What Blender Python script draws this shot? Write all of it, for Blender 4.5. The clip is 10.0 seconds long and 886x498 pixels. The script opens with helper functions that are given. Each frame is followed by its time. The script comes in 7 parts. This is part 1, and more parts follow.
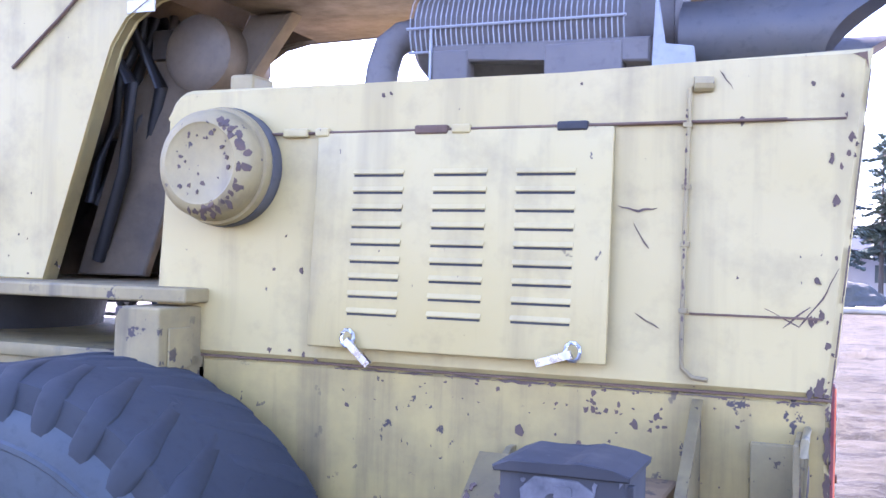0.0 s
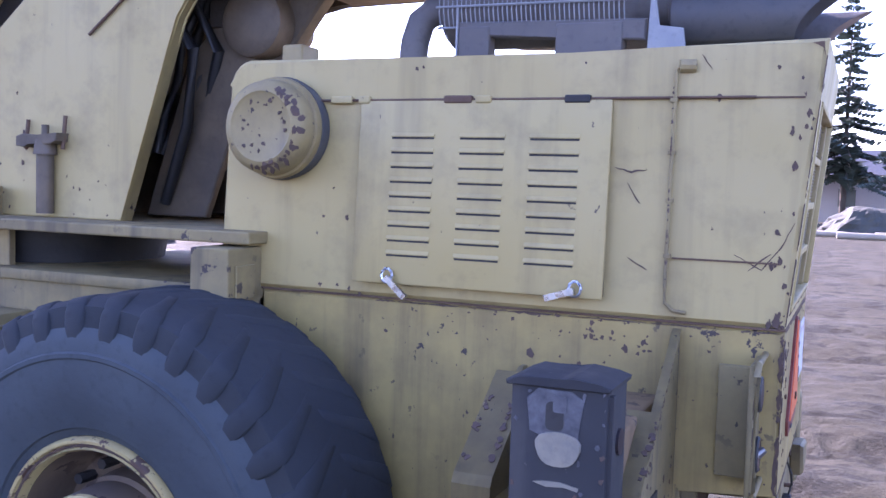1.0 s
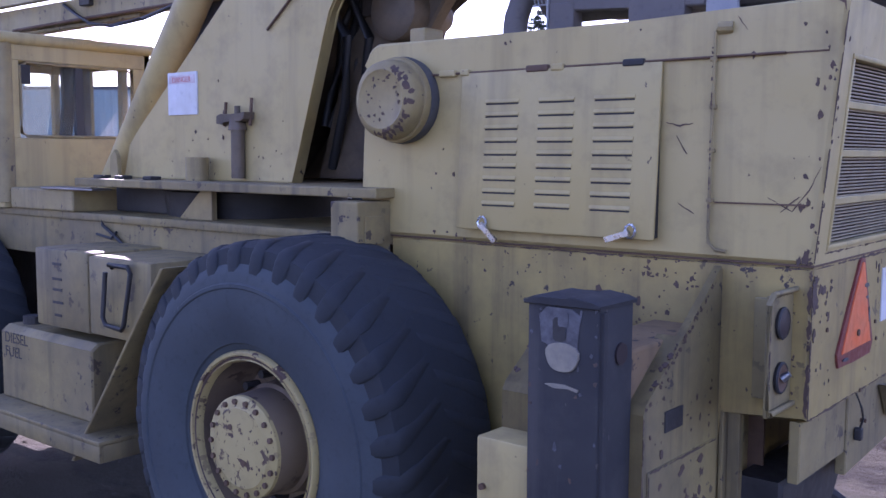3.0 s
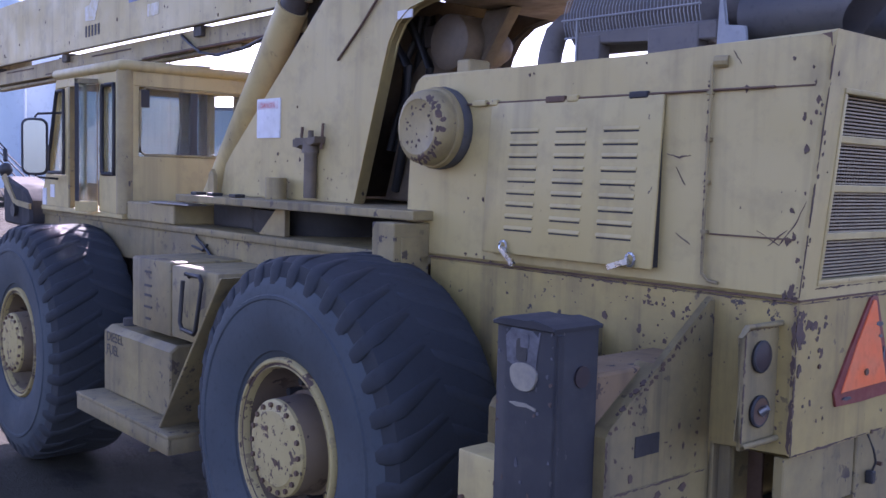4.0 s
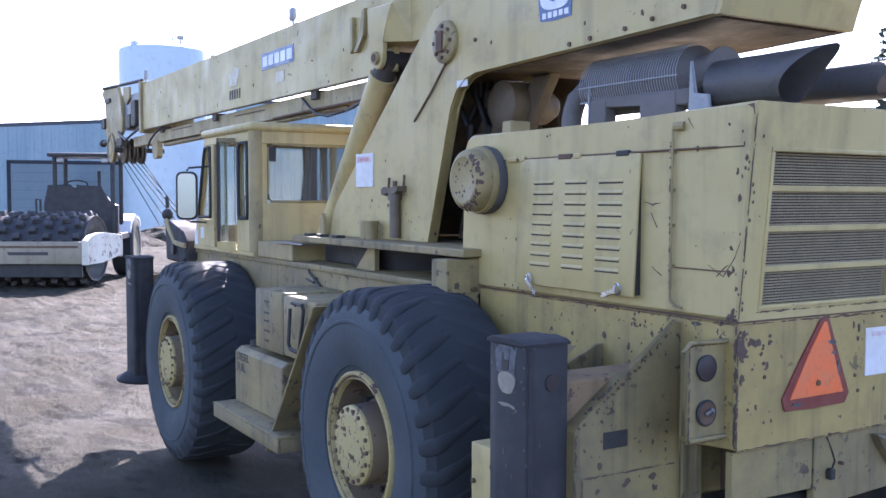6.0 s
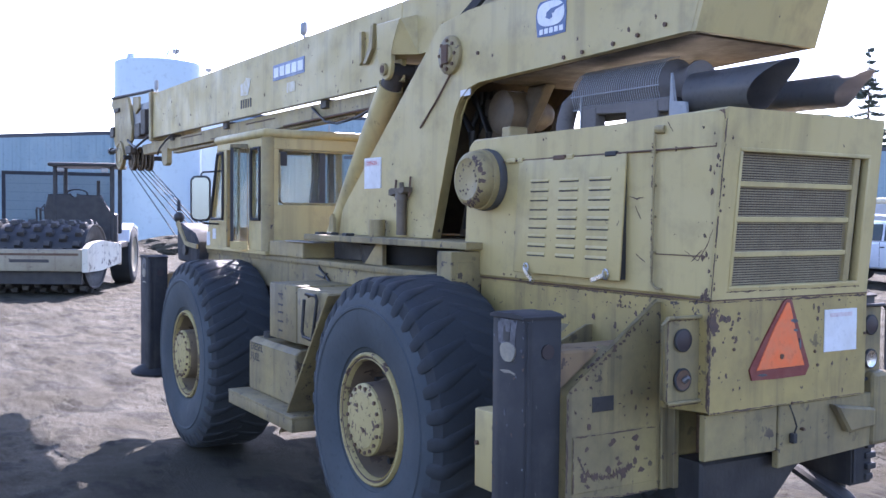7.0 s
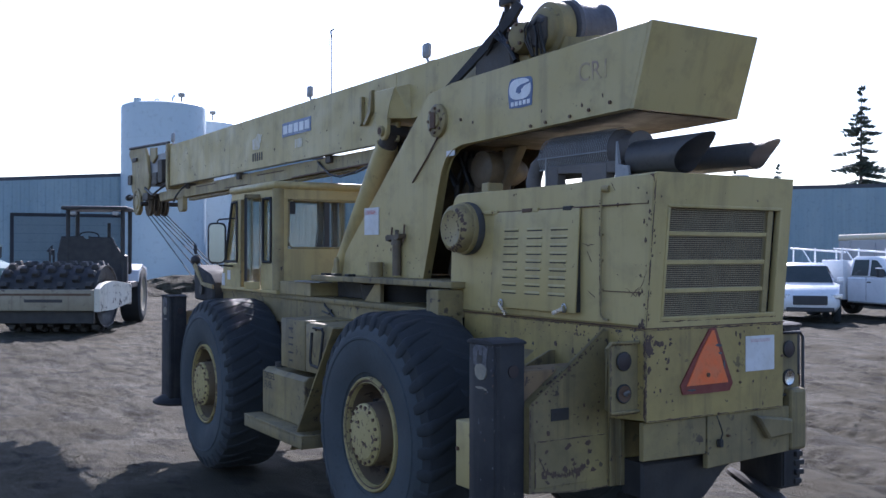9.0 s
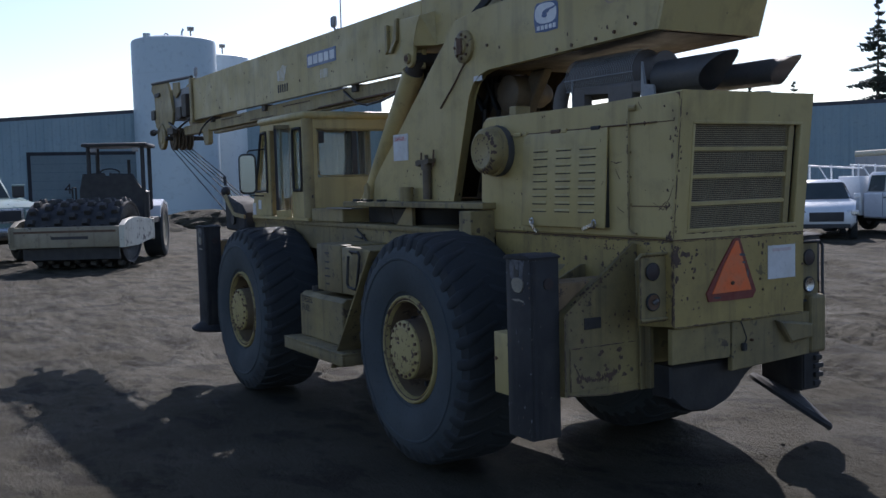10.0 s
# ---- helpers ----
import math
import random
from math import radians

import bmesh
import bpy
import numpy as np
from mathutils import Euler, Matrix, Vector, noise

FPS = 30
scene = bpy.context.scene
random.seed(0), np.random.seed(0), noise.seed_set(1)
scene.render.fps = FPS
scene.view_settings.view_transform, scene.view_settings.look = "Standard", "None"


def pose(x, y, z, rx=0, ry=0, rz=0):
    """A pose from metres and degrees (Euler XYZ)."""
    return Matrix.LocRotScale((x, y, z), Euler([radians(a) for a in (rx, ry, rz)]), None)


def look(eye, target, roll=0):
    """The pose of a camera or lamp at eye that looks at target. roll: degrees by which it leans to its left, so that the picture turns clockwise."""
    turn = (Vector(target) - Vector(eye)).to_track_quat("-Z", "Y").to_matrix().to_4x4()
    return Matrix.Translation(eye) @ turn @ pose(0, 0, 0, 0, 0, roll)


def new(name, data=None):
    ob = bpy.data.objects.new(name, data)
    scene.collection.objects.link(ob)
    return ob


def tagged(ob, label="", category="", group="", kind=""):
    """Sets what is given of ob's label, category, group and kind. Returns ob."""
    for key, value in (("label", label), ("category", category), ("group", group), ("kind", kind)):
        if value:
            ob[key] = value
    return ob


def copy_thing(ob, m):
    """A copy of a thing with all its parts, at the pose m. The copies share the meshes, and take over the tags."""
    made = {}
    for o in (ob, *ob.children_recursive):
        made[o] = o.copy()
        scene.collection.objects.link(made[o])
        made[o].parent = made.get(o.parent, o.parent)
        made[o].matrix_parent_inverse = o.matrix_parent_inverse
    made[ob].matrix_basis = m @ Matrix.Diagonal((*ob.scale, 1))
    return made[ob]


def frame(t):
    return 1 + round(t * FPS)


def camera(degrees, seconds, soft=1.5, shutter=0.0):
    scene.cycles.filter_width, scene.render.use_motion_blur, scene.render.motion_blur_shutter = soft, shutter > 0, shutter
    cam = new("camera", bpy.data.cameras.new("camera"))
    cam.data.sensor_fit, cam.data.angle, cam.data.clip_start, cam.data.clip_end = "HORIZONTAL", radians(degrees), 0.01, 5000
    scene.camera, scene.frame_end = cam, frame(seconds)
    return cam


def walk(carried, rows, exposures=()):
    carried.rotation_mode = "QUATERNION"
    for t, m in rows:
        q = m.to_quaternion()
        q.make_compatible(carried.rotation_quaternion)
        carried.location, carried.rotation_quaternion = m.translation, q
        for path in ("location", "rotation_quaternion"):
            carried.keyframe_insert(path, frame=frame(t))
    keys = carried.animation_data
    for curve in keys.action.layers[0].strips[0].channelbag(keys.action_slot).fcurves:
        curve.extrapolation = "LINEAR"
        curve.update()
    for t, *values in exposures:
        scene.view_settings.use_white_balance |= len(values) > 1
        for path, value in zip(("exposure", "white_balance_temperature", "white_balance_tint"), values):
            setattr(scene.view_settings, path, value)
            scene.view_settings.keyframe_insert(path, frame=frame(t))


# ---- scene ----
cam = camera(48.9, 10.0)
PATH = [
    (0, (0.013, -2.252, 1.876), (-0.742, -0.4, 1.902), 1.6),
    (0.5, (-0.007, -2.5, 2.01), (-0.659, -0.612, 1.915), 0.3),
    (1, (0.171, -2.678, 1.956), (-0.616, -0.845, 1.823), 1.8),
    (1.5, (0.263, -2.834, 1.992), (-0.545, -1.018, 1.772), 0.3),
    (2, (0.414, -2.851, 1.965), (-0.552, -1.108, 1.792), -1.1),
    (2.2, (0.516, -2.82, 1.935), (-0.532, -1.122, 1.8), 0.2),
    (3.3, (1.085, -2.783, 1.917), (-0.243, -1.298, 1.728), -0.6),
    (3.5, (1.197, -2.705, 1.916), (-0.187, -1.27, 1.756), -0.6),
    (4, (1.408, -2.554, 1.934), (-0.098, -1.247, 1.781), 1.5),
    (4.5, (1.636, -2.533, 1.906), (0.056, -1.313, 1.77), -1.1),
    (5, (1.884, -2.503, 1.937), (0.24, -1.369, 1.818), 0.8),
    (5.5, (2.07, -2.498, 1.943), (0.386, -1.424, 1.845), 1.3),
    (5.7, (2.18, -2.505, 2.028), (0.48, -1.458, 1.908), 0.6),
    (6.8, (2.635, -2.898, 1.962), (0.92, -1.87, 1.907), -0.3),
    (7, (2.701, -2.9, 1.932), (1.0, -1.851, 1.861), 0.5),
    (7.5, (2.908, -2.977, 1.984), (1.178, -1.974, 1.963), -0.1),
    (8, (3.107, -3.133, 1.99), (1.436, -2.035, 1.962), -0.8),
    (8.5, (3.297, -3.23, 1.979), (1.604, -2.165, 1.995), -0.1),
    (9, (3.495, -3.289, 1.971), (1.79, -2.243, 1.977), 0.1),
    (9.5, (3.599, -3.421, 1.979), (1.917, -2.339, 1.93), -0.2),
    (10, (3.653, -3.525, 1.936), (1.937, -2.507, 1.796), -1.5),
]
EXPOSURES = [(0.0, 3.45, 5500, 43), (0.5, 3.05, 5500, 42), (1.0, 2.5, 5450, 46), (2.0, 1.86, 5450, 45), (3.5, 1.82, 5550, 52), (4.5, 1.78, 5680, 36), (5.5, 2.17, 5720, 29), (7.5, 2.08, 5630, 29), (9.0, 0.95, 5560, 22), (9.5, 0.72, 5620, 20), (10.0, 0.15, 5780, 18)]
walk(cam, [(t, look(eye, target, roll)) for t, eye, target, roll in PATH], EXPOSURES)

# ---------------------------------------------------------------- light
SUN_YAW, SUN_EL = 56.0, 35.0          # degrees: left of +y, above the ground
sun_from = Vector((-math.sin(radians(SUN_YAW)) * math.cos(radians(SUN_EL)),
                   math.cos(radians(SUN_YAW)) * math.cos(radians(SUN_EL)), math.sin(radians(SUN_EL))))
world = bpy.data.worlds.new("sky")
scene.world = world
world.use_nodes = True
wn = world.node_tree.nodes
sky = wn.new("ShaderNodeTexSky")
sky.sky_type = "NISHITA"
sky.sun_disc = False
sky.sun_elevation = radians(SUN_EL)
sky.sun_rotation = radians(-SUN_YAW)
sky.dust_density = 0.6
sky.air_density = 1.0
wn["Background"].inputs["Strength"].default_value = 0.115
world.node_tree.links.new(sky.outputs[0], wn["Background"].inputs[0])
sun_lamp = bpy.data.lights.new("sun", "SUN")
sun_lamp.energy = 4.6
sun_lamp.angle = radians(0.55)
sun_lamp.color = (1.0, 0.93, 0.81)
sun_ob = new("sun", sun_lamp)
sun_ob.matrix_world = look(sun_from * 50, (0, 0, 0))

# ---------------------------------------------------------------- materials
def shade(name, colour, rough=0.6, metal=0.0):
    m = bpy.data.materials.new(name)
    m.use_nodes = True
    b = m.node_tree.nodes["Principled BSDF"]
    b.inputs["Base Color"].default_value = (*colour, 1)
    b.inputs["Roughness"].default_value = rough
    b.inputs["Metallic"].default_value = metal
    return m, m.node_tree.nodes, m.node_tree.links, b


def noise_node(n, l, scale, detail=4, rough=0.55, stretch=(1, 1, 1)):
    co = n.new("ShaderNodeTexCoord")
    mp = n.new("ShaderNodeMapping")
    mp.inputs["Scale"].default_value = stretch
    tx = n.new("ShaderNodeTexNoise")
    tx.inputs["Scale"].default_value = scale
    tx.inputs["Detail"].default_value = detail
    tx.inputs["Roughness"].default_value = rough
    l.new(co.outputs["Object"], mp.inputs[0])
    l.new(mp.outputs[0], tx.inputs["Vector"])
    return tx.outputs["Fac"]


def ramp(n, l, fac, lo, hi, a=0.0, b=1.0):
    r = n.new("ShaderNodeMapRange")
    r.inputs[1].default_value, r.inputs[2].default_value = lo, hi
    r.inputs[3].default_value, r.inputs[4].default_value = a, b
    l.new(fac, r.inputs[0])
    return r.outputs[0]


def mixc(n, l, fac, a, b, blend="MIX"):
    m = n.new("ShaderNodeMix")
    m.data_type, m.blend_type = "RGBA", blend
    for sock, v in ((m.inputs[0], fac), (m.inputs[6], a), (m.inputs[7], b)):
        if isinstance(v, (int, float)):
            sock.default_value = v
        elif isinstance(v, tuple):
            sock.default_value = (*v, 1)
        else:
            l.new(v, sock)
    return m.outputs[2]


def mul(n, l, a, b):
    m = n.new("ShaderNodeMath")
    m.operation = "MULTIPLY"
    for sock, v in ((m.inputs[0], a), (m.inputs[1], b)):
        if isinstance(v, (int, float)):
            sock.default_value = v
        else:
            l.new(v, sock)
    return m.outputs[0]


def bump(n, l, b, height, strength=0.3, dist=0.01):
    bp = n.new("ShaderNodeBump")
    bp.inputs["Strength"].default_value = strength
    bp.inputs["Distance"].default_value = dist
    l.new(height, bp.inputs["Height"])
    l.new(bp.outputs[0], b.inputs["Normal"])


def worn_paint(name, colour, faded, dirt=(0.10, 0.075, 0.05), chip=(0.055, 0.04, 0.035), chips=0.645, rough=0.5, streak=0.55, fine=16, specks=0.715, grime=0.45):
    """Old sprayed paint: uneven fading, rain streaks, grime and clustered chips down to dark primer."""
    m, n, l, b = shade(name, colour, rough)
    c = mixc(n, l, ramp(n, l, noise_node(n, l, 1.3, 5), 0.35, 0.68), colour, faded)
    c = mixc(n, l, ramp(n, l, noise_node(n, l, 6, 6, 0.65), 0.85 - grime * 0.78, 0.85, 0, grime), c, dirt)
    st = ramp(n, l, noise_node(n, l, 9, 5, 0.6, (1, 1, 0.07)), 0.52, 0.75, 0, streak)
    c = mixc(n, l, st, c, dirt)
    cluster = ramp(n, l, noise_node(n, l, 2.3, 3), 0.42, 0.60)
    k = mul(n, l, ramp(n, l, noise_node(n, l, fine, 5, 0.6), chips, chips + 0.015), cluster)
    k2 = ramp(n, l, noise_node(n, l, fine * 3.1, 3, 0.5, (1, 1, 0.6)), specks, specks + 0.015)
    c = mixc(n, l, k2, c, dirt)
    c = mixc(n, l, k, c, chip)
    l.new(c, b.inputs["Base Color"])
    l.new(ramp(n, l, noise_node(n, l, 4, 4), 0.3, 0.7, rough - 0.08, rough + 0.2), b.inputs["Roughness"])
    h = mixc(n, l, k, noise_node(n, l, 3.5, 3), (0, 0, 0))
    bump(n, l, b, h, 0.25, 0.006)
    return m


def mottled(name, a, b_, scale=5.0, rough=0.7, metal=0.0, bumpy=0.3, dist=0.01, stretch=(1, 1, 1), fine=40.0):
    m, n, l, b = shade(name, a, rough, metal)
    c = mixc(n, l, ramp(n, l, noise_node(n, l, scale, 6, 0.6, stretch), 0.35, 0.68), a, b_)
    dark = tuple(v * 0.6 for v in a)
    c = mixc(n, l, ramp(n, l, noise_node(n, l, fine, 4), 0.55, 0.8, 0, 0.5), c, dark)
    l.new(c, b.inputs["Base Color"])
    l.new(ramp(n, l, noise_node(n, l, scale * 2, 4), 0.3, 0.7, max(rough - 0.12, 0.05), min(rough + 0.12, 1)), b.inputs["Roughness"])
    if bumpy:
        bump(n, l, b, noise_node(n, l, fine * 0.6, 5), bumpy, dist)
    return m


YELLOW = worn_paint("faded_yellow_paint", (0.43, 0.335, 0.130), (0.465, 0.372, 0.170), chips=0.70, rough=0.45, streak=0.30, specks=0.745)
YELLOW2 = worn_paint("chipped_yellow_paint", (0.345, 0.265, 0.102), (0.38, 0.30, 0.135), chips=0.645, rough=0.52, fine=20, streak=0.72, grime=0.72)
REARPAINT = worn_paint("weather_stained_yellow_paint", (0.375, 0.280, 0.092), (0.345, 0.258, 0.092), dirt=(0.085, 0.062, 0.038), chips=0.635, rough=0.55, fine=17, streak=0.62, grime=0.58)
DARKPAINT = worn_paint("dark_outrigger_paint", (0.020, 0.020, 0.023), (0.036, 0.035, 0.036), dirt=(0.09, 0.08, 0.07), chip=(0.17, 0.15, 0.12), chips=0.70, rough=0.78)
SIDEWALL = mottled("dusty_tyre_sidewall", (0.034, 0.043, 0.050), (0.060, 0.072, 0.079), 4.0, 0.82, 0, 0.4, 0.006, fine=34)
RUBBER = mottled("tyre_rubber", (0.018, 0.021, 0.024), (0.033, 0.037, 0.040), 3.0, 0.88, 0, 0.35, 0.006, fine=30)
RUST = mottled("rusty_steel", (0.10, 0.055, 0.035), (0.17, 0.11, 0.07), 9.0, 0.8, 0.2, 0.5, 0.004)
# sooty steel, lightened so that its colour holds the haze over the muffler
SOOT_HAZE = mottled("sooty_hazed_steel", (0.105, 0.095, 0.092), (0.155, 0.138, 0.128), 6.0, 0.7, 0.1, 0.3, 0.004)
BLACK = mottled("black_steel", (0.020, 0.020, 0.022), (0.045, 0.042, 0.04), 7.0, 0.6, 0.1)
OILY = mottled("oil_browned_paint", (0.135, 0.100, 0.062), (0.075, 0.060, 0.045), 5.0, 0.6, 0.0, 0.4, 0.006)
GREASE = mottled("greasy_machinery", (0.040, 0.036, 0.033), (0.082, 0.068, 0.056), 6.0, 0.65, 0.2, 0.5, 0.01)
STEEL = mottled("weathered_steel", (0.22, 0.22, 0.23), (0.32, 0.31, 0.30), 12.0, 0.45, 0.8, 0.2, 0.003)
CHROME = mottled("bright_plated_steel", (0.62, 0.63, 0.65), (0.50, 0.50, 0.51), 20.0, 0.30, 1.0, 0)
ORANGE = mottled("orange_fluorescent_film", (0.80, 0.15, 0.035), (0.66, 0.19, 0.08), 14.0, 0.5, 0, 0)
REDFILM = mottled("dark_red_film", (0.16, 0.022, 0.02), (0.20, 0.06, 0.045), 22.0, 0.5, 0, 0)
PAPER = mottled("white_label_film", (0.66, 0.66, 0.67), (0.58, 0.57, 0.55), 9.0, 0.55, 0, 0)
INK = shade("dark_ink", (0.05, 0.045, 0.045), 0.7)[0]
REDINK = shade("red_ink", (0.50, 0.10, 0.09), 0.6)[0]
BLUEFILM = mottled("blue_decal_film", (0.055, 0.095, 0.22), (0.08, 0.12, 0.24), 8.0, 0.4, 0, 0)
WHITEFILM = mottled("white_decal_film", (0.72, 0.73, 0.75), (0.62, 0.63, 0.65), 8.0, 0.5, 0, 0)
SEAL = shade("black_window_rubber", (0.02, 0.02, 0.022), 0.6)[0]
OLDSTICKER = mottled("peeling_label_film", (0.60, 0.57, 0.50), (0.50, 0.42, 0.22), 18.0, 0.6, 0, 0)
TRAILERGREY = mottled("grey_trailer_paint", (0.34, 0.35, 0.37), (0.42, 0.43, 0.44), 1.2, 0.55, 0, 0)
WHITEPAINT = mottled("white_vehicle_paint", (0.78, 0.79, 0.80), (0.70, 0.71, 0.72), 2.0, 0.3, 0, 0)
DARKTRIM = mottled("dark_plastic_trim", (0.03, 0.03, 0.033), (0.05, 0.05, 0.05), 5.0, 0.6, 0, 0)
GREENPAINT = mottled("pale_green_vehicle_paint", (0.22, 0.30, 0.27), (0.28, 0.35, 0.32), 3.0, 0.35, 0, 0)
RUSTYEL = worn_paint("rust_browned_yellow_paint", (0.27, 0.185, 0.085), (0.20, 0.13, 0.07), dirt=(0.08, 0.055, 0.04), chips=0.60, rough=0.7, fine=18)
# mud-grimed paint; on some plates its darker tone also stands for shade
GRIMY_SHADED = worn_paint("grimed_and_shaded_yellow_paint", (0.32, 0.247, 0.098), (0.20, 0.158, 0.082), dirt=(0.068, 0.056, 0.040), chips=0.61, rough=0.6, streak=0.85, fine=15, grime=0.66)
RIMRUST = worn_paint("rusty_grimed_rim", (0.22, 0.16, 0.085), (0.12, 0.085, 0.06), dirt=(0.06, 0.04, 0.03), chip=(0.05, 0.03, 0.022), chips=0.60, rough=0.7, fine=10)
FADEDINK = mottled("faded_red_ink", (0.52, 0.40, 0.40), (0.64, 0.58, 0.58), 30.0, 0.6, 0, 0)
WHEELYEL = worn_paint("rusted_yellow_rim", (0.36, 0.28, 0.10), (0.41, 0.325, 0.14), dirt=(0.085, 0.058, 0.038), chip=(0.085, 0.050, 0.034), chips=0.575, rough=0.65, fine=18, specks=0.66)
FLANGE = mottled("worn_rubber_flange", (0.055, 0.055, 0.058), (0.10, 0.095, 0.085), 9.0, 0.7)
# pale bluish grey puts the pipe's reflections into its base colour
PIPE = mottled("sky_tinted_pipe", (0.16, 0.158, 0.165), (0.22, 0.205, 0.195), 6.0, 0.55, 0.3, 0.2, 0.003)
SLAT = mottled("dusty_slat_steel", (0.25, 0.205, 0.130), (0.32, 0.265, 0.17), 14.0, 0.7, 0.0, 0.1, 0.002)
SCUFF = mottled("scuffed_bare_steel", (0.13, 0.13, 0.145), (0.06, 0.06, 0.066), 22.0, 0.6, 0.2, 0.2, 0.002, fine=90)
BOSS = mottled("chipped_pale_paint", (0.27, 0.24, 0.18), (0.19, 0.175, 0.15), 24.0, 0.6, 0, 0.2, 0.002, fine=80)
RUSTMARK = mottled("bare_rust", (0.075, 0.052, 0.042), (0.125, 0.078, 0.055), 30.0, 0.85, 0, 0.3, 0.002, fine=120)
BRACKET = mottled("pale_grey_bracket_steel", (0.25, 0.26, 0.28), (0.33, 0.33, 0.33), 14.0, 0.6, 0.1, 0.2, 0.003)
# greasy rope with a purple-grey haze mixed into the colour
ROPEDRUM = mottled("hazed_greasy_rope", (0.085, 0.080, 0.088), (0.125, 0.115, 0.115), 5.0, 0.65, 0.1, 0.6, 0.01, (1, 6, 1), 30.0)
HOSE = shade("black_hose", (0.015, 0.015, 0.016), 0.5)[0]


def dusty_glass(name, dust):
    """Clear pane under an even film of dust that scatters some of the light."""
    m, n, l, b = shade(name, (0.72, 0.79, 0.77), 0.02)
    b.inputs["Transmission Weight"].default_value = 1.0
    b.inputs["IOR"].default_value = 1.10
    film_d, film_t = n.new("ShaderNodeBsdfDiffuse"), n.new("ShaderNodeBsdfTranslucent")
    for f in (film_d, film_t):
        f.inputs["Color"].default_value = (0.62, 0.62, 0.55, 1)
    film, both = n.new("ShaderNodeMixShader"), n.new("ShaderNodeMixShader")
    l.new(film_d.outputs[0], film.inputs[1])
    l.new(film_t.outputs[0], film.inputs[2])
    l.new(ramp(n, l, noise_node(n, l, 3.0, 5), 0.3, 0.75, dust * 0.6, dust * 1.4), both.inputs[0])
    l.new(b.outputs[0], both.inputs[1])
    l.new(film.outputs[0], both.inputs[2])
    l.new(both.outputs[0], n["Material Output"].inputs["Surface"])
    return m


PANE = dusty_glass("dusty_cab_glass", 0.07)
DARKGLASS = mottled("vehicle_glass", (0.075, 0.10, 0.10), (0.10, 0.125, 0.125), 1.5, 0.16, 0, 0)
MIRRORG = shade("mirror_glass", (0.24, 0.27, 0.28), 0.22, 1.0)[0]


def corrugated(name, a, b_, rough=0.5):
    """Painted ribbed steel sheet; ribs run upright."""
    return mottled(name, a, b_, 0.7, rough, 0.15, 0.15, 0.01, (1, 1, 0.25), 6.0)


SHEET = corrugated("grey_blue_steel_sheet", (0.21, 0.29, 0.33), (0.25, 0.33, 0.37))
SHEETDOOR = corrugated("pale_sheet_door", (0.29, 0.37, 0.41), (0.33, 0.41, 0.45))
ROOFEDGE = mottled("dark_roof_trim", (0.05, 0.055, 0.07), (0.07, 0.07, 0.08), 2, 0.6, 0.2, 0)
TANKPAINT = mottled("white_tank_paint", (0.48, 0.56, 0.59), (0.54, 0.61, 0.635), 0.25, 0.5, 0, 0.1, 0.01, (1, 1, 0.2), 3.0)
PALETANK = mottled("chalky_white_tank_paint", (0.80, 0.83, 0.81), (0.74, 0.77, 0.76), 0.25, 0.5, 0, 0.1, 0.01, (1, 1, 0.2), 3.0)
BARK = mottled("bark", (0.09, 0.07, 0.055), (0.14, 0.11, 0.085), 6, 0.9, 0, 0.6, 0.02, (1, 1, 0.2))
LEAFM = mottled("conifer_needles", (0.075, 0.100, 0.078), (0.115, 0.140, 0.105), 2.0, 0.7, 0, 0)
HEDGE = mottled("brush_foliage", (0.05, 0.05, 0.04), (0.08, 0.075, 0.055), 2.0, 0.8, 0, 0)


def dirt_ground():
    m, n, l, b = shade("packed_dirt", (0.25, 0.20, 0.15), 0.8)
    c = mixc(n, l, ramp(n, l, noise_node(n, l, 0.35, 6, 0.6), 0.35, 0.68), (0.051, 0.044, 0.028), (0.084, 0.073, 0.048))
    c = mixc(n, l, ramp(n, l, noise_node(n, l, 2.2, 7, 0.65, (0.6, 1.2, 1)), 0.50, 0.58, 0, 0.88), c, (0.027, 0.023, 0.015))
    c = mixc(n, l, ramp(n, l, noise_node(n, l, 26, 5, 0.7), 0.55, 0.72, 0, 0.55), c, (0.108, 0.095, 0.067))
    l.new(c, b.inputs["Base Color"])
    l.new(ramp(n, l, noise_node(n, l, 1.1, 5), 0.35, 0.7, 0.72, 0.95), b.inputs["Roughness"])
    b.inputs["Specular IOR Level"].default_value = 0.17
    h1 = noise_node(n, l, 5.5, 8, 0.68, (0.5, 1.3, 1))
    h2 = noise_node(n, l, 34, 6, 0.7)
    hm = mixc(n, l, 0.42, h1, h2)
    bump(n, l, b, hm, 1.0, 0.12)
    return m


DIRT = dirt_ground()

# ---------------------------------------------------------------- mesh tools
ORIGIN = {}


def thing(name, at, label, category, group="", kind=""):
    root = new(name)
    root.empty_display_size = 0.2
    root.location = at
    ORIGIN[root.name] = Vector(at)
    return tagged(root, label, category, group, kind)


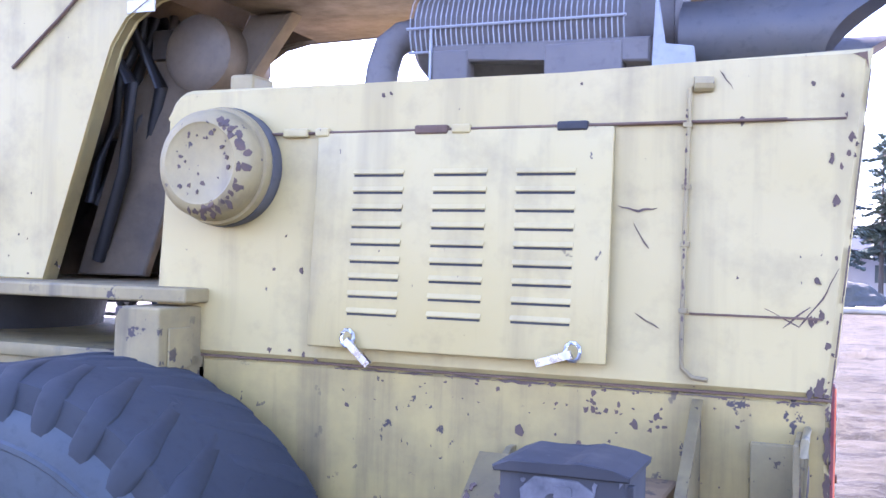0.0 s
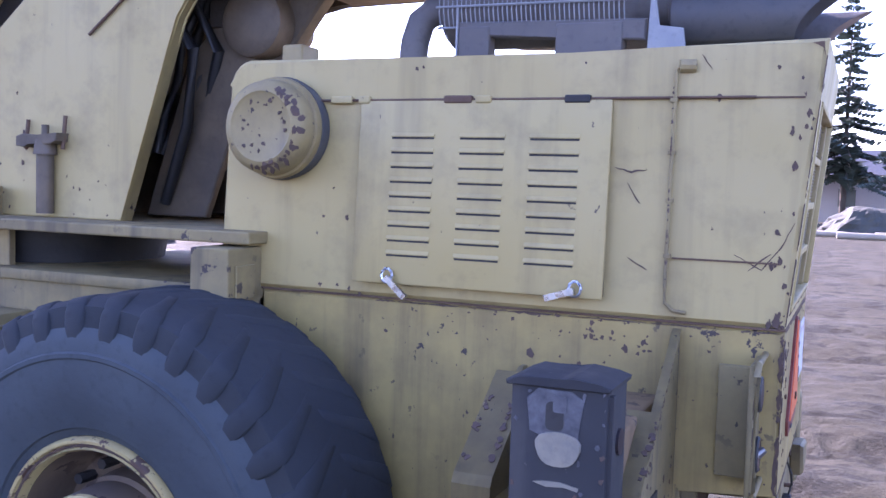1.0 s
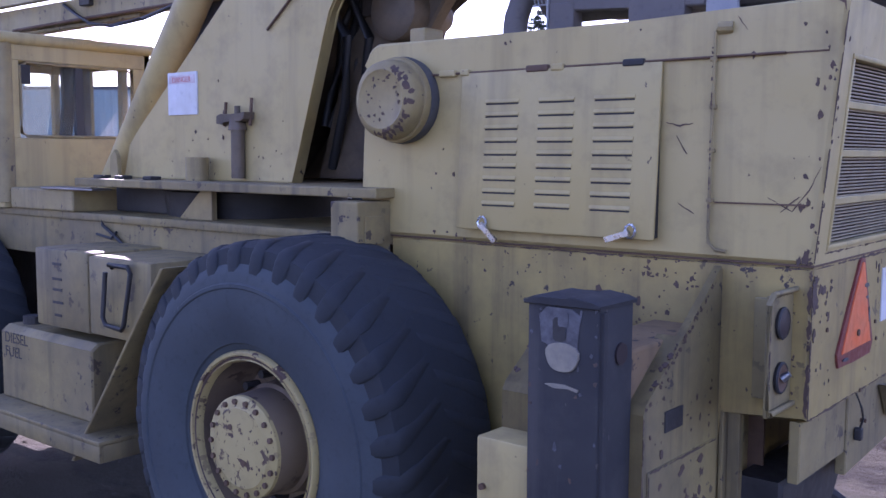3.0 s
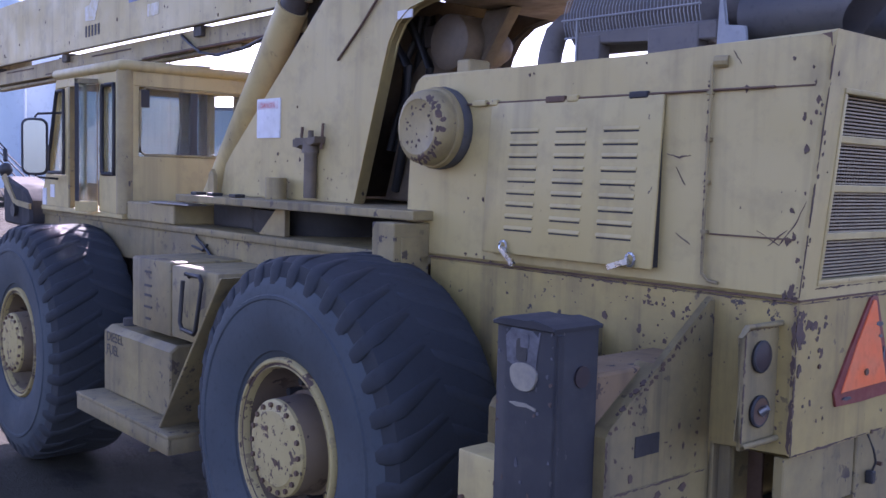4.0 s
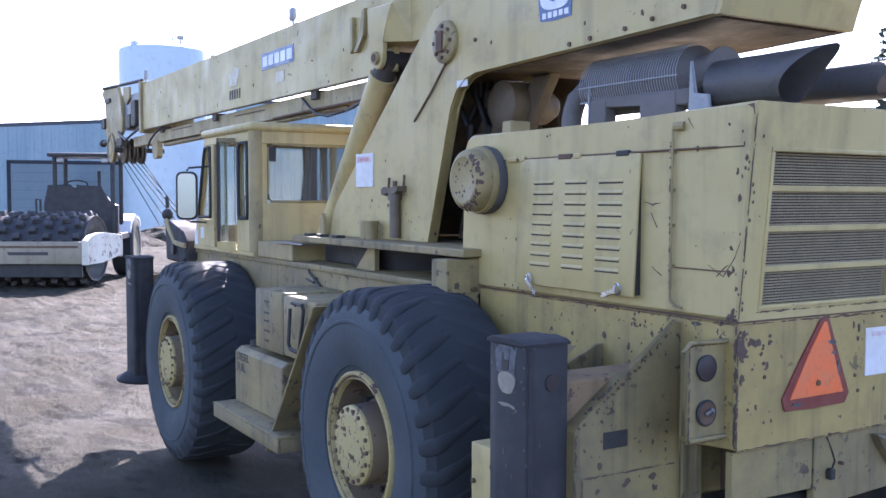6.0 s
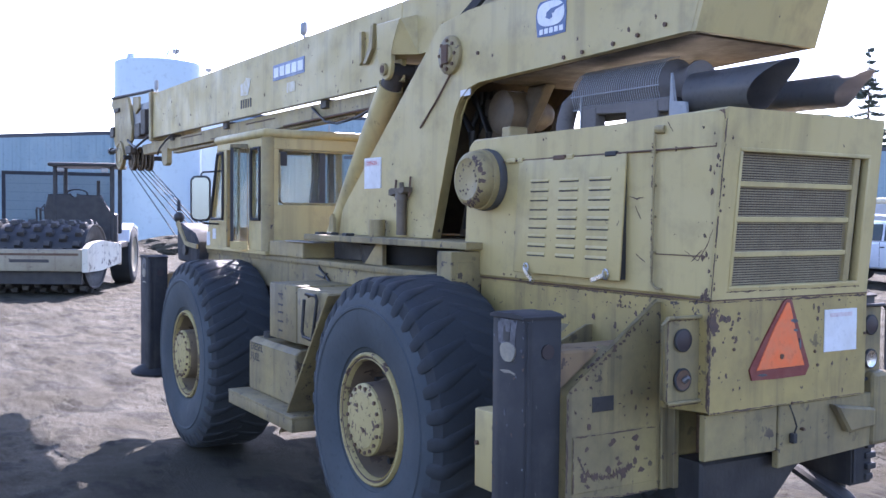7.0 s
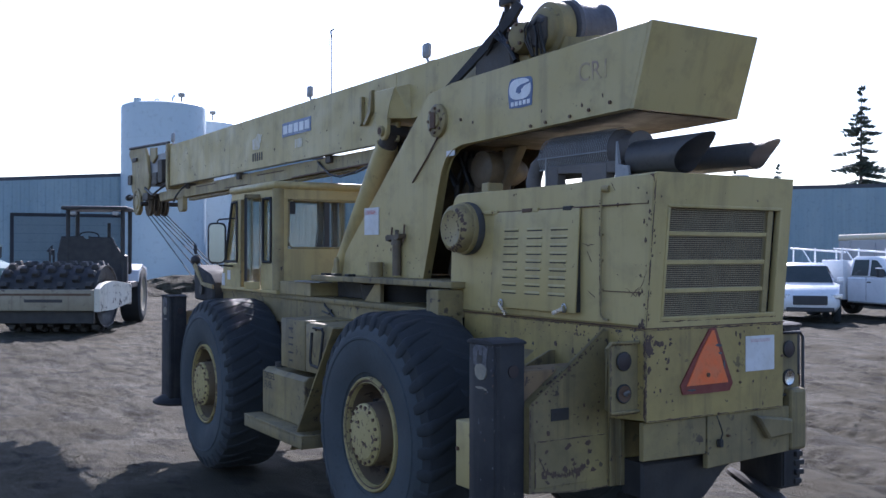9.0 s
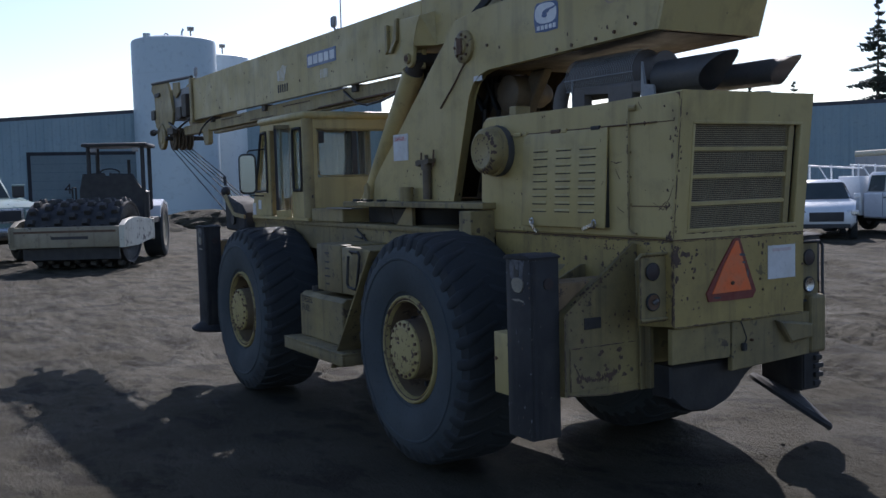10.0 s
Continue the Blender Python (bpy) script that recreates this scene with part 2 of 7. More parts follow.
def part(name, bm, material, parent, label="", smooth=None):
    """Links bm as one mesh under a thing or one of its parts; bm is drawn in the thing's own building coordinates."""
    if parent.parent and parent.parent.parent:        # no fourth level
        parent = parent.parent
    top = parent
    while top.parent:
        top = top.parent
    off = ORIGIN.get(top.name)
    me = bpy.data.meshes.new(name)
    if off is not None:
        bmesh.ops.translate(bm, vec=-off, verts=bm.verts)
    bmesh.ops.recalc_face_normals(bm, faces=bm.faces)
    bm.to_mesh(me)
    bm.free()
    for mat in material if isinstance(material, (list, tuple)) else (material,):
        me.materials.append(mat)
    if smooth is not None:
        for p in me.polygons:
            p.use_smooth = True
        me.set_sharp_from_angle(angle=radians(smooth))
    ob = new(name, me)
    ob.parent = parent
    if label:
        tagged(ob, label)
    return ob


def lone(name, bm, material, label, category, at=(0, 0, 0), group="", kind="", smooth=None):
    """A thing of one mesh."""
    me = bpy.data.meshes.new(name)
    bmesh.ops.translate(bm, vec=-Vector(at), verts=bm.verts)
    bmesh.ops.recalc_face_normals(bm, faces=bm.faces)
    bm.to_mesh(me)
    bm.free()
    for mat in material if isinstance(material, (list, tuple)) else (material,):
        me.materials.append(mat)
    if smooth is not None:
        for p in me.polygons:
            p.use_smooth = True
        me.set_sharp_from_angle(angle=radians(smooth))
    ob = new(name, me)
    ob.location = at
    return tagged(ob, label, category, group, kind)


def B():
    return bmesh.new()


def box(bm, x0, x1, y0, y1, z0, z1, bev=0.0, turn=None):
    geo = bmesh.ops.create_cube(bm, size=1.0)["verts"]
    m = Matrix.Translation(((x0 + x1) / 2, (y0 + y1) / 2, (z0 + z1) / 2)) @ Matrix.Diagonal((abs(x1 - x0), abs(y1 - y0), abs(z1 - z0), 1))
    if turn is not None:
        c = Vector(((x0 + x1) / 2, (y0 + y1) / 2, (z0 + z1) / 2))
        m = Matrix.Translation(c) @ turn @ Matrix.Translation(-c) @ m
    bmesh.ops.transform(bm, matrix=m, verts=geo)
    if bev:
        edges = {e for v in geo for e in v.link_edges}
        bmesh.ops.bevel(bm, geom=list(edges), offset=bev, segments=2, profile=0.5, affect="EDGES", clamp_overlap=True)
    return bm


def prism(bm, poly, axis, a, b, bev=0.0):
    """Extrudes a polygon between two values of an axis: poly in (x, z) for "y", (y, z) for "x", (x, y) for "z"."""
    def at(p, v):
        return {"y": (p[0], v, p[1]), "x": (v, p[0], p[1]), "z": (p[0], p[1], v)}[axis]
    lo = [bm.verts.new(at(p, a)) for p in poly]
    hi = [bm.verts.new(at(p, b)) for p in poly]
    n = len(poly)
    caps = [bm.faces.new(lo[::-1]), bm.faces.new(hi)]
    for i in range(n):
        bm.faces.new((lo[i], lo[(i + 1) % n], hi[(i + 1) % n], hi[i]))
    if bev:
        bmesh.ops.bevel(bm, geom=[e for f in caps for e in f.edges], offset=bev, segments=1, affect="EDGES", clamp_overlap=True)
    return bm


def frame_of(d):
    d = Vector(d).normalized()
    up = Vector((0, 0, 1)) if abs(d.z) < 0.95 else Vector((1, 0, 0))
    a = d.cross(up).normalized()
    return a, d.cross(a).normalized()


def rod(bm, p0, p1, r0, r1=None, seg=12, caps=True):
    p0, p1 = Vector(p0), Vector(p1)
    r1 = r0 if r1 is None else r1
    a, b = frame_of(p1 - p0)
    ring = []
    for p, r in ((p0, r0), (p1, r1)):
        ring.append([bm.verts.new(p + r * (math.cos(t) * a + math.sin(t) * b)) for t in (2 * math.pi * i / seg for i in range(seg))])
    for i in range(seg):
        bm.faces.new((ring[0][i], ring[0][(i + 1) % seg], ring[1][(i + 1) % seg], ring[1][i]))
    if caps:
        bm.faces.new(ring[0][::-1])
        bm.faces.new(ring[1])
    return bm


def tube(bm, pts, r, seg=8, closed=False):
    """A round bar along a line of points."""
    pts = [Vector(p) for p in pts]
    rings = []
    n = len(pts)
    for i, p in enumerate(pts):
        d = (pts[(i + 1) % n] - pts[i - 1]) if closed else (pts[min(i + 1, n - 1)] - pts[max(i - 1, 0)])
        a, b = frame_of(d)
        rings.append([bm.verts.new(p + r * (math.cos(2 * math.pi * k / seg) * a + math.sin(2 * math.pi * k / seg) * b)) for k in range(seg)])
    for i in range(n if closed else n - 1):
        u, v = rings[i], rings[(i + 1) % n]
        k0 = min(range(seg), key=lambda k: (v[k].co - u[0].co).length)
        for k in range(seg):
            bm.faces.new((u[k], u[(k + 1) % seg], v[(k + 1 + k0) % seg], v[(k + k0) % seg]))
    if not closed:
        bm.faces.new(rings[0][::-1])
        bm.faces.new(rings[-1])
    return bm


def lathe(bm, profile, centre, axis, seg=32, close=False):
    """Turns (distance along axis, radius) pairs about an axis."""
    c, ax = Vector(centre), Vector(axis).normalized()
    a, b = frame_of(ax)
    rings = []
    for s, r in profile:
        if r < 1e-5:
            rings.append([bm.verts.new(c + s * ax)])
        else:
            rings.append([bm.verts.new(c + s * ax + r * (math.cos(2 * math.pi * k / seg) * a + math.sin(2 * math.pi * k / seg) * b)) for k in range(seg)])
    pairs = list(zip(rings, rings[1:])) + ([(rings[-1], rings[0])] if close else [])
    for u, v in pairs:
        for k in range(seg):
            q = [u[k % len(u)], u[(k + 1) % len(u)], v[(k + 1) % len(v)], v[k % len(v)]]
            q = list(dict.fromkeys(q))
            if len(q) > 2:
                bm.faces.new(q)
    return bm


def lettering(text, size, place, right, up, depth=0.002):
    """Flat letters of the built-in font, laid along right and up at place."""
    cu = bpy.data.curves.new("letters", "FONT")
    cu.body, cu.size, cu.extrude = text, size, depth
    ob = bpy.data.objects.new("letters", cu)
    scene.collection.objects.link(ob)
    me = ob.evaluated_get(bpy.context.evaluated_depsgraph_get()).to_mesh()
    bm = B()
    bm.from_mesh(me)
    bpy.data.objects.remove(ob)
    r, u = Vector(right).normalized(), Vector(up).normalized()
    w = r.cross(u)
    m = Matrix((r, u, w)).transposed().to_4x4()
    bmesh.ops.transform(bm, matrix=Matrix.Translation(place) @ m, verts=bm.verts)
    return bm


def arc(cx, cy, r, a0, a1, n):
    return [(cx + r * math.cos(radians(a0 + (a1 - a0) * i / n)), cy + r * math.sin(radians(a0 + (a1 - a0) * i / n))) for i in range(n + 1)]


def rounded(x0, x1, y0, y1, r, n=4):
    return (arc(x1 - r, y1 - r, r, 0, 90, n) + arc(x0 + r, y1 - r, r, 90, 180, n)
            + arc(x0 + r, y0 + r, r, 180, 270, n) + arc(x1 - r, y0 + r, r, 270, 360, n))


# ---------------------------------------------------------------- ground
def spread(half, near, n):
    """Grid lines, close together near the middle and wide apart far out."""
    t = np.linspace(-1, 1, n)
    return np.sign(t) * (near * np.abs(t) + (half - near) * np.abs(t) ** 9)


def ground_height(x, y):
    v = Vector((x, y, 0))
    z = 0.035 * noise.fractal(v * Vector((0.35, 0.7, 1)), 1.0, 2.0, 3)
    z += 0.026 * noise.noise(v * Vector((1.2, 3.0, 1))) + 0.020 * noise.noise(v * Vector((3.4, 6.0, 1)))
    churned = max(0.0, noise.noise(v * 0.45 + Vector((7, 3, 0))) + 0.25)
    z += churned * (0.040 * abs(noise.noise(v * Vector((2.2, 5.0, 1)))) + 0.030 * noise.noise(v * 9.0))
    z += 0.012 * noise.noise(v * Vector((5.0, 9.0, 1)) + Vector((3, 0, 0)))
    for k in (0.0, 1.9, 5.2, 7.1, 11.0, 12.9, 17.5, 19.4):     # wheel ruts beyond the crane
        d = (y - 3.4 - k + 0.32 * x + 0.5 * math.sin(x * 0.11 + k)) / 0.28
        if abs(d) < 5:
            z += -0.05 * math.exp(-d * d) + 0.022 * math.exp(-d * d * 0.7) * (1 if math.sin(x * 24 + k + 2.2 * abs(d)) > 0 else 0) + 0.03 * math.exp(-(abs(d) - 1.8) ** 2 * 2)
    near = min(1.0, max(0.0, (abs(y - 0.5) - 1.2) / 1.2)) if -7 < x < 0.5 else 1.0
    rough = 1.0 + 0.25 * min(1.0, max(0.0, (y - 3.0) / 3.0))      # the open yard is rougher
    across = min(1.0, max(0.0, (16.0 - abs(y)) / 8.0))
    slope = min(0.22, max(0.0, 0.152 + 0.0205 * x)) * across       # the yard rises a little towards the rear of the crane
    hump = 0.10 * math.exp(-((x + 0.5) / 1.3) ** 2 - ((y - 2.3) / 0.8) ** 2)
    return z * (0.25 + 0.75 * near) * rough - 0.012 + slope + hump


def ground():
    gx = spread(900, 15, 680) - 1.0
    gy = spread(900, 15, 640) + 4.0
    verts = [(x, y, ground_height(x, y)) for y in gy for x in gx]
    nx = len(gx)
    faces = [(a, a + 1, a + nx + 1, a + nx) for j in range(len(gy) - 1) for a in range(j * nx, j * nx + nx - 1)]
    me = bpy.data.meshes.new("ground")
    me.from_pydata(verts, [], faces)
    me.materials.append(DIRT)
    for p in me.polygons:
        p.use_smooth = True
    tagged(new("ground", me), "packed brown dirt yard with wheel ruts", "ground", kind="structure")


def clods():
    """Loose lumps of dirt lying where the yard is churned up."""
    rnd = random.Random(5)
    verts, faces = [], []
    count = 0
    while count < 16000:
        x, y = rnd.uniform(-26, 10), rnd.uniform(-7, 30)
        if noise.noise(Vector((x, y, 0)) * 0.45 + Vector((7, 3, 0))) + rnd.uniform(-0.3, 0.3) < 0.0:
            continue
        count += 1
        r = 0.005 + 0.015 * rnd.random() ** 4
        z = ground_height(x, y) + r * 0.25
        k = len(verts)
        for dx, dy, dz in ((1, 0, 0), (0, 1, 0), (-1, 0, 0), (0, -1, 0), (0, 0, 1), (0, 0, -1)):
            e = r * rnd.uniform(0.6, 1.3)
            verts.append((x + e * (dx + rnd.uniform(-0.35, 0.35)), y + e * (dy + rnd.uniform(-0.35, 0.35)), z + e * 0.65 * (dz + rnd.uniform(-0.25, 0.25))))
        for a in range(4):
            b = (a + 1) % 4
            faces += [(k + a, k + b, k + 4), (k + b, k + a, k + 5)]
    me = bpy.data.meshes.new("dirt_clods")
    me.from_pydata(verts, [], faces)
    me.materials.append(DIRT)
    tagged(new("dirt_clods", me), "loose brown dirt clods scattered over the yard", "dirt", kind="stuff")


ground()
clods()

# ---------------------------------------------------------------- the crane
CY = 0.50                              # middle line of the crane
crane = thing("mobile_crane", (-3.2, CY, 0), "old faded yellow rough-terrain mobile crane parked on packed dirt", "crane")


def louvre(bm, x0, x1, z, y):
    """A pressed slot: a thin lip standing off the sheet over a dark gap."""
    prism(bm, [(y, z + 0.010), (y - 0.006, z - 0.002), (y - 0.005, z - 0.0045), (y, z + 0.003)], "x", x0, x1)


def engine_hood():
    hood = B()
    # side outline, with a rounded upper front corner; the back leans out a little
    side = [(-1.79, 1.603), (-1.757, 2.25)] + arc(-1.675, 2.257, 0.08, 180, 95, 5) + [(-1.20, 2.333), (-0.60, 2.335), (-0.30, 2.345), (0.070, 2.358), (0.0, 1.603)]
    prism(hood, side, "y", 0.0, 2 * CY, 0.012)
    # the back is open to the radiator: a frame round a shallow recess
    lean = lambda z: 0.070 * (z - 1.603) / 0.755
    y0, y1, z0, z1 = 0.095, 0.915, 1.640, 2.205
    back = max((f for f in hood.faces), key=lambda f: f.calc_center_median().x)
    vs = back.verts[:]
    cy, cz = back.calc_center_median().y, back.calc_center_median().z
    order = lambda v: (v.co.z > cz, (v.co.y > cy) == (v.co.z <= cz))
    vs.sort(key=order)
    hood.faces.remove(back)
    rim = [hood.verts.new((lean(z), y, z)) for y, z in ((y0, z0), (y1, z0), (y1, z1), (y0, z1))]
    deep = [hood.verts.new((v.co.x - 0.05, v.co.y, v.co.z)) for v in rim]
    for i in range(4):
        k = (i + 1) % 4
        hood.faces.new((vs[i], vs[k], rim[k], rim[i]))
        hood.faces.new((rim[i], rim[k], deep[k], deep[i]))
    hood.faces.new(deep)
    hood = part("engine_hood", hood, YELLOW, crane, "faded yellow sheet-metal engine hood with rust chips", 35)
    # access door hinged along its top, hanging a little open at the bottom
    tilt = Matrix.Rotation(radians(-3.3), 3, "X")
    swing = lambda bm: bmesh.ops.rotate(bm, cent=(0, 0, 2.205), matrix=tilt, verts=bm.verts)
    swing(box(door := B(), -1.262, -0.478, -0.014, -0.002, 1.648, 2.203, 0.005))
    door_ob = part("access_door", door, YELLOW, hood, "louvred yellow access door, hanging slightly ajar", 35)
    for c0, c1 in ((-1.150, -1.008), (-0.928, -0.786), (-0.712, -0.564)):
        for i in range(9):
            lv, gap = B(), B()
            z = 2.093 - 0.0443 * i
            louvre(lv, c0, c1, z + 0.004, -0.0135)
            box(gap, c0 + 0.002, c1 - 0.002, -0.0150, -0.012, z - 0.0065, z - 0.0005)
            swing(lv), swing(gap)
            part("louvre", lv, YELLOW, hood)
            part("louvre_slot", gap, BLACK, hood)
    # black wedge fills the gap with painted shade
    prism(g := B(), [(-0.001, 2.195), (0.001, 1.655), (-0.029, 1.655)], "x", -1.255, -0.486)
    part("door_gap_shade", g, BLACK, hood, "black wedge standing in for shade behind the open door")
    # hinge rod and its knuckles
    rod(r := B(), (-1.42, -0.010, 2.204), (-0.10, -0.008, 2.208), 0.004, seg=8)
    part("hinge_rod", r, RUST, hood)
    for x, w, m in ((-1.33, 0.075, YELLOW), (-0.94, 0.09, RUST), (-0.578, 0.075, BLACK), (-1.25, 0.04, YELLOW), (-0.86, 0.05, YELLOW)):
        box(k := B(), x - w / 2, x + w / 2, -0.019, 0.0, 2.194, 2.217, 0.005)
        part("hinge", k, m, hood)
    # over-centre latches
    for x, ang in ((-1.136, 42), (-0.553, -18)):
        k = B()
        tube(k, [(x + 0.018 * math.cos(a), -0.058, 1.676 + 0.022 * math.sin(a)) for a in (i * math.pi / 5 for i in range(10))], 0.0045, 6, True)
        d = Vector((math.cos(radians(ang)) * (1 if ang > 0 else -1), 0, -abs(math.sin(radians(ang)))))
        p = Vector((x, -0.072, 1.672))
        q = p + d * 0.088
        a = Vector((-d.z, 0, d.x)) * 0.009
        lo = [k.verts.new(v) for v in (p - a, p + a, q + a, q - a)]
        hi = [k.verts.new(v.co + Vector((0, 0.012, 0))) for v in lo]
        k.faces.new(lo), k.faces.new(hi[::-1])
        for i in range(4):
            k.faces.new((lo[i], lo[(i + 1) % 4], hi[(i + 1) % 4], hi[i]))
        part("latch", k, CHROME, hood, "bright plated over-centre latch")
    # conduit down the side, seams
    tube(p := B(), [(-0.27, -0.01, 2.292), (-0.295, -0.012, 2.296), (-0.308, -0.012, 2.28), (-0.312, -0.012, 2.0), (-0.314, -0.012, 1.70), (-0.312, -0.012, 1.652), (-0.29, -0.012, 1.632), (-0.255, -0.012, 1.628)], 0.0055, 8)
    part("conduit", p, YELLOW2, hood, "chipped conduit pipe")
    for z in (2.2, 2.06, 1.93, 1.78):
        box(k := B(), -0.322, -0.302, -0.0175, 0, z - 0.006, z + 0.006, 0.002)
        part("pipe_clip", k, YELLOW2, hood)
    box(k := B(), -0.30, -0.02, -0.004, 0.002, 1.772, 1.777)
    part("crease", k, RUST, hood)
    box(k := B(), -0.47, 0.02, -0.003, 0.002, 2.205, 2.210)
    part("seam", k, RUST, hood)
    rod(k := B(), (-0.30, -0.012, 2.292), (-0.26, 0.0, 2.292), 0.018, seg=10)
    part("conduit_gland", k, YELLOW2, hood)
    # pressed corner plate and top edge fold
    prism(k := B(), [(0.030, 2.346), (0.058, 2.349), (0.062, 2.31), (0.056, 2.332), (0.043, 2.340)], "y", -0.002, 0.002)
    part("corner_patch", k, RUST, hood, "rubbed rusty corner")
    # air cleaner bowl on the side
    cx, cz = -1.535, 2.115
    part("air_cleaner_flange", lathe(B(), [(0.0, 0.0), (0.0, 0.158), (0.030, 0.163), (0.046, 0.160), (0.050, 0.140)], (cx, 0, cz), (0, -1, 0), 40), FLANGE, hood, "dirt-crusted air cleaner flange", 40)
    part("air_cleaner_band", lathe(B(), [(0.046, 0.145), (0.046, 0.157), (0.060, 0.160), (0.074, 0.156), (0.076, 0.145)], (cx, 0, cz), (0, -1, 0), 40), YELLOW2, hood, "chipped clamp band", 40)
    bowl_bm = lathe(B(), [(0.05, 0.148), (0.105, 0.147), (0.132, 0.140), (0.148, 0.120), (0.151, 0.108), (0.146, 0.100), (0.147, 0.03), (0.144, 0.0)], (cx, 0, cz), (0, -1, 0), 48)
    part("air_cleaner_bowl", bowl_bm, YELLOW2, hood, "chipped yellow air cleaner bowl", 40)
    # radiator grille set in the recess
    def at_back(bm):
        for v in bm.verts:
            v.co.x += lean(v.co.z)
        return bm
    for a, b, c, d in ((y0, y1, z1 - 0.016, z1), (y0, y1, z0, z0 + 0.016), (y0, y0 + 0.016, z0 + 0.016, z1 - 0.016), (y1 - 0.016, y1, z0 + 0.016, z1 - 0.016)):
        part("grille_frame", at_back(box(B(), -0.030, 0.005, a, b, c, d, 0.003)), YELLOW, hood, "", 35)
    part("radiator_core", at_back(box(B(), -0.049, -0.042, y0 + 0.004, y1 - 0.004, z0 + 0.004, z1 - 0.004)), BLACK, hood, "dark radiator core")
    n = 52
    for i in range(41):
        y = y0 + 0.03 + (y1 - y0 - 0.135) * i / 40
        part("grille_wire", at_back(box(B(), -0.0385, -0.0355, y - 0.0012, y + 0.0012, z0 + 0.016, z1 - 0.016)), RUST, hood)
    for i in range(n):
        z = z0 + 0.022 + (z1 - z0 - 0.044) * i / (n - 1)
        part("grille_slat", at_back(box(B(), -0.034, -0.024, y0 + 0.016, y1 - 0.09, z - 0.0026, z + 0.0026)), SLAT, hood)
    for i in range(1, 4):
        z = z0 + (z1 - z0) * i / 4
        part("grille_bar", at_back(box(B(), -0.036, -0.012, y0 + 0.016, y1 - 0.09, z - 0.011, z + 0.011, 0.003)), YELLOW, hood)
    part("grille_side_plate", at_back(box(B(), -0.040, -0.010, y1 - 0.09, y1 - 0.05, z0 + 0.016, z1 - 0.016, 0.004)), YELLOW2, hood)
    # small things on the roof of the hood
    box(k := B(), -1.665, -1.585, 0.16, 0.28, 2.32, 2.41, 0.010)
    part("filler_box", k, YELLOW2, hood)
    return hood


LENS = shade("dark_lamp_lens", (0.030, 0.020, 0.022), 0.5)[0]


def chassis():
    body = B()
    # rear body under the hood
    prism(body, [(-1.618, 1.598), (0.0, 1.598), (0.0, 1.146), (-0.27, 1.146), (-0.27, 0.90), (-1.25, 0.88), (-1.618, 1.0)], "y", 0.0, 2 * CY, 0.01)
    body_ob = part("rear_body", body, REARPAINT, crane, "chipped yellow rear chassis body", 35)
    # seam lip between hood and body
    box(k := B(), -1.62, 0.003, -0.002, 0.01, 1.5975, 1.6035, 0.001)
    part("seam_lip", k, RUST, body_ob)
    box(k := B(), -0.003, 0.003, 0.0, 2 * CY, 1.5975, 1.6035, 0.001)
    part("seam_lip", k, RUST, body_ob)
    # main frame rails and cross body
    fr = B()
    box(fr, -6.35, -0.30, 0.16, 0.84, 0.80, 1.46, 0.02)
    part("main_frame", fr, GREASE, crane, "greasy main frame")
    # lower rear plates
    pl = B()
    prism(pl, [(0.01, 1.140), (0.435, 1.140), (0.435, 0.95), (0.01, 0.955)], "x", -0.055, -0.02, 0.004)
    part("rear_apron", pl, GRIMY_SHADED, body_ob, "dented lower rear plate")
    prism(k := B(), [(0.44, 1.142), (2 * CY + 0.06, 1.142), (2 * CY + 0.06, 0.90), (0.44, 0.875)], "x", -0.050, -0.014, 0.004)
    part("rear_apron", k, GRIMY_SHADED, body_ob, "dented lower rear plate")
    prism(k := B(), [(0.76, 1.12), (1.04, 1.08), (1.04, 1.00), (0.86, 0.99)], "x", -0.018, 0.030, 0.010)
    part("tow_gusset", k, GRIMY_SHADED, body_ob, "dirty triangular gusset")
    prism(k := B(), [(0.03, 0.78), (0.03, 1.13), (0.62, 1.13), (0.62, 0.86), (0.52, 0.84), (0.55, 0.80), (0.47, 0.78), (0.42, 0.76)], "x", -0.50, -0.275, 0.012)
    part("tow_box", k, GREASE, body_ob, "blackened tow box under the rear plate")
    # streaked plate whose dark paint also carries the shade of the recess
    box(k := B(), -0.264, -0.250, 0.0, 0.36, 0.79, 1.145, 0.003)
    part("inner_rear_plate", k, GRIMY_SHADED, body_ob, "rain-streaked inner rear plate, painted darker for its shaded recess")
    box(k := B(), -0.250, -0.21, 0.03, 0.06, 0.80, 1.14, 0.003)
    part("inner_rib", k, GRIMY_SHADED, body_ob)
    box(k := B(), -0.255, -0.20, 0.20, 0.215, 0.79, 1.14, 0.003)
    part("inner_rib", k, RUST, body_ob)
    prism(k := B(), [(0.06, 0.76), (0.06, 0.93), (0.70, 0.92), (0.68, 0.85), (0.60, 0.835), (0.61, 0.80), (0.55, 0.785), (0.555, 0.75), (0.49, 0.73), (0.46, 0.69), (0.37, 0.685), (0.33, 0.66), (0.20, 0.67), (0.16, 0.71)], "x", -0.24, -0.085, 0.012)
    part("tow_hitch", k, BLACK, body_ob, "greasy black tow hitch")
    # transverse outrigger housing: rear and front plates with sloping shoulders, flanged edges
    for sg in (-1, 1):
        yv = lambda v: CY + sg * (CY + v)
        prof = [(yv(-0.1), 0.79), (yv(-0.1), 1.575), (yv(0.03), 1.575), (yv(0.485), 1.242), (yv(0.495), 1.225), (yv(0.497), 0.812), (yv(0.20), 0.785)]
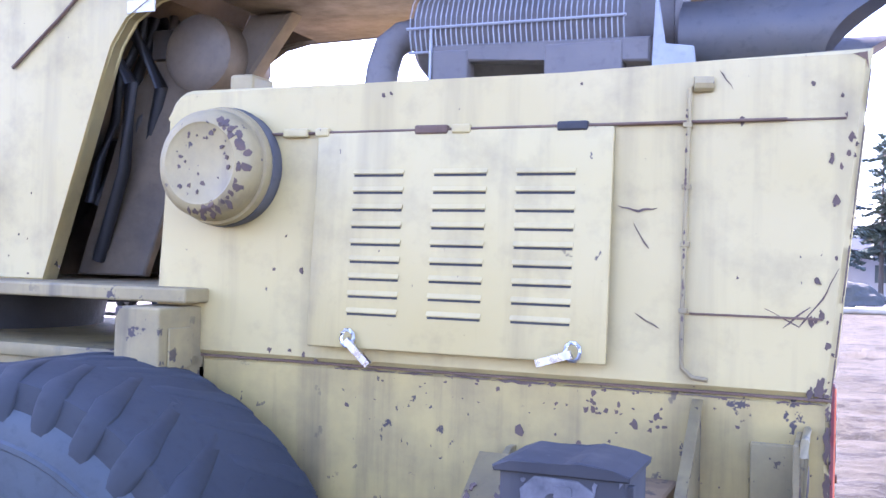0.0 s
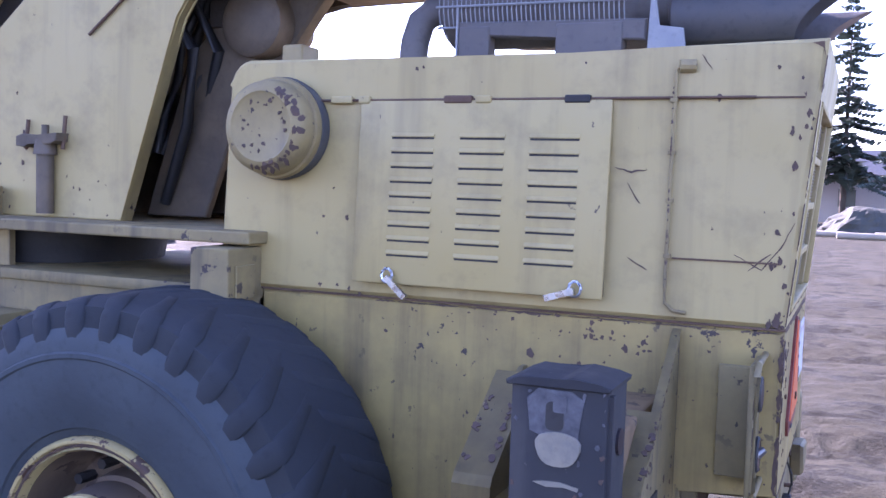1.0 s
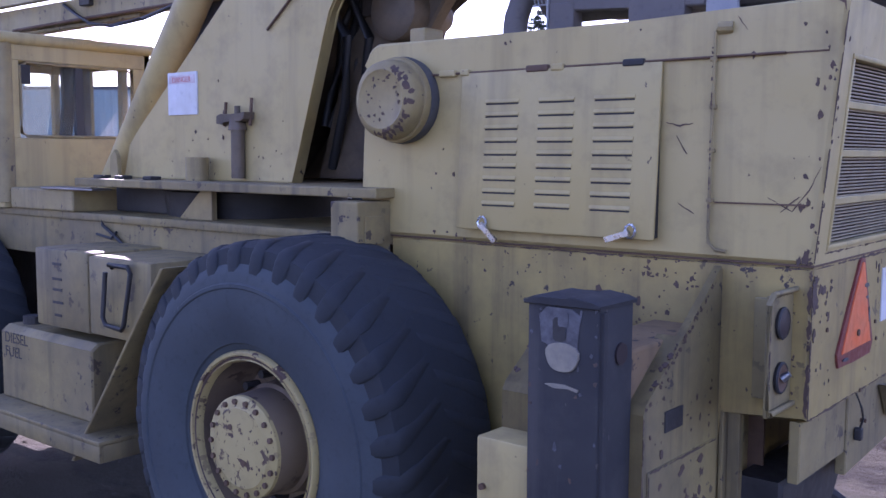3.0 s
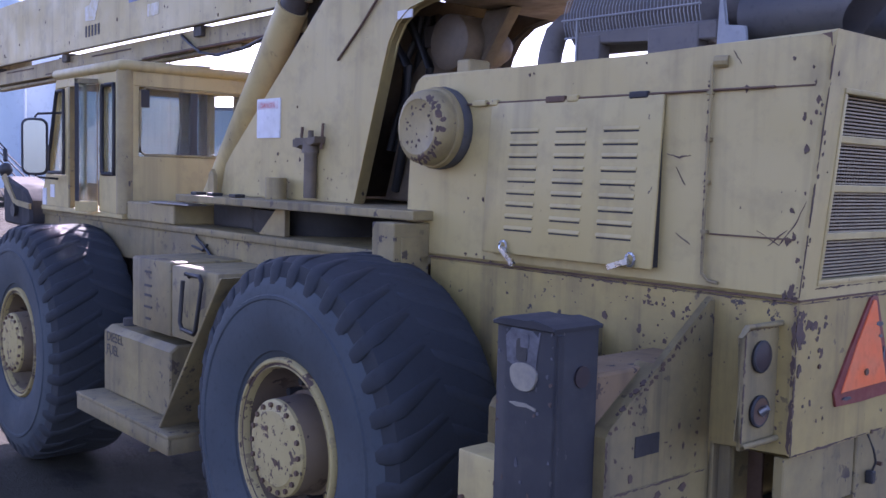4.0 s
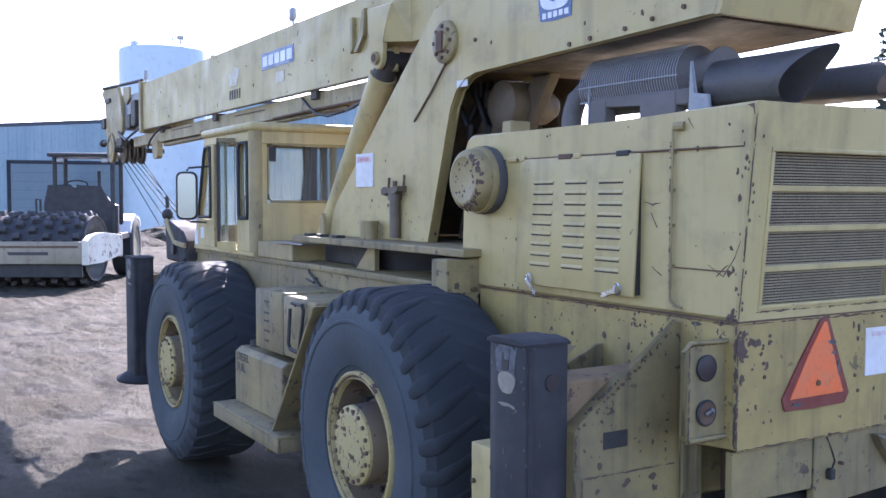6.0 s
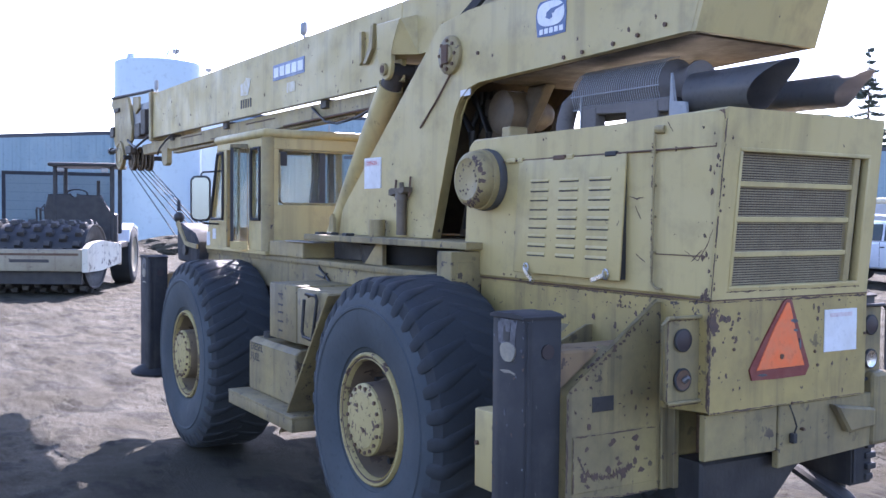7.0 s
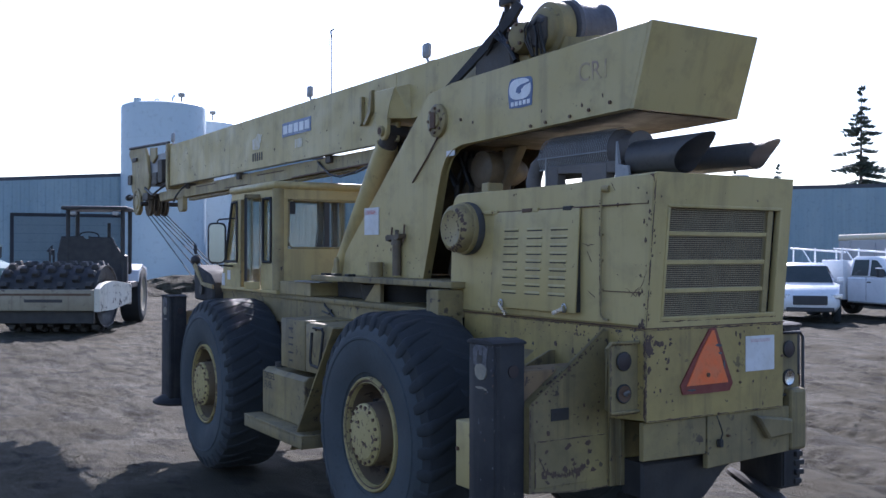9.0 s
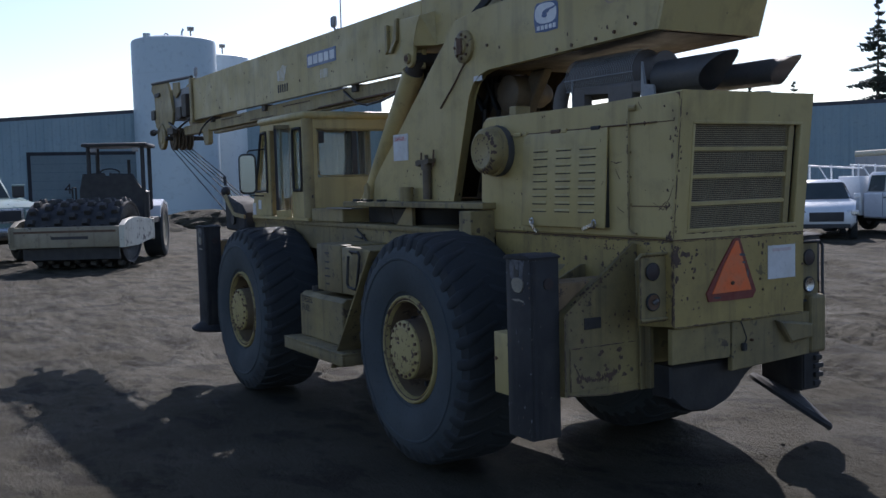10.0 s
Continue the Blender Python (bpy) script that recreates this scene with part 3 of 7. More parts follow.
        if sg > 0:
            prof = [(yv(-0.1), 0.90), (yv(-0.1), 1.475), (yv(0.10), 1.475), (yv(0.46), 1.255), (yv(0.46), 0.92)]
        for x0, x1 in ((-0.285, -0.268), (-0.717, -0.70)):
            if x0 < -0.5:
                prof = [(u, min(v, 1.44)) for u, v in prof]
            # darker than the body: this face's shade is put into its paint
            part("outrigger_housing_plate", prism(B(), prof, "x", x0, x1, 0.002), GRIMY_SHADED, body_ob, "grimy chipped yellow outrigger housing plate with shade in its colour")
        # lip along the whole shoulder, broad flange on its outer half and down the end
        edge = [(yv(0.02), 1.586), (yv(0.487), 1.250), (yv(0.502), 1.226), (yv(0.504), 0.812)] if sg < 0 else [(yv(0.09), 1.484), (yv(0.46), 1.258), (yv(0.465), 0.92)]
        cut = lambda v: (yv(v), 1.586 - 0.7195 * (v - 0.02))
        for fx0, fx1, line in ((-0.286, -0.262, edge), (-0.345, -0.284, [cut(0.27)] + edge[1:]), (-0.722, -0.62, [cut(0.20)] + edge[1:])):
            k = B()
            for p, q in zip(line, line[1:]):
                k.faces.new([k.verts.new(v) for v in ((fx0, *p), (fx1, *p), (fx1, *q), (fx0, *q))])
            bmesh.ops.solidify(k, geom=k.faces[:], thickness=0.012)
            part("housing_flange", k, YELLOW2 if sg < 0 else RUST, body_ob, "chipped flange")
        box(k := B(), -0.270, -0.263, *sorted((yv(0.255), yv(0.365))), 1.148, 1.208, 0.002)
        part("slot", k, BLACK, body_ob)
        if sg < 0:
            box(k := B(), -0.268, -0.262, *sorted((yv(0.02), yv(0.465))), 0.83, 1.06, 0.003)
            part("patch_plate", k, GRIMY_SHADED, body_ob, "rust-stained patch plate")
    # rear corner box and tail lamps, both sides
    for s in (-1, 1):
        yy = lambda v: CY + s * (CY + v)                       # v metres out from the side
        k = B()
        a, b = sorted((yy(-0.01), yy(0.175)))
        box(k, -0.066, -0.052, a, b, 1.185, 1.530, 0.004)
        part("lamp_plate", k, GRIMY_SHADED, body_ob, "dented yellow tail lamp plate")
        box(k := B(), -0.16, -0.066, *sorted((yy(-0.005), yy(0.020))), 1.20, 1.50, 0.003)
        part("lamp_plate_flange", k, GRIMY_SHADED, body_ob)
        loop = [(-0.044, yy(0.0), 1.535), (-0.044, yy(0.18), 1.535), (-0.044, yy(0.208), 1.51), (-0.044, yy(0.208), 1.225), (-0.044, yy(0.18), 1.200), (-0.044, yy(0.0), 1.200)]
        part("lamp_guard", tube(B(), loop, 0.009, 8), GRIMY_SHADED if s < 0 else BLACK, body_ob, "bent tube lamp guard", 50)
        for z, whole in ((1.446, True), (1.290, False)):
            c = (-0.053, yy(0.095), z)
            lamp = part("tail_lamp", lathe(B(), [(0.0, 0.0), (0.0, 0.044), (0.010, 0.047), (0.014, 0.043), (0.014, 0.039)], c, (1, 0, 0), 24), BLACK, body_ob, "round tail lamp", 40)
            if whole:
                part("lens", lathe(B(), [(0.013, 0.039), (0.016, 0.025), (0.017, 0.0)], c, (1, 0, 0), 24), LENS, lamp, "dark red lens", 60)
            else:
                part("lens", lathe(B(), [(0.013, 0.039), (0.008, 0.025), (0.003, 0.0)], c, (1, 0, 0), 24), RUST if s < 0 else CHROME, lamp, "broken lamp bowl", 60)
                if s < 0:
                    rod(k := B(), (c[0] + 0.006, c[1] + 0.01, z - 0.005), (c[0] + 0.026, c[1] + 0.016, z + 0.012), 0.014, 0.009, seg=8)
                    part("lamp_bulb", k, STEEL, lamp, "bare lamp holder", 50)
    # bumper block on the far rear corner
    box(k := B(), -0.42, 0.0, 2 * CY + 0.065, 2 * CY + 0.19, 0.90, 1.235, 0.02)
    part("bumper_block", k, GRIMY_SHADED, body_ob, "dented grimy yellow bumper block")
    # bracket box ahead of the hood
    box(k := B(), -1.765, -1.62, -0.185, 0.0, 1.36, 1.735, 0.006)
    part("tool_box", k, GRIMY_SHADED, body_ob, "yellow sheet-metal tool box")
    box(k := B(), -1.619, -1.612, -0.15, -0.05, 1.57, 1.68, 0.003)
    part("tool_box_hatch", k, GRIMY_SHADED, body_ob)
    # slow-moving-vehicle triangle
    tri = [(0.244, 1.266), (0.40, 1.262), (0.575, 1.264), (0.600, 1.302), (0.552, 1.41), (0.478, 1.588), (0.450, 1.591), (0.430, 1.585), (0.32, 1.44), (0.228, 1.31)]
    part("warning_triangle_border", prism(B(), tri, "x", 0.0, 0.008, 0.001), REDFILM, body_ob, "dark red border of the warning triangle")
    part("warning_triangle", prism(B(), [(0.268, 1.306), (0.562, 1.308), (0.515, 1.42), (0.462, 1.576), (0.446, 1.578), (0.36, 1.46)], "x", 0.006, 0.012, 0.001), ORANGE, body_ob, "scuffed fluorescent orange warning triangle")
    for y, z, w, h in ((0.49, 1.50, 0.05, 0.018), (0.50, 1.46, 0.03, 0.012), (0.30, 1.285, 0.06, 0.012), (0.53, 1.40, 0.014, 0.05)):
        prism(k := B(), [(y - w / 2, z), (y - w / 4, z + h / 2), (y + w / 3, z + h / 3), (y + w / 2, z - h / 4), (y, z - h / 2)], "x", 0.010, 0.0135)
        part("scuff", k, SCUFF, body_ob, "scraped bare patch")
    rod(k := B(), (0.010, 0.415, 1.355), (0.017, 0.415, 1.355), 0.011, seg=10)
    part("bolt_head", k, RUST, body_ob)
    # white notice
    box(k := B(), 0.0, 0.004, 0.700, 0.918, 1.352, 1.535)
    sign = part("notice_plate", k, PAPER, body_ob, "white paper notice with red heading")
    box(k := B(), 0.004, 0.005, 0.735, 0.885, 1.502, 1.520)
    part("heading_bar", k, FADEDINK, sign)
    # dangling plug
    tube(k := B(), [(-0.01, 0.50, 1.14), (0.01, 0.505, 1.09), (0.012, 0.52, 1.05), (0.005, 0.515, 1.02)], 0.004, 6)
    part("plug_lead", k, HOSE, body_ob)
    box(k := B(), -0.013, 0.013, 0.502, 0.528, 0.978, 1.02, 0.005)
    part("plug", k, BLACK, body_ob)
    for y, z in ((0.58, 1.03), (0.50, 1.15), (0.66, 1.30), (0.64, 1.36), (0.14, 1.40), (0.98, 1.42)):
        rod(k := B(), (-0.03, y, z), (0.005, y, z), 0.007, seg=8)
        part("bolt_head", k, RUST, body_ob)
    return body_ob


def carrier():
    deck = B()
    box(deck, -6.3, -1.62, -0.07, 2 * CY + 0.07, 1.565, 1.605, 0.006)
    deck_ob = part("carrier_deck", deck, GRIMY_SHADED, crane, "chipped yellow carrier deck", 35)
    box(k := B(), -6.3, -1.78, -0.055, -0.03, 1.36, 1.565, 0.004)
    part("side_skirt", k, GRIMY_SHADED, deck_ob)
    box(k := B(), -6.3, -1.78, 2 * CY + 0.03, 2 * CY + 0.055, 1.36, 1.565, 0.004)
    part("side_skirt", k, GRIMY_SHADED, deck_ob)
    # swing bearing and turret base plate
    part("swing_bearing", lathe(B(), [(0.0, 0.0), (0.0, 0.45), (0.12, 0.47), (0.15, 0.43), (0.15, 0.0)], (-3.0, CY, 1.605), (0, 0, 1), 48), BLACK, crane, "dark greasy swing bearing", 40)
    for x in (-2.78,):
        prism(k := B(), [(x - 0.20, 1.605), (x + 0.05, 1.605), (x + 0.05, 1.745), (x - 0.03, 1.745)], "y", 0.0, 0.03, 0.002)
        part("gusset", k, YELLOW2, deck_ob)
    # base and deck take the darker paint to deepen the gap between them
    base = B()
    box(base, -3.72, -1.60, -0.105, 2 * CY + 0.105, 1.745, 1.785, 0.006)
    part("turret_base", base, GRIMY_SHADED, crane, "chipped turret base plate")
    for x in (-3.55, -3.36, -3.12):
        box(k := B(), x - 0.035, x + 0.035, -0.08, -0.02, 1.785, 1.803, 0.004)
        part("bolt_plate", k, BLACK, deck_ob)
    box(k := B(), -4.42, -3.77, -0.09, 0.6, 1.605, 1.72, 0.01)
    part("deck_step_box", k, YELLOW2, deck_ob)
    # added black box, closes and darkens the see-through gap below the turret base
    box(k := B(), -3.70, -3.0, 0.12, 0.88, 1.606, 1.744, 0.01)
    part("turret_gap_filler", k, BLACK, deck_ob, "black box added to darken the gap under the turret")
    box(k := B(), -4.05, -3.55, -0.11, 0.0, 1.722, 1.732, 0.002)
    part("step_tread", k, STEEL, deck_ob)
    # battery box, fuel tank, step and splash plate between the wheels
    box(k := B(), -3.50, -3.045, -0.45, 0.10, 1.10, 1.468, 0.012)
    bat = part("battery_box", k, GRIMY_SHADED, crane, "yellow battery box with stencilled letters", 35)
    box(k := B(), -3.035, -2.56, -0.45, 0.10, 1.105, 1.458, 0.012)
    part("tool_locker", k, GRIMY_SHADED, crane, "yellow tool locker with a bent grab handle", 35)
    tube(k := B(), [(-2.84, -0.452, 1.42), (-2.82, -0.48, 1.435), (-2.68, -0.48, 1.435), (-2.66, -0.48, 1.41), (-2.72, -0.48, 1.18), (-2.74, -0.48, 1.16), (-2.86, -0.48, 1.17), (-2.88, -0.48, 1.20), (-2.85, -0.48, 1.40)], 0.011, 8)
    part("grab_handle", k, BLACK, bat, "black bent grab handle", 50)
    for i, (w, z) in enumerate(((0.075, 1.40), (0.08, 1.33), (0.08, 1.28), (0.09, 1.22), (0.06, 1.16))):
        box(k := B(), -3.30 - w / 2, -3.30 + w / 2, -0.453, -0.449, z - 0.006, z + 0.006)
        part("stencil_bar", k, INK, bat)
    tank = B()
    prism(tank, [(-0.48, 0.715), (-0.46, 0.69), (0.10, 0.69), (0.10, 1.065), (-0.44, 1.065), (-0.48, 1.035)], "x", -3.80, -2.98, 0.008)
    tk = part("fuel_tank", tank, GRIMY_SHADED, crane, "yellow sheet-metal fuel tank", 35)
    for row, z in (("DIESEL", 0.985), ("FUEL", 0.915)):
        part("stencil_letters", lettering(row, 0.075, (-3.76, -0.4815, z), (1, 0, 0), (0, 0, 1), 0.0006), INK, tk, "dark stencilled letters")
    rod(k := B(), (-3.70, -0.36, 1.06), (-3.70, -0.36, 1.105), 0.05, seg=16)
    part("filler_cap", k, BLACK, tk, "black filler cap")
    st = B()
    box(st, -3.84, -2.71, -0.62, -0.30, 0.685, 0.705, 0.004)
    box(st, -3.838, -2.712, -0.617, -0.60, 0.61, 0.684, 0.004)
    box(st, -2.73, -2.714, -0.599, -0.30, 0.61, 0.684, 0.003)
    part("side_step", st, GRIMY_SHADED, crane, "worn yellow side step", 35)
    sp = B()
    prism(sp, [(-3.0, 0.56), (-2.98, 0.56), (-2.28, 1.47), (-2.30, 1.47)], "y", -0.585, -0.05, 0.004)
    part("splash_plate", sp, GRIMY_SHADED, crane, "slanted yellow splash plate")
    # wiring on the skirt
    tube(k := B(), [(-3.55, -0.06, 1.60), (-3.52, -0.075, 1.55), (-3.42, -0.07, 1.50), (-3.34, -0.075, 1.46)], 0.009, 6)
    part("loose_hose", k, HOSE, deck_ob)
    tube(k := B(), [(-3.60, -0.06, 1.50), (-3.45, -0.072, 1.485), (-3.40, -0.072, 1.52)], 0.007, 6)
    part("loose_hose", k, HOSE, deck_ob)
    # axles
    for x, z in ((-1.79, 0.862), (-4.975, 0.80)):
        k = rod(B(), (x, -0.25, z), (x, 2 * CY + 0.25, z), 0.13, seg=20)
        lathe(k, [(-0.2, 0.1), (-0.12, 0.24), (0.12, 0.24), (0.2, 0.1)], (x, CY, z), (0, 1, 0), 24)
        part("axle", k, GREASE, crane, "greasy axle housing", 40)
    box(k := B(), -6.42, -6.30, -0.02, 2 * CY + 0.02, 0.85, 1.60, 0.015)
    part("front_bumper", k, YELLOW2, crane)
    return deck_ob


def wheel_mesh(x, ysign, zc, R):
    """Rough-terrain tyre on a dished steel rim; zc is the height of the axle, R the radius over the lugs."""
    W = 0.58
    out = CY + ysign * (CY + 0.61)
    ax = (0, -ysign, 0)                     # from the outer face inwards
    axv = Vector(ax)
    c = (x, out, zc)
    half = [(0.028, R - 0.085), (0.046, R - 0.028), (0.090, R - 0.011), (0.17, R - 0.007), (0.29, R - 0.006)]
    prof = half + [(W - a, r) for a, r in half[-2::-1]] + [(W - 0.02, R - 0.20), (0.02, R - 0.20)]
    wh = part("wheel", lathe(B(), prof, c, ax, 72, True), RUBBER, crane, "large dusty black rough-terrain tyre", 50)
    for a, q in ((0.0, 1), (W, -1)):
        wall = [(a + q * d, r) for d, r in ((0.075, 0.335), (0.050, 0.350), (0.040, 0.372), (0.032, 0.376), (0.030, 0.384), (0.016, 0.42), (0.004, 0.48), (-0.001, 0.54), (0.001, 0.575), (-0.004, 0.580),
                                                (-0.004, 0.592), (0.003, 0.597), (0.006, 0.62), (0.014, R - 0.105), (0.032, R - 0.080), (0.06, R - 0.09), (0.085, 0.36))]
        part("sidewall", lathe(B(), wall, c, ax, 72, True), SIDEWALL, wh, "dust-bleached blue-grey sidewall", 30)
    base = Vector(c) - ORIGIN[crane.name]
    lug_rng = random.Random(int(100 * abs(x)) + (7 if ysign > 0 else 0))
    n = 34
    for side in (0, 1):
        for variant in range(2):
            # heavy lug: from the upper sidewall over the shoulder, slanting in past the middle
            lug = B()
            stn = ((0.010, R - 0.118, -0.010, 0.046), (0.016, R - 0.085, -0.005, 0.062), (0.030, R - 0.045, 0.004, 0.072), (0.052, R - 0.016, 0.016, 0.076), (0.085, R - 0.004, 0.034, 0.072),
                   (0.13, R, 0.060, 0.064), (0.19, R, 0.098, 0.056), (0.26, R - 0.001, 0.145, 0.052), (0.31, R - 0.003, 0.178, 0.044))
            top, bot = [], []
            for s_, r, da, w in stn:
                w *= 0.64 * lug_rng.uniform(0.88, 1.10)
                r -= lug_rng.uniform(0.0, 0.006)
                s_ = W - s_ if side else s_
                for sg in (-1, 1):
                    for lst, rr, ww in ((top, r, w), (bot, r - 0.05, w * 1.18)):
                        t = da + sg * ww
                        lst.append(lug.verts.new(axv * s_ + Vector((math.cos(t), 0, math.sin(t))) * rr))
            m = len(stn)
            for k in range(m - 1):
                lug.faces.new((top[2 * k], top[2 * k + 1], top[2 * k + 3], top[2 * k + 2]))
                lug.faces.new((top[2 * k], top[2 * k + 2], bot[2 * k + 2], bot[2 * k]))
                lug.faces.new((top[2 * k + 1], bot[2 * k + 1], bot[2 * k + 3], top[2 * k + 3]))
            for e in (0, 2 * (m - 1)):
                lug.faces.new((top[e], bot[e], bot[e + 1], top[e + 1]))
            bmesh.ops.recalc_face_normals(lug, faces=lug.faces)
            crest = [e for e in lug.edges if len(e.link_faces) == 2 and e.calc_face_angle(0) > 0.6]
            bmesh.ops.bevel(lug, geom=crest, offset=0.006, segments=1, affect="EDGES", clamp_overlap=True)
            bmesh.ops.triangulate(lug, faces=lug.faces[:])
            me = bpy.data.meshes.new("tread_lug")
            lug.to_mesh(me)
            lug.free()
            me.materials.append(RUBBER)
            for p in me.polygons:
                p.use_smooth = True
            me.set_sharp_from_angle(angle=radians(50))
            for i in range(variant, n, 2):
                o = new("tread_lug", me)
                o.parent = wh
                o.matrix_local = Matrix.Translation(base) @ Matrix.Rotation(2 * math.pi * (i + 0.5 * side) / n, 4, "Y")
    rim = lathe(B(), [(0.064, 0.302), (0.12, 0.297), (0.19, 0.286), (0.225, 0.27), (0.235, 0.20), (0.235, 0.10)], c, ax, 56)
    part("rim", rim, RIMRUST, wh, "rust-stained yellow steel rim", 40)
    part("rim_ring", lathe(B(), [(0.070, 0.350), (0.036, 0.347), (0.029, 0.340), (0.030, 0.331), (0.040, 0.327), (0.044, 0.318), (0.036, 0.312), (0.052, 0.306), (0.064, 0.303)], c, ax, 56), WHEELYEL, wh, "chipped yellow rim ring", 40)
    part("lock_ring", lathe(B(), [(0.040, 0.3275), (0.037, 0.323), (0.040, 0.318)], c, ax, 56), RUSTMARK, wh, "rusty lock ring groove", 40)
    hub = lathe(B(), [(0.235, 0.215), (0.15, 0.208), (0.14, 0.195), (0.020, 0.190)], c, ax, 48)
    part("hub", hub, RIMRUST, wh, "rusty planetary hub", 40)
    cover = lathe(B(), [(0.020, 0.190), (0.006, 0.188), (0.002, 0.182), (0.000, 0.155), (-0.008, 0.146), (-0.010, 0.0)], c, ax, 48)
    part("hub_cover", cover, WHEELYEL, wh, "chipped yellow hub cover", 40)
    for k in range(18):
        t = 2 * math.pi * k / 18
        p = Vector(c) + Vector((math.cos(t), 0, math.sin(t))) * 0.169
        part("hub_bolt", rod(B(), p + axv * -0.010, p + axv * 0.02, 0.0105, seg=6), RUST, wh)
    for k in range(14):
        t = 2 * math.pi * (k + 0.3) / 14
        p = Vector(c) + Vector((math.cos(t), 0, math.sin(t))) * 0.243
        rod(b1 := B(), p + axv * 0.165, p + axv * 0.24, 0.017, seg=6)
        part("wheel_nut", b1, BLACK, wh)
    for dx, dz in ((0.02, -0.05), (-0.05, 0.07)):
        p = Vector(c) + axv * -0.012 + Vector((dx, 0, dz))
        part("drain_plug", rod(B(), p, p + axv * 0.02, 0.012, seg=8), RUST, wh)


def outrigger(x0, x1, s, y_in, y_out, zbot, float_z=None, lean=(0, 0, 1), pad=0.20, beam=RUSTYEL):
    """Vertical jack box at the end of its beam; s is the side (-1 the near one), y_in and y_out metres out from the body."""
    ya, yb = sorted((CY + s * (CY + y_in), CY + s * (CY + y_out)))
    leg = B()
    box(leg, x0, x1, ya, yb, zbot, 1.538, 0.010)
    lg = part("outrigger_jack", leg, DARKPAINT, crane, "scuffed dark outrigger jack box", 35)
    yo = ya if s < 0 else yb
    cx, cyy, w = (x0 + x1) / 2, (ya + yb) / 2, x1 - x0
    # bent top plate, rubbed corner, keyhole slot and pin boss on the outer face
    prism(k := B(), [(x0 - 0.010, 1.536), (x0 + 0.02, 1.548), (cx, 1.545), (cx + 0.03, 1.554), (x1 - 0.02, 1.546), (x1 + 0.008, 1.538), (x1 + 0.006, 1.528), (x0 - 0.008, 1.526)], "y", ya - 0.008, yb + 0.006, 0.003)
    part("top_plate", k, DARKPAINT, lg, "bent dark top plate")
    prism(k := B(), [(cx - 0.062, 1.43), (cx - 0.070, 1.50), (cx - 0.045, 1.524), (cx + 0.030, 1.522), (cx + 0.058, 1.505), (cx + 0.050, 1.455), (cx + 0.046, 1.41), (cx + 0.02, 1.425), (cx - 0.035, 1.42)], "y", yo - 0.003, yo + 0.003, 0.001)
    part("wear_patch", k, SCUFF, lg, "scratched bare steel patch")
    prism(k := B(), rounded(cx - 0.026, cx + 0.014, 1.435, 1.498, 0.012), "y", yo - 0.005, yo + 0.005)
    part("slot", k, BLACK, lg)
    prism(k := B(), rounded(cx - 0.010, cx + 0.020, 1.475, 1.512, 0.006), "y", yo - 0.006, yo + 0.006)
    part("latch_plate", k, SCUFF, lg)
    prism(k := B(), [(cx + 0.003 + 0.050 * math.cos(a) * (1 + 0.1 * math.sin(3 * a)), 1.395 + 0.043 * math.sin(a) * (1 + 0.12 * math.cos(2 * a))) for a in (2 * math.pi * i / 18 for i in range(18))], "y", yo - 0.007, yo + 0.007, 0.002)
    part("pin_boss", k, BOSS, lg, "pale chipped pin boss")
    prism(k := B(), [(cx - 0.05, 1.318), (cx - 0.02, 1.310), (cx + 0.02, 1.314), (cx + 0.05, 1.308), (cx + 0.052, 1.316), (cx + 0.01, 1.324), (cx - 0.03, 1.322)], "y", yo - 0.004, yo + 0.004)
    part("wear_patch", k, BOSS, lg)
    rod(k := B(), (x1 - 0.002, cyy + 0.02, 1.40), (x1 + 0.006, cyy + 0.02, 1.40), 0.030, seg=16)
    part("reflector", k, LENS, lg, "dull dark red reflector")
    box(k := B(), x1 - 0.002, x1 + 0.010, ya + 0.01, ya + 0.03, zbot + 0.02, 1.52, 0.002)
    part("corner_strip", k, DARKPAINT, lg)
    # beam to the chassis
    a, b = sorted((CY + s * (CY - 0.05), CY + s * (CY + y_in + 0.01)))
    part("outrigger_beam", box(B(), x0 + 0.015, x1 - 0.015, a, b, 1.10, 1.395, 0.01), beam, lg, "rust-stained outrigger beam")
    if float_z is not None:
        part("jack_rod", rod(B(), (cx, cyy, zbot), (cx, cyy, float_z + 0.03), 0.06, seg=16), BLACK, lg)
        part("float_pad", lathe(B(), [(0.07, 0.05), (0.06, 0.10), (0.022, pad - 0.015), (0.0, pad), (-0.022, pad - 0.006), (-0.02, 0.0)], (cx, cyy, float_z), lean, 28), DARKPAINT, lg, "tilted round outrigger float", 40)
        for k in range(5):                  # clotted dirt and lugs up the side of the leg
            z = zbot + 0.02 + 0.055 * k
            box(b := B(), x1 - 0.01, x1 + 0.012 + 0.008 * (k % 2), yb - 0.06, yb + 0.012 * (k % 3), z, z + 0.032, 0.006)
            part("rack_tooth", b, BLACK, lg)


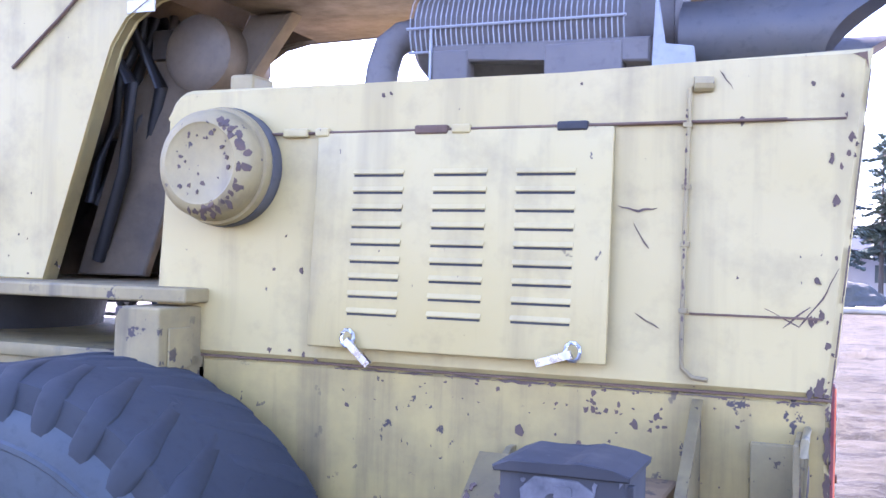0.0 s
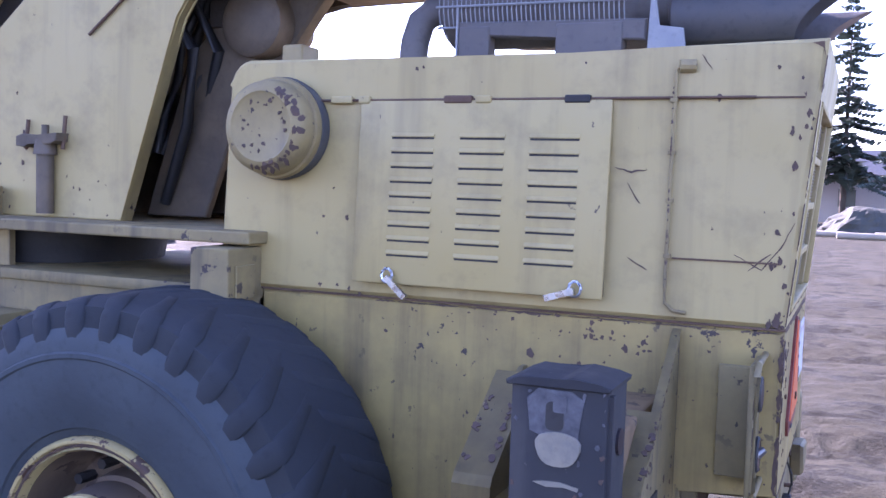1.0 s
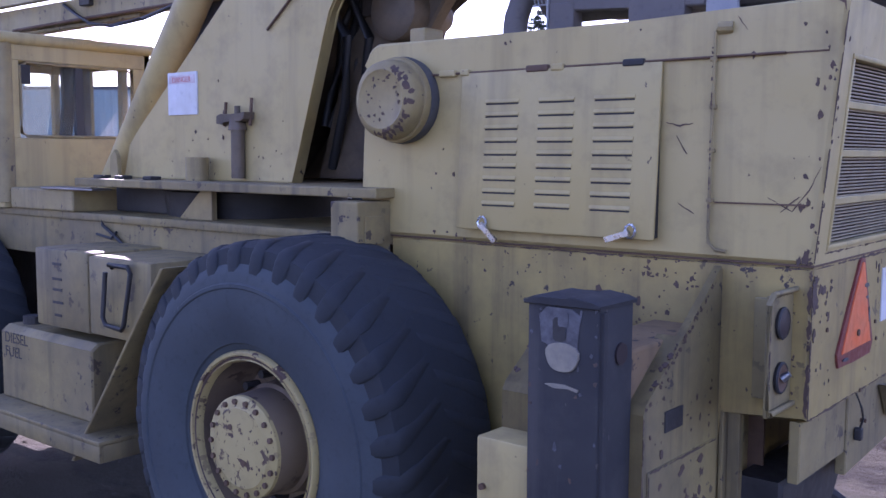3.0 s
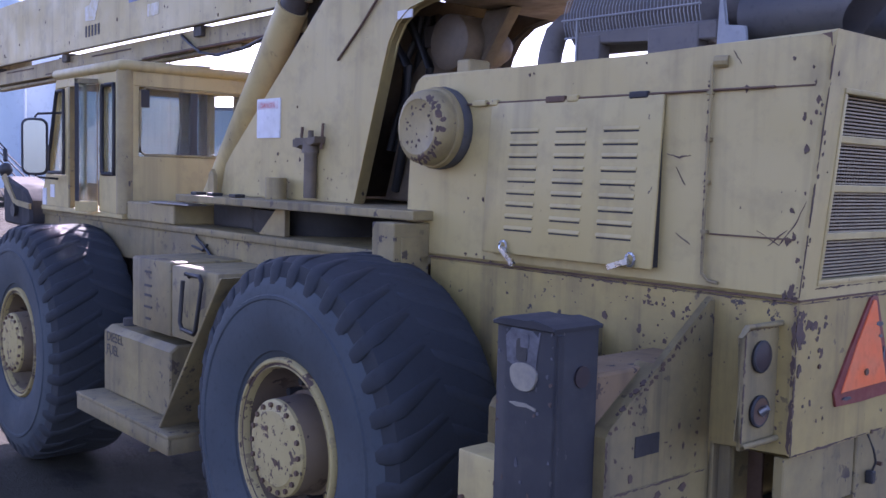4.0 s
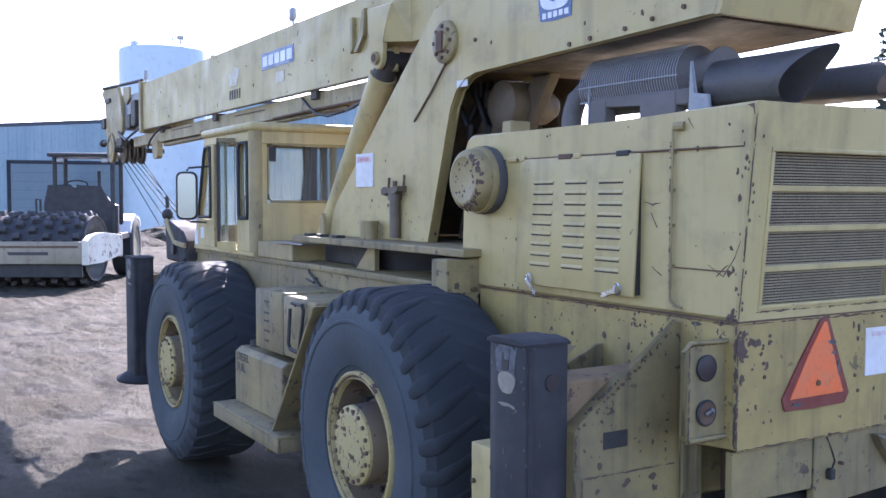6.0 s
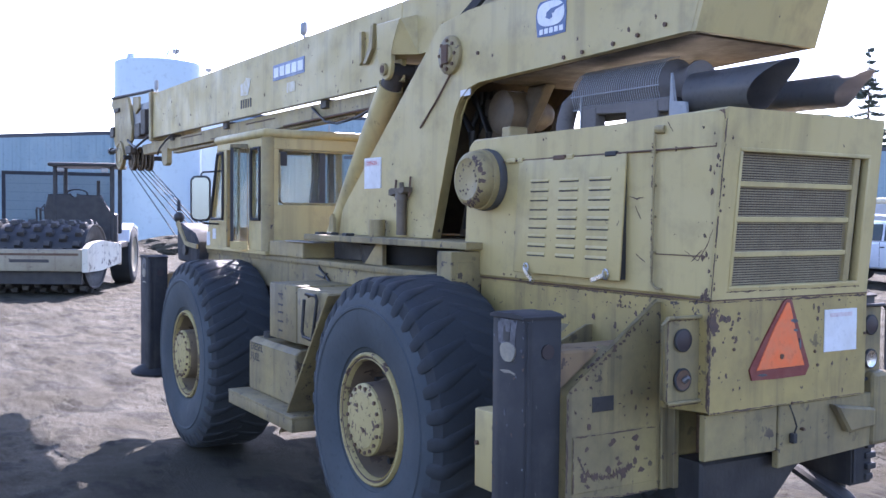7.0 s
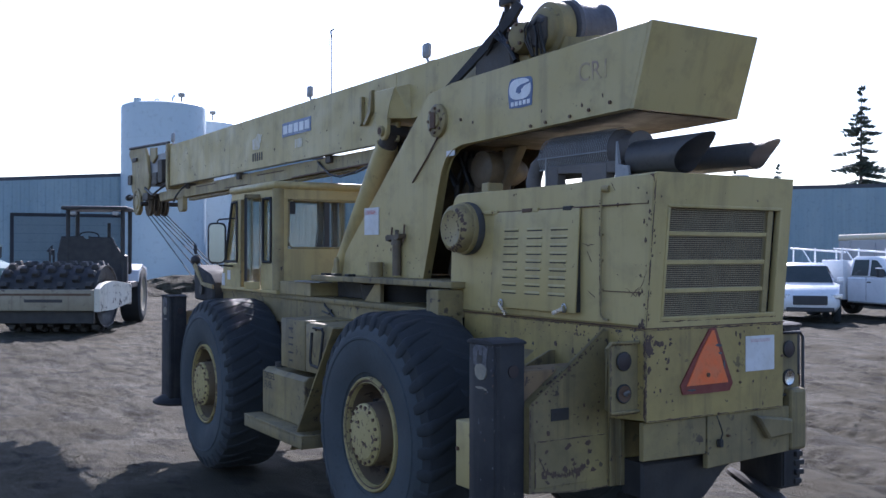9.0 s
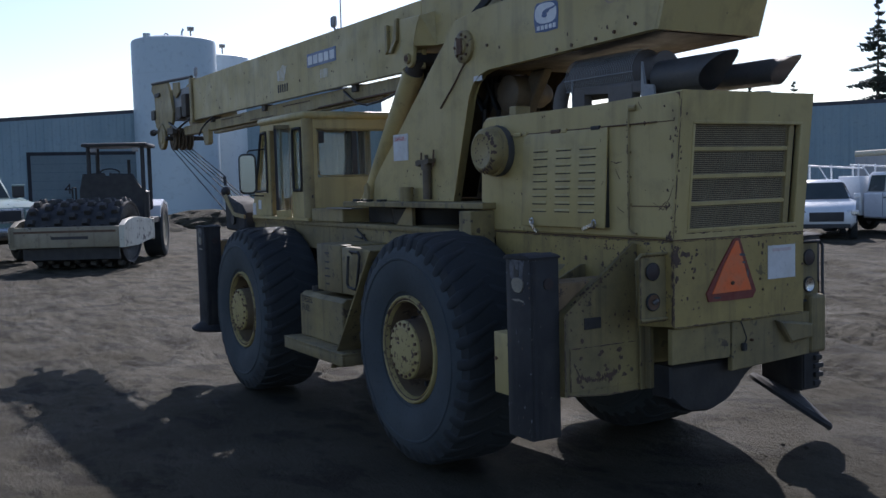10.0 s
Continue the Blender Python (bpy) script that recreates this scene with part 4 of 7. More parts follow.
def turret():
    def tpart(name, bm, *rest):
        bmesh.ops.translate(bm, vec=(-0.06, 0.06, 0), verts=bm.verts)
        return part(name, bm, *rest)

    outline = [(-3.56, 1.785), (-2.245, 1.785), (-2.108, 2.20), (-2.043, 2.40)] + [(-2.005, 2.51), (-1.95, 2.59), (-1.86, 2.645), (-1.76, 2.665)] + [
        (-0.18, 2.702), (-0.04, 3.125), (-1.89, 3.085), (-2.20, 3.05), (-2.34, 2.92), (-3.02, 2.36), (-3.42, 2.03), (-3.50, 1.96)]
    tp = None
    # near plate yellow, far plate dark brown all over
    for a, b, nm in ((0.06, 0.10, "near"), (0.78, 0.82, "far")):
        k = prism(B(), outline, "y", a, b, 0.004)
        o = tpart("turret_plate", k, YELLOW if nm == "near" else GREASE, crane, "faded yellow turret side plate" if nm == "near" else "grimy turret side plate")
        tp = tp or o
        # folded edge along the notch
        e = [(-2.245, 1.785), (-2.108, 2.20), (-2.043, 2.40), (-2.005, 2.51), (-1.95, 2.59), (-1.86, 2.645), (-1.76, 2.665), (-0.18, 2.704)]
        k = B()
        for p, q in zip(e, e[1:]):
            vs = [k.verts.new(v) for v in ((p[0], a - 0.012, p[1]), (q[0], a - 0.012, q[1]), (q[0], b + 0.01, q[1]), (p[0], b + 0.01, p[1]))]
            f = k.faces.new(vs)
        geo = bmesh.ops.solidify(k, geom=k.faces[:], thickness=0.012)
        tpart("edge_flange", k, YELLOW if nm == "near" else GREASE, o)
    # thin dark brown sheet added in front of the far plate
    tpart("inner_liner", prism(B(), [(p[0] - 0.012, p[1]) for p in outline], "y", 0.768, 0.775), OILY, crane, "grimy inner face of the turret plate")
    # closed rear box of the turret: back, underside, top
    k = B()
    vs = [(-0.18, 0.06, 2.702), (-0.18, 0.82, 2.702), (-0.04, 0.82, 3.125), (-0.04, 0.06, 3.125)]
    lo = [k.verts.new(v) for v in vs]
    hi = [k.verts.new((v[0] + 0.025, v[1], v[2])) for v in vs]
    k.faces.new(lo), k.faces.new(hi[::-1])
    for i in range(4):
        k.faces.new((lo[i], lo[(i + 1) % 4], hi[(i + 1) % 4], hi[i]))
    tpart("counterweight_back", k, YELLOW, crane, "yellow counterweight rear plate")
    # underside in dark brown, back and top in yellow
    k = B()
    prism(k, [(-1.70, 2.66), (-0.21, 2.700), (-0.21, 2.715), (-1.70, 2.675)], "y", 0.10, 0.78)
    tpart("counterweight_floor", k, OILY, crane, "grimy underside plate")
    k = B()
    prism(k, [(-1.0, 3.07), (-0.09, 3.112), (-0.09, 3.125), (-1.0, 3.083)], "y", 0.10, 0.78)
    tpart("counterweight_top", k, YELLOW, crane)
    for x, z in ((-0.50, 2.735), (-0.66, 2.72), (-0.88, 2.712), (-1.02, 2.705), (-0.33, 2.755), (-1.78, 2.83)):
        rod(k := B(), (x, 0.05, z), (x, 0.062, z), 0.010, seg=10)
        tpart("bolt_head", k, RUST, tp)
    # boom hinge boss with bolts
    tpart("hinge_boss", lathe(B(), [(0.0, 0.115), (0.02, 0.112), (0.03, 0.10), (0.03, 0.06), (0.045, 0.055), (0.045, 0.0)], (-2.06, 0.06, 2.855), (0, -1, 0), 32), YELLOW2, tp, "chipped round hinge boss", 40)
    for i in range(8):
        t = 2 * math.pi * i / 8
        rod(k := B(), (-2.06 + 0.082 * math.cos(t), 0.035, 2.855 + 0.082 * math.sin(t)), (-2.06 + 0.082 * math.cos(t), 0.02, 2.855 + 0.082 * math.sin(t)), 0.011, seg=6)
        tpart("bolt_head", k, RUST, tp)
    box(k := B(), -2.09, -2.03, 0.005, 0.02, 2.80, 2.91, 0.004)
    tpart("lock_plate", k, RUST, tp)
    # hydraulic line down from the boss
    tube(k := B(), [(-2.0, 0.045, 2.80), (-2.06, 0.05, 2.74), (-2.22, 0.052, 2.60), (-2.40, 0.052, 2.46)], 0.006, 8)
    tpart("grease_line", k, RUST, tp)
    # danger notice and small plate
    box(k := B(), -3.145, -2.915, 0.052, 0.06, 2.10, 2.305)
    d = tpart("danger_notice", k, PAPER, tp, "white notice with red danger heading")
    box(k := B(), -3.13, -2.93, 0.050, 0.053, 2.25, 2.29)
    tpart("heading_bar", k, FADEDINK, d)
    tpart("heading_letters", lettering("DANGER", 0.036, (-3.105, 0.0495, 2.257), (1, 0, 0), (0, 0, 1), 0.0005), REDINK, d)
    box(k := B(), -1.95, -1.85, 0.053, 0.06, 2.605, 2.64)
    tpart("data_plate", k, PAPER, tp, "small white data plate")
    # turret lock pin with bracket
    k = B()
    rod(k, (-2.585, 0.028, 1.80), (-2.585, 0.028, 2.02), 0.032, seg=14)
    rod(k, (-2.585, 0.028, 2.02), (-2.585, 0.028, 2.075), 0.044, 0.036, seg=14)
    rod(k, (-2.585, 0.028, 2.07), (-2.585, 0.028, 2.13), 0.014, seg=10)
    pin = tpart("lock_pin", k, OILY, tp, "grimy turret lock pin in its bracket", 40)
    prism(k := B(), [(-2.70, 2.05), (-2.66, 2.045), (-2.64, 2.06), (-2.53, 2.058), (-2.505, 2.07), (-2.50, 2.10), (-2.55, 2.095), (-2.60, 2.088), (-2.67, 2.095), (-2.70, 2.085)], "y", -0.005, 0.06, 0.003)
    tpart("pin_bracket", k, OILY, pin, "bent rusty pin bracket")
    for px, pz in ((-2.695, 2.15), (-2.512, 2.165)):
        rod(k := B(), (px, 0.04, 2.04), (px + 0.008, 0.045, pz), 0.008, seg=6)
        tpart("bracket_stud", k, RUST, pin)
    rod(k := B(), (-2.84, -0.01, 1.785), (-2.84, -0.01, 1.895), 0.055, seg=18)
    tpart("pin_socket", k, YELLOW2, tp, "open yellow pin socket", 40)
    prism(k := B(), [(-3.60, 1.785), (-3.52, 1.785), (-3.53, 1.90), (-3.555, 1.93), (-3.59, 1.90)], "y", 0.0, 0.025, 0.003)
    tpart("lifting_lug", k, YELLOW2, tp, "lifting lug")
    # emblem and stencilled letters on the rear box
    prism(k := B(), [(-1.235, 2.834), (-1.13, 2.826), (-1.012, 2.830), (-1.004, 2.93), (-1.008, 2.985), (-1.025, 2.999), (-1.14, 3.009), (-1.215, 3.007), (-1.236, 2.99), (-1.250, 2.945), (-1.246, 2.89)], "y", 0.0565, 0.06)
    e = tpart("emblem", k, BLUEFILM, tp, "blue shield-shaped maker's emblem")
    k = B()
    lobe = []
    for i in range(32):
        a = 2 * math.pi * i / 32
        ca, sa = math.cos(a), math.sin(a)
        u = math.copysign(abs(ca) ** 0.72, ca) * 0.108
        lobe.append((-1.127 + u, 2.938 + math.copysign(abs(sa) ** 0.8, sa) * 0.062 - 0.03 * u))
    prism(k, lobe, "y", 0.0540, 0.0570)
    tpart("emblem_disc", k, WHITEFILM, e, "white emblem shape")
    prism(k := B(), [(-1.165, 2.922), (-1.155, 2.948), (-1.12, 2.962), (-1.06, 2.966), (-1.022, 2.974), (-1.03, 2.960), (-1.09, 2.950), (-1.098, 2.938), (-1.115, 2.936), (-1.11, 2.918), (-1.135, 2.910)], "y", 0.0525, 0.0545)
    tpart("emblem_notch", k, BLUEFILM, e)
    for i in range(5):
        box(k := B(), -1.216 + 0.040 * i, -1.188 + 0.040 * i, 0.0540, 0.0570, 2.842, 2.868)
        tpart("emblem_bar", k, WHITEFILM, e)
    tpart("stencil_letters", lettering("CR1", 0.145, (-0.592, 0.0585, 2.900), (1, 0, -0.04), (0, 0, 1), 0.0005), mottled("worn_stencil", (0.30, 0.215, 0.15), (0.45, 0.36, 0.17), 16, 0.6, 0, 0), tp, "faded reddish stencilled letters")
    return tp


def boom():
    y0, y1 = 0.225, 0.775
    k = B()
    prism(k, [(y0, 2.806), (y0 + 0.03, 2.806), (y0 + 0.03, 2.96), (y1, 2.96), (y1, 3.315), (y0, 3.315)], "x", -8.90, -2.90, 0.008)
    prism(k, [(y0, 2.946), (y1, 2.946), (y1, 3.315), (y0, 3.315)], "x", -2.90, -1.25, 0.008)
    bo = part("boom", k, YELLOW, crane, "faded yellow telescopic boom base section", 35)
    # lip along the bottom of the side plate
    box(b := B(), -8.90, -2.9, y0 - 0.010, y0 + 0.03, 2.797, 2.806, 0.003)
    part("boom_strip", b, GRIMY_SHADED, bo)
    box(b := B(), -8.97, -8.88, y0 - 0.03, y1 + 0.03, 2.77, 3.345, 0.01)
    part("boom_collar", b, YELLOW2, bo, "boom end collar")
    box(b := B(), -10.0, -8.95, y0 + 0.05, y1 - 0.05, 2.86, 3.27, 0.008)
    part("inner_section", b, mottled("bare_boom_steel", (0.16, 0.18, 0.22), (0.25, 0.25, 0.25), 6, 0.5, 0.4, 0.2), bo, "greasy grey inner boom section")
    # boom head: lobed cheek plates, large nose sheave, brown sheaves on one pin, and the dark bolts
    cheek = [(-10.99, 3.36), (-10.96, 3.43), (-10.85, 3.465), (-10.49, 3.445), (-10.12, 3.40), (-10.03, 3.30), (-9.96, 3.12), (-9.90, 2.98), (-9.95, 2.83), (-10.2, 2.73), (-10.62, 2.74), (-10.78, 2.80), (-10.86, 2.90), (-10.80, 3.06), (-10.82, 3.25), (-10.90, 3.32)]
    for y in (y0 + 0.005, y1 - 0.045):
        part("boom_head_plate", prism(B(), cheek, "y", y, y + 0.04, 0.008), YELLOW2, bo, "rounded chipped boom head plate")
    prism(b := B(), [(-9.90, 3.38), (-9.62, 3.36), (-9.62, 3.22), (-9.78, 3.16), (-9.90, 3.22)], "y", y0 + 0.02, y0 + 0.05, 0.006)
    part("head_tab", b, YELLOW2, bo, "pale plate tab")
    for x, z, w, h in ((-10.62, 3.27, 0.13, 0.055), (-10.88, 3.00, 0.09, 0.14), (-9.55, 2.94, 0.12, 0.16), (-9.28, 3.02, 0.10, 0.30), (-10.0, 2.72, 0.14, 0.10)):
        prism(b := B(), rounded(x - w, x + w, z - h / 2, z + h / 2, 0.025), "y", y0 - 0.02, y0 + 0.05, 0.006)
        part("head_bracket", b, GREASE, bo, "greasy dark bracket")
    for y in (0.30, 0.42):
        tube(b := B(), [(-10.0, y0 - 0.02, 2.80 + 0.1 * y), (-9.6, y0 - 0.03, 2.72), (-9.3, y0 - 0.02, 2.78), (-9.0, y0, 2.84)], 0.014, 6)
        part("hydraulic_hose", b, HOSE, bo, "", 60)
    box(b := B(), -10.7, -9.98, y0 + 0.05, y1 - 0.05, 2.95, 3.30, 0.01)
    part("boom_head_core", b, YELLOW2, bo)
    wheel_of = lambda r: [(-0.03, 0.0), (-0.03, r * 0.5), (-0.016, r * 0.55), (-0.016, r * 0.8), (-0.03, r * 0.86), (-0.028, r), (-0.012, r + 0.005), (0.0, r - 0.025), (0.012, r + 0.005), (0.028, r), (0.03, r * 0.86), (0.016, r * 0.8), (0.016, r * 0.55), (0.03, r * 0.5), (0.03, 0.0)]
    part("nose_sheave", lathe(B(), wheel_of(0.185), (-10.48, y0 + 0.01, 2.67), (0, 1, 0), 32), YELLOW2, bo, "pale yellow nose sheave", 40)
    for y in (0.32, 0.42, 0.52):
        part("sheave", lathe(B(), wheel_of(0.155), (-10.18, y, 2.62), (0, 1, 0), 28), OILY, bo, "brown greasy sheave", 40)
    rod(b := B(), (-10.18, y0 - 0.03, 2.63), (-10.18, y1 + 0.03, 2.63), 0.03, seg=12)
    part("sheave_pin", b, GREASE, bo)
    rod(b := B(), (-11.00, y0 + 0.01, 2.75), (-10.55, y0 + 0.01, 2.76), 0.026, seg=12)
    rod(b, (-11.03, y0 + 0.01, 2.75), (-10.96, y0 + 0.01, 2.75), 0.048, seg=10)
    part("head_bolt", b, BLACK, bo, "dark bolt sticking out of the head")
    rod(b := B(), (-10.9, y0 + 0.0, 3.455), (-8.92, y0 + 0.0, 3.36), 0.020, seg=8)
    part("top_bar", b, BLACK, bo)
    # stowed jib under the boom
    k = B()
    prism(k, [(-9.55, 2.755), (-8.0, 2.760), (-5.4, 2.786), (-3.05, 2.786), (-3.05, 2.668), (-5.3, 2.655), (-9.50, 2.636)], "y", 0.27, 0.38, 0.006)
    part("stowed_jib", k, YELLOW2, bo, "stowed yellow jib beam")
    k = B()
    prism(k, [(-8.3, 2.595), (-3.70, 2.640), (-3.70, 2.664), (-5.2, 2.640), (-8.3, 2.625)], "y", 0.29, 0.36, 0.004)
    part("jib_rail", k, GRIMY_SHADED, bo, "rust-browned jib rail")
    for x in (-4.15, -6.4, -8.2):
        box(b := B(), x - 0.06, x + 0.045, 0.24, 0.34, 2.735, 2.80, 0.006)
        part("jib_hanger", b, GREASE, bo)
    tube(b := B(), [(-4.38, 0.25, 2.76), (-4.25, 0.24, 2.70), (-4.08, 0.22, 2.63), (-3.85, 0.21, 2.595), (-3.55, 0.21, 2.61), (-3.25, 0.22, 2.66), (-3.0, 0.23, 2.72)], 0.011, 8)
    part("hydraulic_hose", b, HOSE, bo, "drooping black hose", 60)
    tube(b := B(), [(-8.75, 0.24, 2.60), (-8.6, 0.22, 2.66), (-8.35, 0.22, 2.74), (-8.1, 0.24, 2.80)], 0.012, 6)
    part("hydraulic_line", b, HOSE, bo)
    for x0, x1, z in ((-6.9, -6.2, 2.665), (-5.9, -5.2, 2.74), (-7.9, -7.2, 2.735)):
        box(b := B(), x0, x1, 0.262, 0.272, z, z + 0.008)
        part("jib_scrape", b, RUSTMARK, bo)
    tube(b := B(), [(-5.0, 0.265, 2.66), (-4.2, 0.262, 2.668), (-3.3, 0.262, 2.672)], 0.009, 6)
    part("hydraulic_line", b, RUST, bo)
    prism(b := B(), [(-8.64, 2.66), (-8.40, 2.66), (-8.40, 2.49), (-8.45, 2.465), (-8.56, 2.465), (-8.60, 2.50)], "y", 0.25, 0.31, 0.006)
    part("jib_lug", b, YELLOW2, bo)
    # rope guides standing on the top edge
    for x, h in ((-4.53, 0.12), (-2.48, 0.13), (-8.80, 0.14)):
        k = B()
        tube(k, [(x + 0.10, y0 + 0.02, 3.317), (x + 0.02, y0 + 0.02, 3.32), (x, y0 + 0.02, 3.335), (x - 0.005, y0 + 0.02, 3.31 + h)], 0.011, 6)
        prism(k, rounded(x - 0.06, x + 0.035, 3.31 + h * 0.35, 3.33 + h, 0.022), "y", y0 + 0.008, y0 + 0.032, 0.004)
        part("rope_guide", k, BRACKET, bo, "small pale rope guide", 50)
    # lift cylinder pin bracket on the boom side, with its web, and the cylinders
    for y, s in ((y0, -1), (y1, 1)):
        k = B()
        yo = y + s * 0.10
        prism(k, [(-3.075, 3.185), (-3.055, 3.06), (-3.05, 2.965), (-3.005, 2.86)] + arc(-2.935, 2.868, 0.064, 190, 350, 9) + [(-2.862, 2.92), (-2.868, 2.965), (-2.835, 3.04), (-2.79, 3.12), (-2.745, 3.175)], "y", *sorted((yo, yo - s * 0.03)), 0.005)
        br = part("cylinder_bracket", k, YELLOW, bo, "boom bracket for the lift cylinder")
        k = B()
        for v in ((-2.748, yo - s * 0.004, 3.172), (-2.872, yo - s * 0.004, 2.962), (-3.05, yo - s * 0.004, 2.965), (-3.07, yo - s * 0.004, 3.18), (-2.68, y, 2.946), (-2.70, y, 3.20), (-3.10, y, 3.20), (-3.06, y, 2.946)):
            k.verts.new(v)
        bmesh.ops.convex_hull(k, input=k.verts[:])
        part("bracket_web", k, YELLOW, br, "sloping bracket web")
        rod(b := B(), (-2.94, yo - s * 0.005, 2.872), (-2.94, yo + s * 0.022, 2.872), 0.040, seg=18)
        part("cylinder_pin", b, YELLOW2, br)
        rod(b := B(), (-2.94, yo + s * 0.020, 2.872), (-2.94, yo + s * 0.027, 2.872), 0.026, seg=12)
        part("pin_end", b, RUST, br)
        k = B()
        prism(k, [(-3.46, 3.20), (-3.425, 3.20), (-3.425, 2.99), (-3.46, 2.97)], "y", *sorted((y, y + s * 0.03)), 0.003)
        prism(k, [(-3.29, 3.22), (-3.25, 3.23), (-3.27, 3.06), (-3.36, 2.97), (-3.41, 2.97), (-3.32, 3.07)], "y", *sorted((y, y + s * 0.03)), 0.003)
        part("boom_stop", k, YELLOW2, bo)
    rod(b := B(), (-2.94, 0.16, 2.872), (-2.94, 0.84, 2.872), 0.05, seg=20)
    part("trunnion", b, GREASE, bo, "greasy cylinder trunnion", 40)
    for yc in (0.21, 0.79):
        rod(b := B(), (-3.02, yc, 2.78), (-3.87, yc, 1.715), 0.085, seg=24)
        cyl = part("lift_cylinder", b, YELLOW, crane, "yellow boom lift cylinder", 40)
        rod(b := B(), (-2.94, yc, 2.872), (-3.03, yc, 2.765), 0.060, 0.075, seg=20)
        part("rod_end", b, GREASE, cyl, "greasy rod end", 40)
    # made-up dark plate gives the shaded hollow between cylinder and turret its tone
    prism(b := B(), [(-3.48, 2.32), (-3.28, 2.60), (-3.08, 2.86), (-2.72, 2.94), (-2.40, 2.94), (-3.0, 2.36), (-3.3, 2.10)], "y", 0.32, 0.34, 0.003)
    part("gap_shade_plate", b, GREASE, crane, "dark plate added as shade in the gap beside the lift cylinder")
    # maker's plate with plain bars
    box(b := B(), -5.13, -4.47, y0 - 0.004, y0, 3.045, 3.175)
    pl = part("maker_plate", b, BLUEFILM, bo, "blue maker's plate with white bars")
    for i in range(5):
        box(b := B(), -5.10 + i * 0.125, -5.00 + i * 0.125, y0 - 0.007, y0 - 0.003, 3.07, 3.15)
        part("plate_bar", b, WHITEFILM, pl)
    box(b := B(), -4.83, -4.66, y0 - 0.003, y0, 2.92, 3.0)
    part("faded_sticker", b, OLDSTICKER, bo)
    prism(b := B(), [(-5.92, 3.0), (-5.74, 2.99), (-5.70, 3.05), (-5.66, 3.13), (-5.78, 3.15), (-5.84, 3.11), (-5.93, 3.10)], "y", y0 - 0.003, y0)
    part("peeling_sticker", b, OLDSTICKER, bo, "peeling pale sticker")
    for i in range(5):
        box(b := B(), -5.92 + i * 0.06, -5.89 + i * 0.06, y0 - 0.003, y0, 2.88, 2.96)
        part("stencil_bar", b, INK, bo)
    # flat stay against the boom and winch on top of the turret
    prism(k := B(), [(-2.085, 3.088), (-1.93, 3.095), (-1.60, 3.235), (-1.32, 3.362), (-1.22, 3.44), (-1.28, 3.49), (-1.40, 3.41), (-1.46, 3.374), (-1.68, 3.272)], "y", 0.150, 0.175, 0.004)
    part("winch_stay", k, DARKPAINT, crane, "flat dark diagonal stay")
    prism(b := B(), [(-1.745, 3.06), (-1.345, 3.06), (-1.335, 3.12), (-1.36, 3.25), (-1.42, 3.285), (-1.50, 3.262), (-1.66, 3.275), (-1.735, 3.235)], "y", 0.16, 0.86, 0.012)
    part("winch_base", b, GREASE, crane, "greasy winch base")
    part("winch_drum", lathe(B(), [(0.0, 0.0), (0.0, 0.175), (0.02, 0.185), (0.035, 0.172), (0.06, 0.166), (0.16, 0.160), (0.20, 0.166), (0.225, 0.186), (0.26, 0.188), (0.275, 0.170), (0.275, 0.0)], (-1.05, 0.33, 3.285), (0, 1, 0), 40), ROPEDRUM, crane, "dark winch drum with wound rope", 40)
    prism(b := B(), [(-1.10, 3.06), (-0.48, 3.08), (-0.50, 3.135), (-0.62, 3.165), (-0.80, 3.188), (-0.92, 3.215), (-1.04, 3.245)], "y", 0.24, 0.31, 0.008)
    part("drum_cradle", b, YELLOW2, crane, "yellow drum cradle")
    gc = part("winch_gearcase", lathe(B(), [(0.0, 0.0), (0.0, 0.10), (0.02, 0.125), (0.05, 0.13), (0.06, 0.165), (0.09, 0.172), (0.12, 0.168), (0.15, 0.172), (0.16, 0.15), (0.16, 0.0)], (-1.075, 0.165, 3.278), (0, 1, 0), 32), GRIMY_SHADED, crane, "grimy yellow winch gearcase", 40)
    mot = part("winch_motor", lathe(B(), [(0.0, 0.0), (0.0, 0.06), (0.015, 0.088), (0.06, 0.102), (0.10, 0.098), (0.13, 0.085), (0.13, 0.0)], (-1.255, 0.125, 3.262), (0, 1, 0), 24), GRIMY_SHADED, crane, "grimy yellow winch motor", 40)
    for i in range(6):
        t = 2 * math.pi * (i + 0.3) / 6
        p = Vector((-1.255 + 0.072 * math.cos(t), 0.130, 3.262 + 0.072 * math.sin(t)))
        part("bolt_head", rod(B(), p, p + Vector((0, -0.014, 0)), 0.011, seg=6), RUST, mot)
    prism(b := B(), [(-1.16, 3.19), (-1.02, 3.15), (-0.98, 3.22), (-0.985, 3.33), (-1.05, 3.36), (-1.11, 3.34), (-1.155, 3.29)], "y", 0.135, 0.18, 0.015)
    part("brake_valve", b, GREASE, gc, "greasy black valve block", 35)
    valve_rng = random.Random(8)
    for i in range(6):
        x = -1.14 + 0.03 * i
        tube(b := B(), [(x, 0.14, 3.33 - 0.01 * (i % 3)), (x - 0.01, 0.122, 3.29), (x + valve_rng.uniform(-0.02, 0.02), 0.124, 3.22), (x + valve_rng.uniform(-0.03, 0.03), 0.15, 3.12)], 0.006 + 0.003 * (i % 2), 6)
        part("hydraulic_hose", b, HOSE if i % 2 else GREASE, gc, "", 60)
    k = B()
    rod(k, (-1.44, 0.20, 3.24), (-1.44, 0.20, 3.52), 0.018, seg=8)
    box(k, -1.48, -1.34, 0.16, 0.24, 3.49, 3.55, 0.012)
    rod(k, (-1.36, 0.20, 3.30), (-1.36, 0.20, 3.52), 0.022, seg=8)
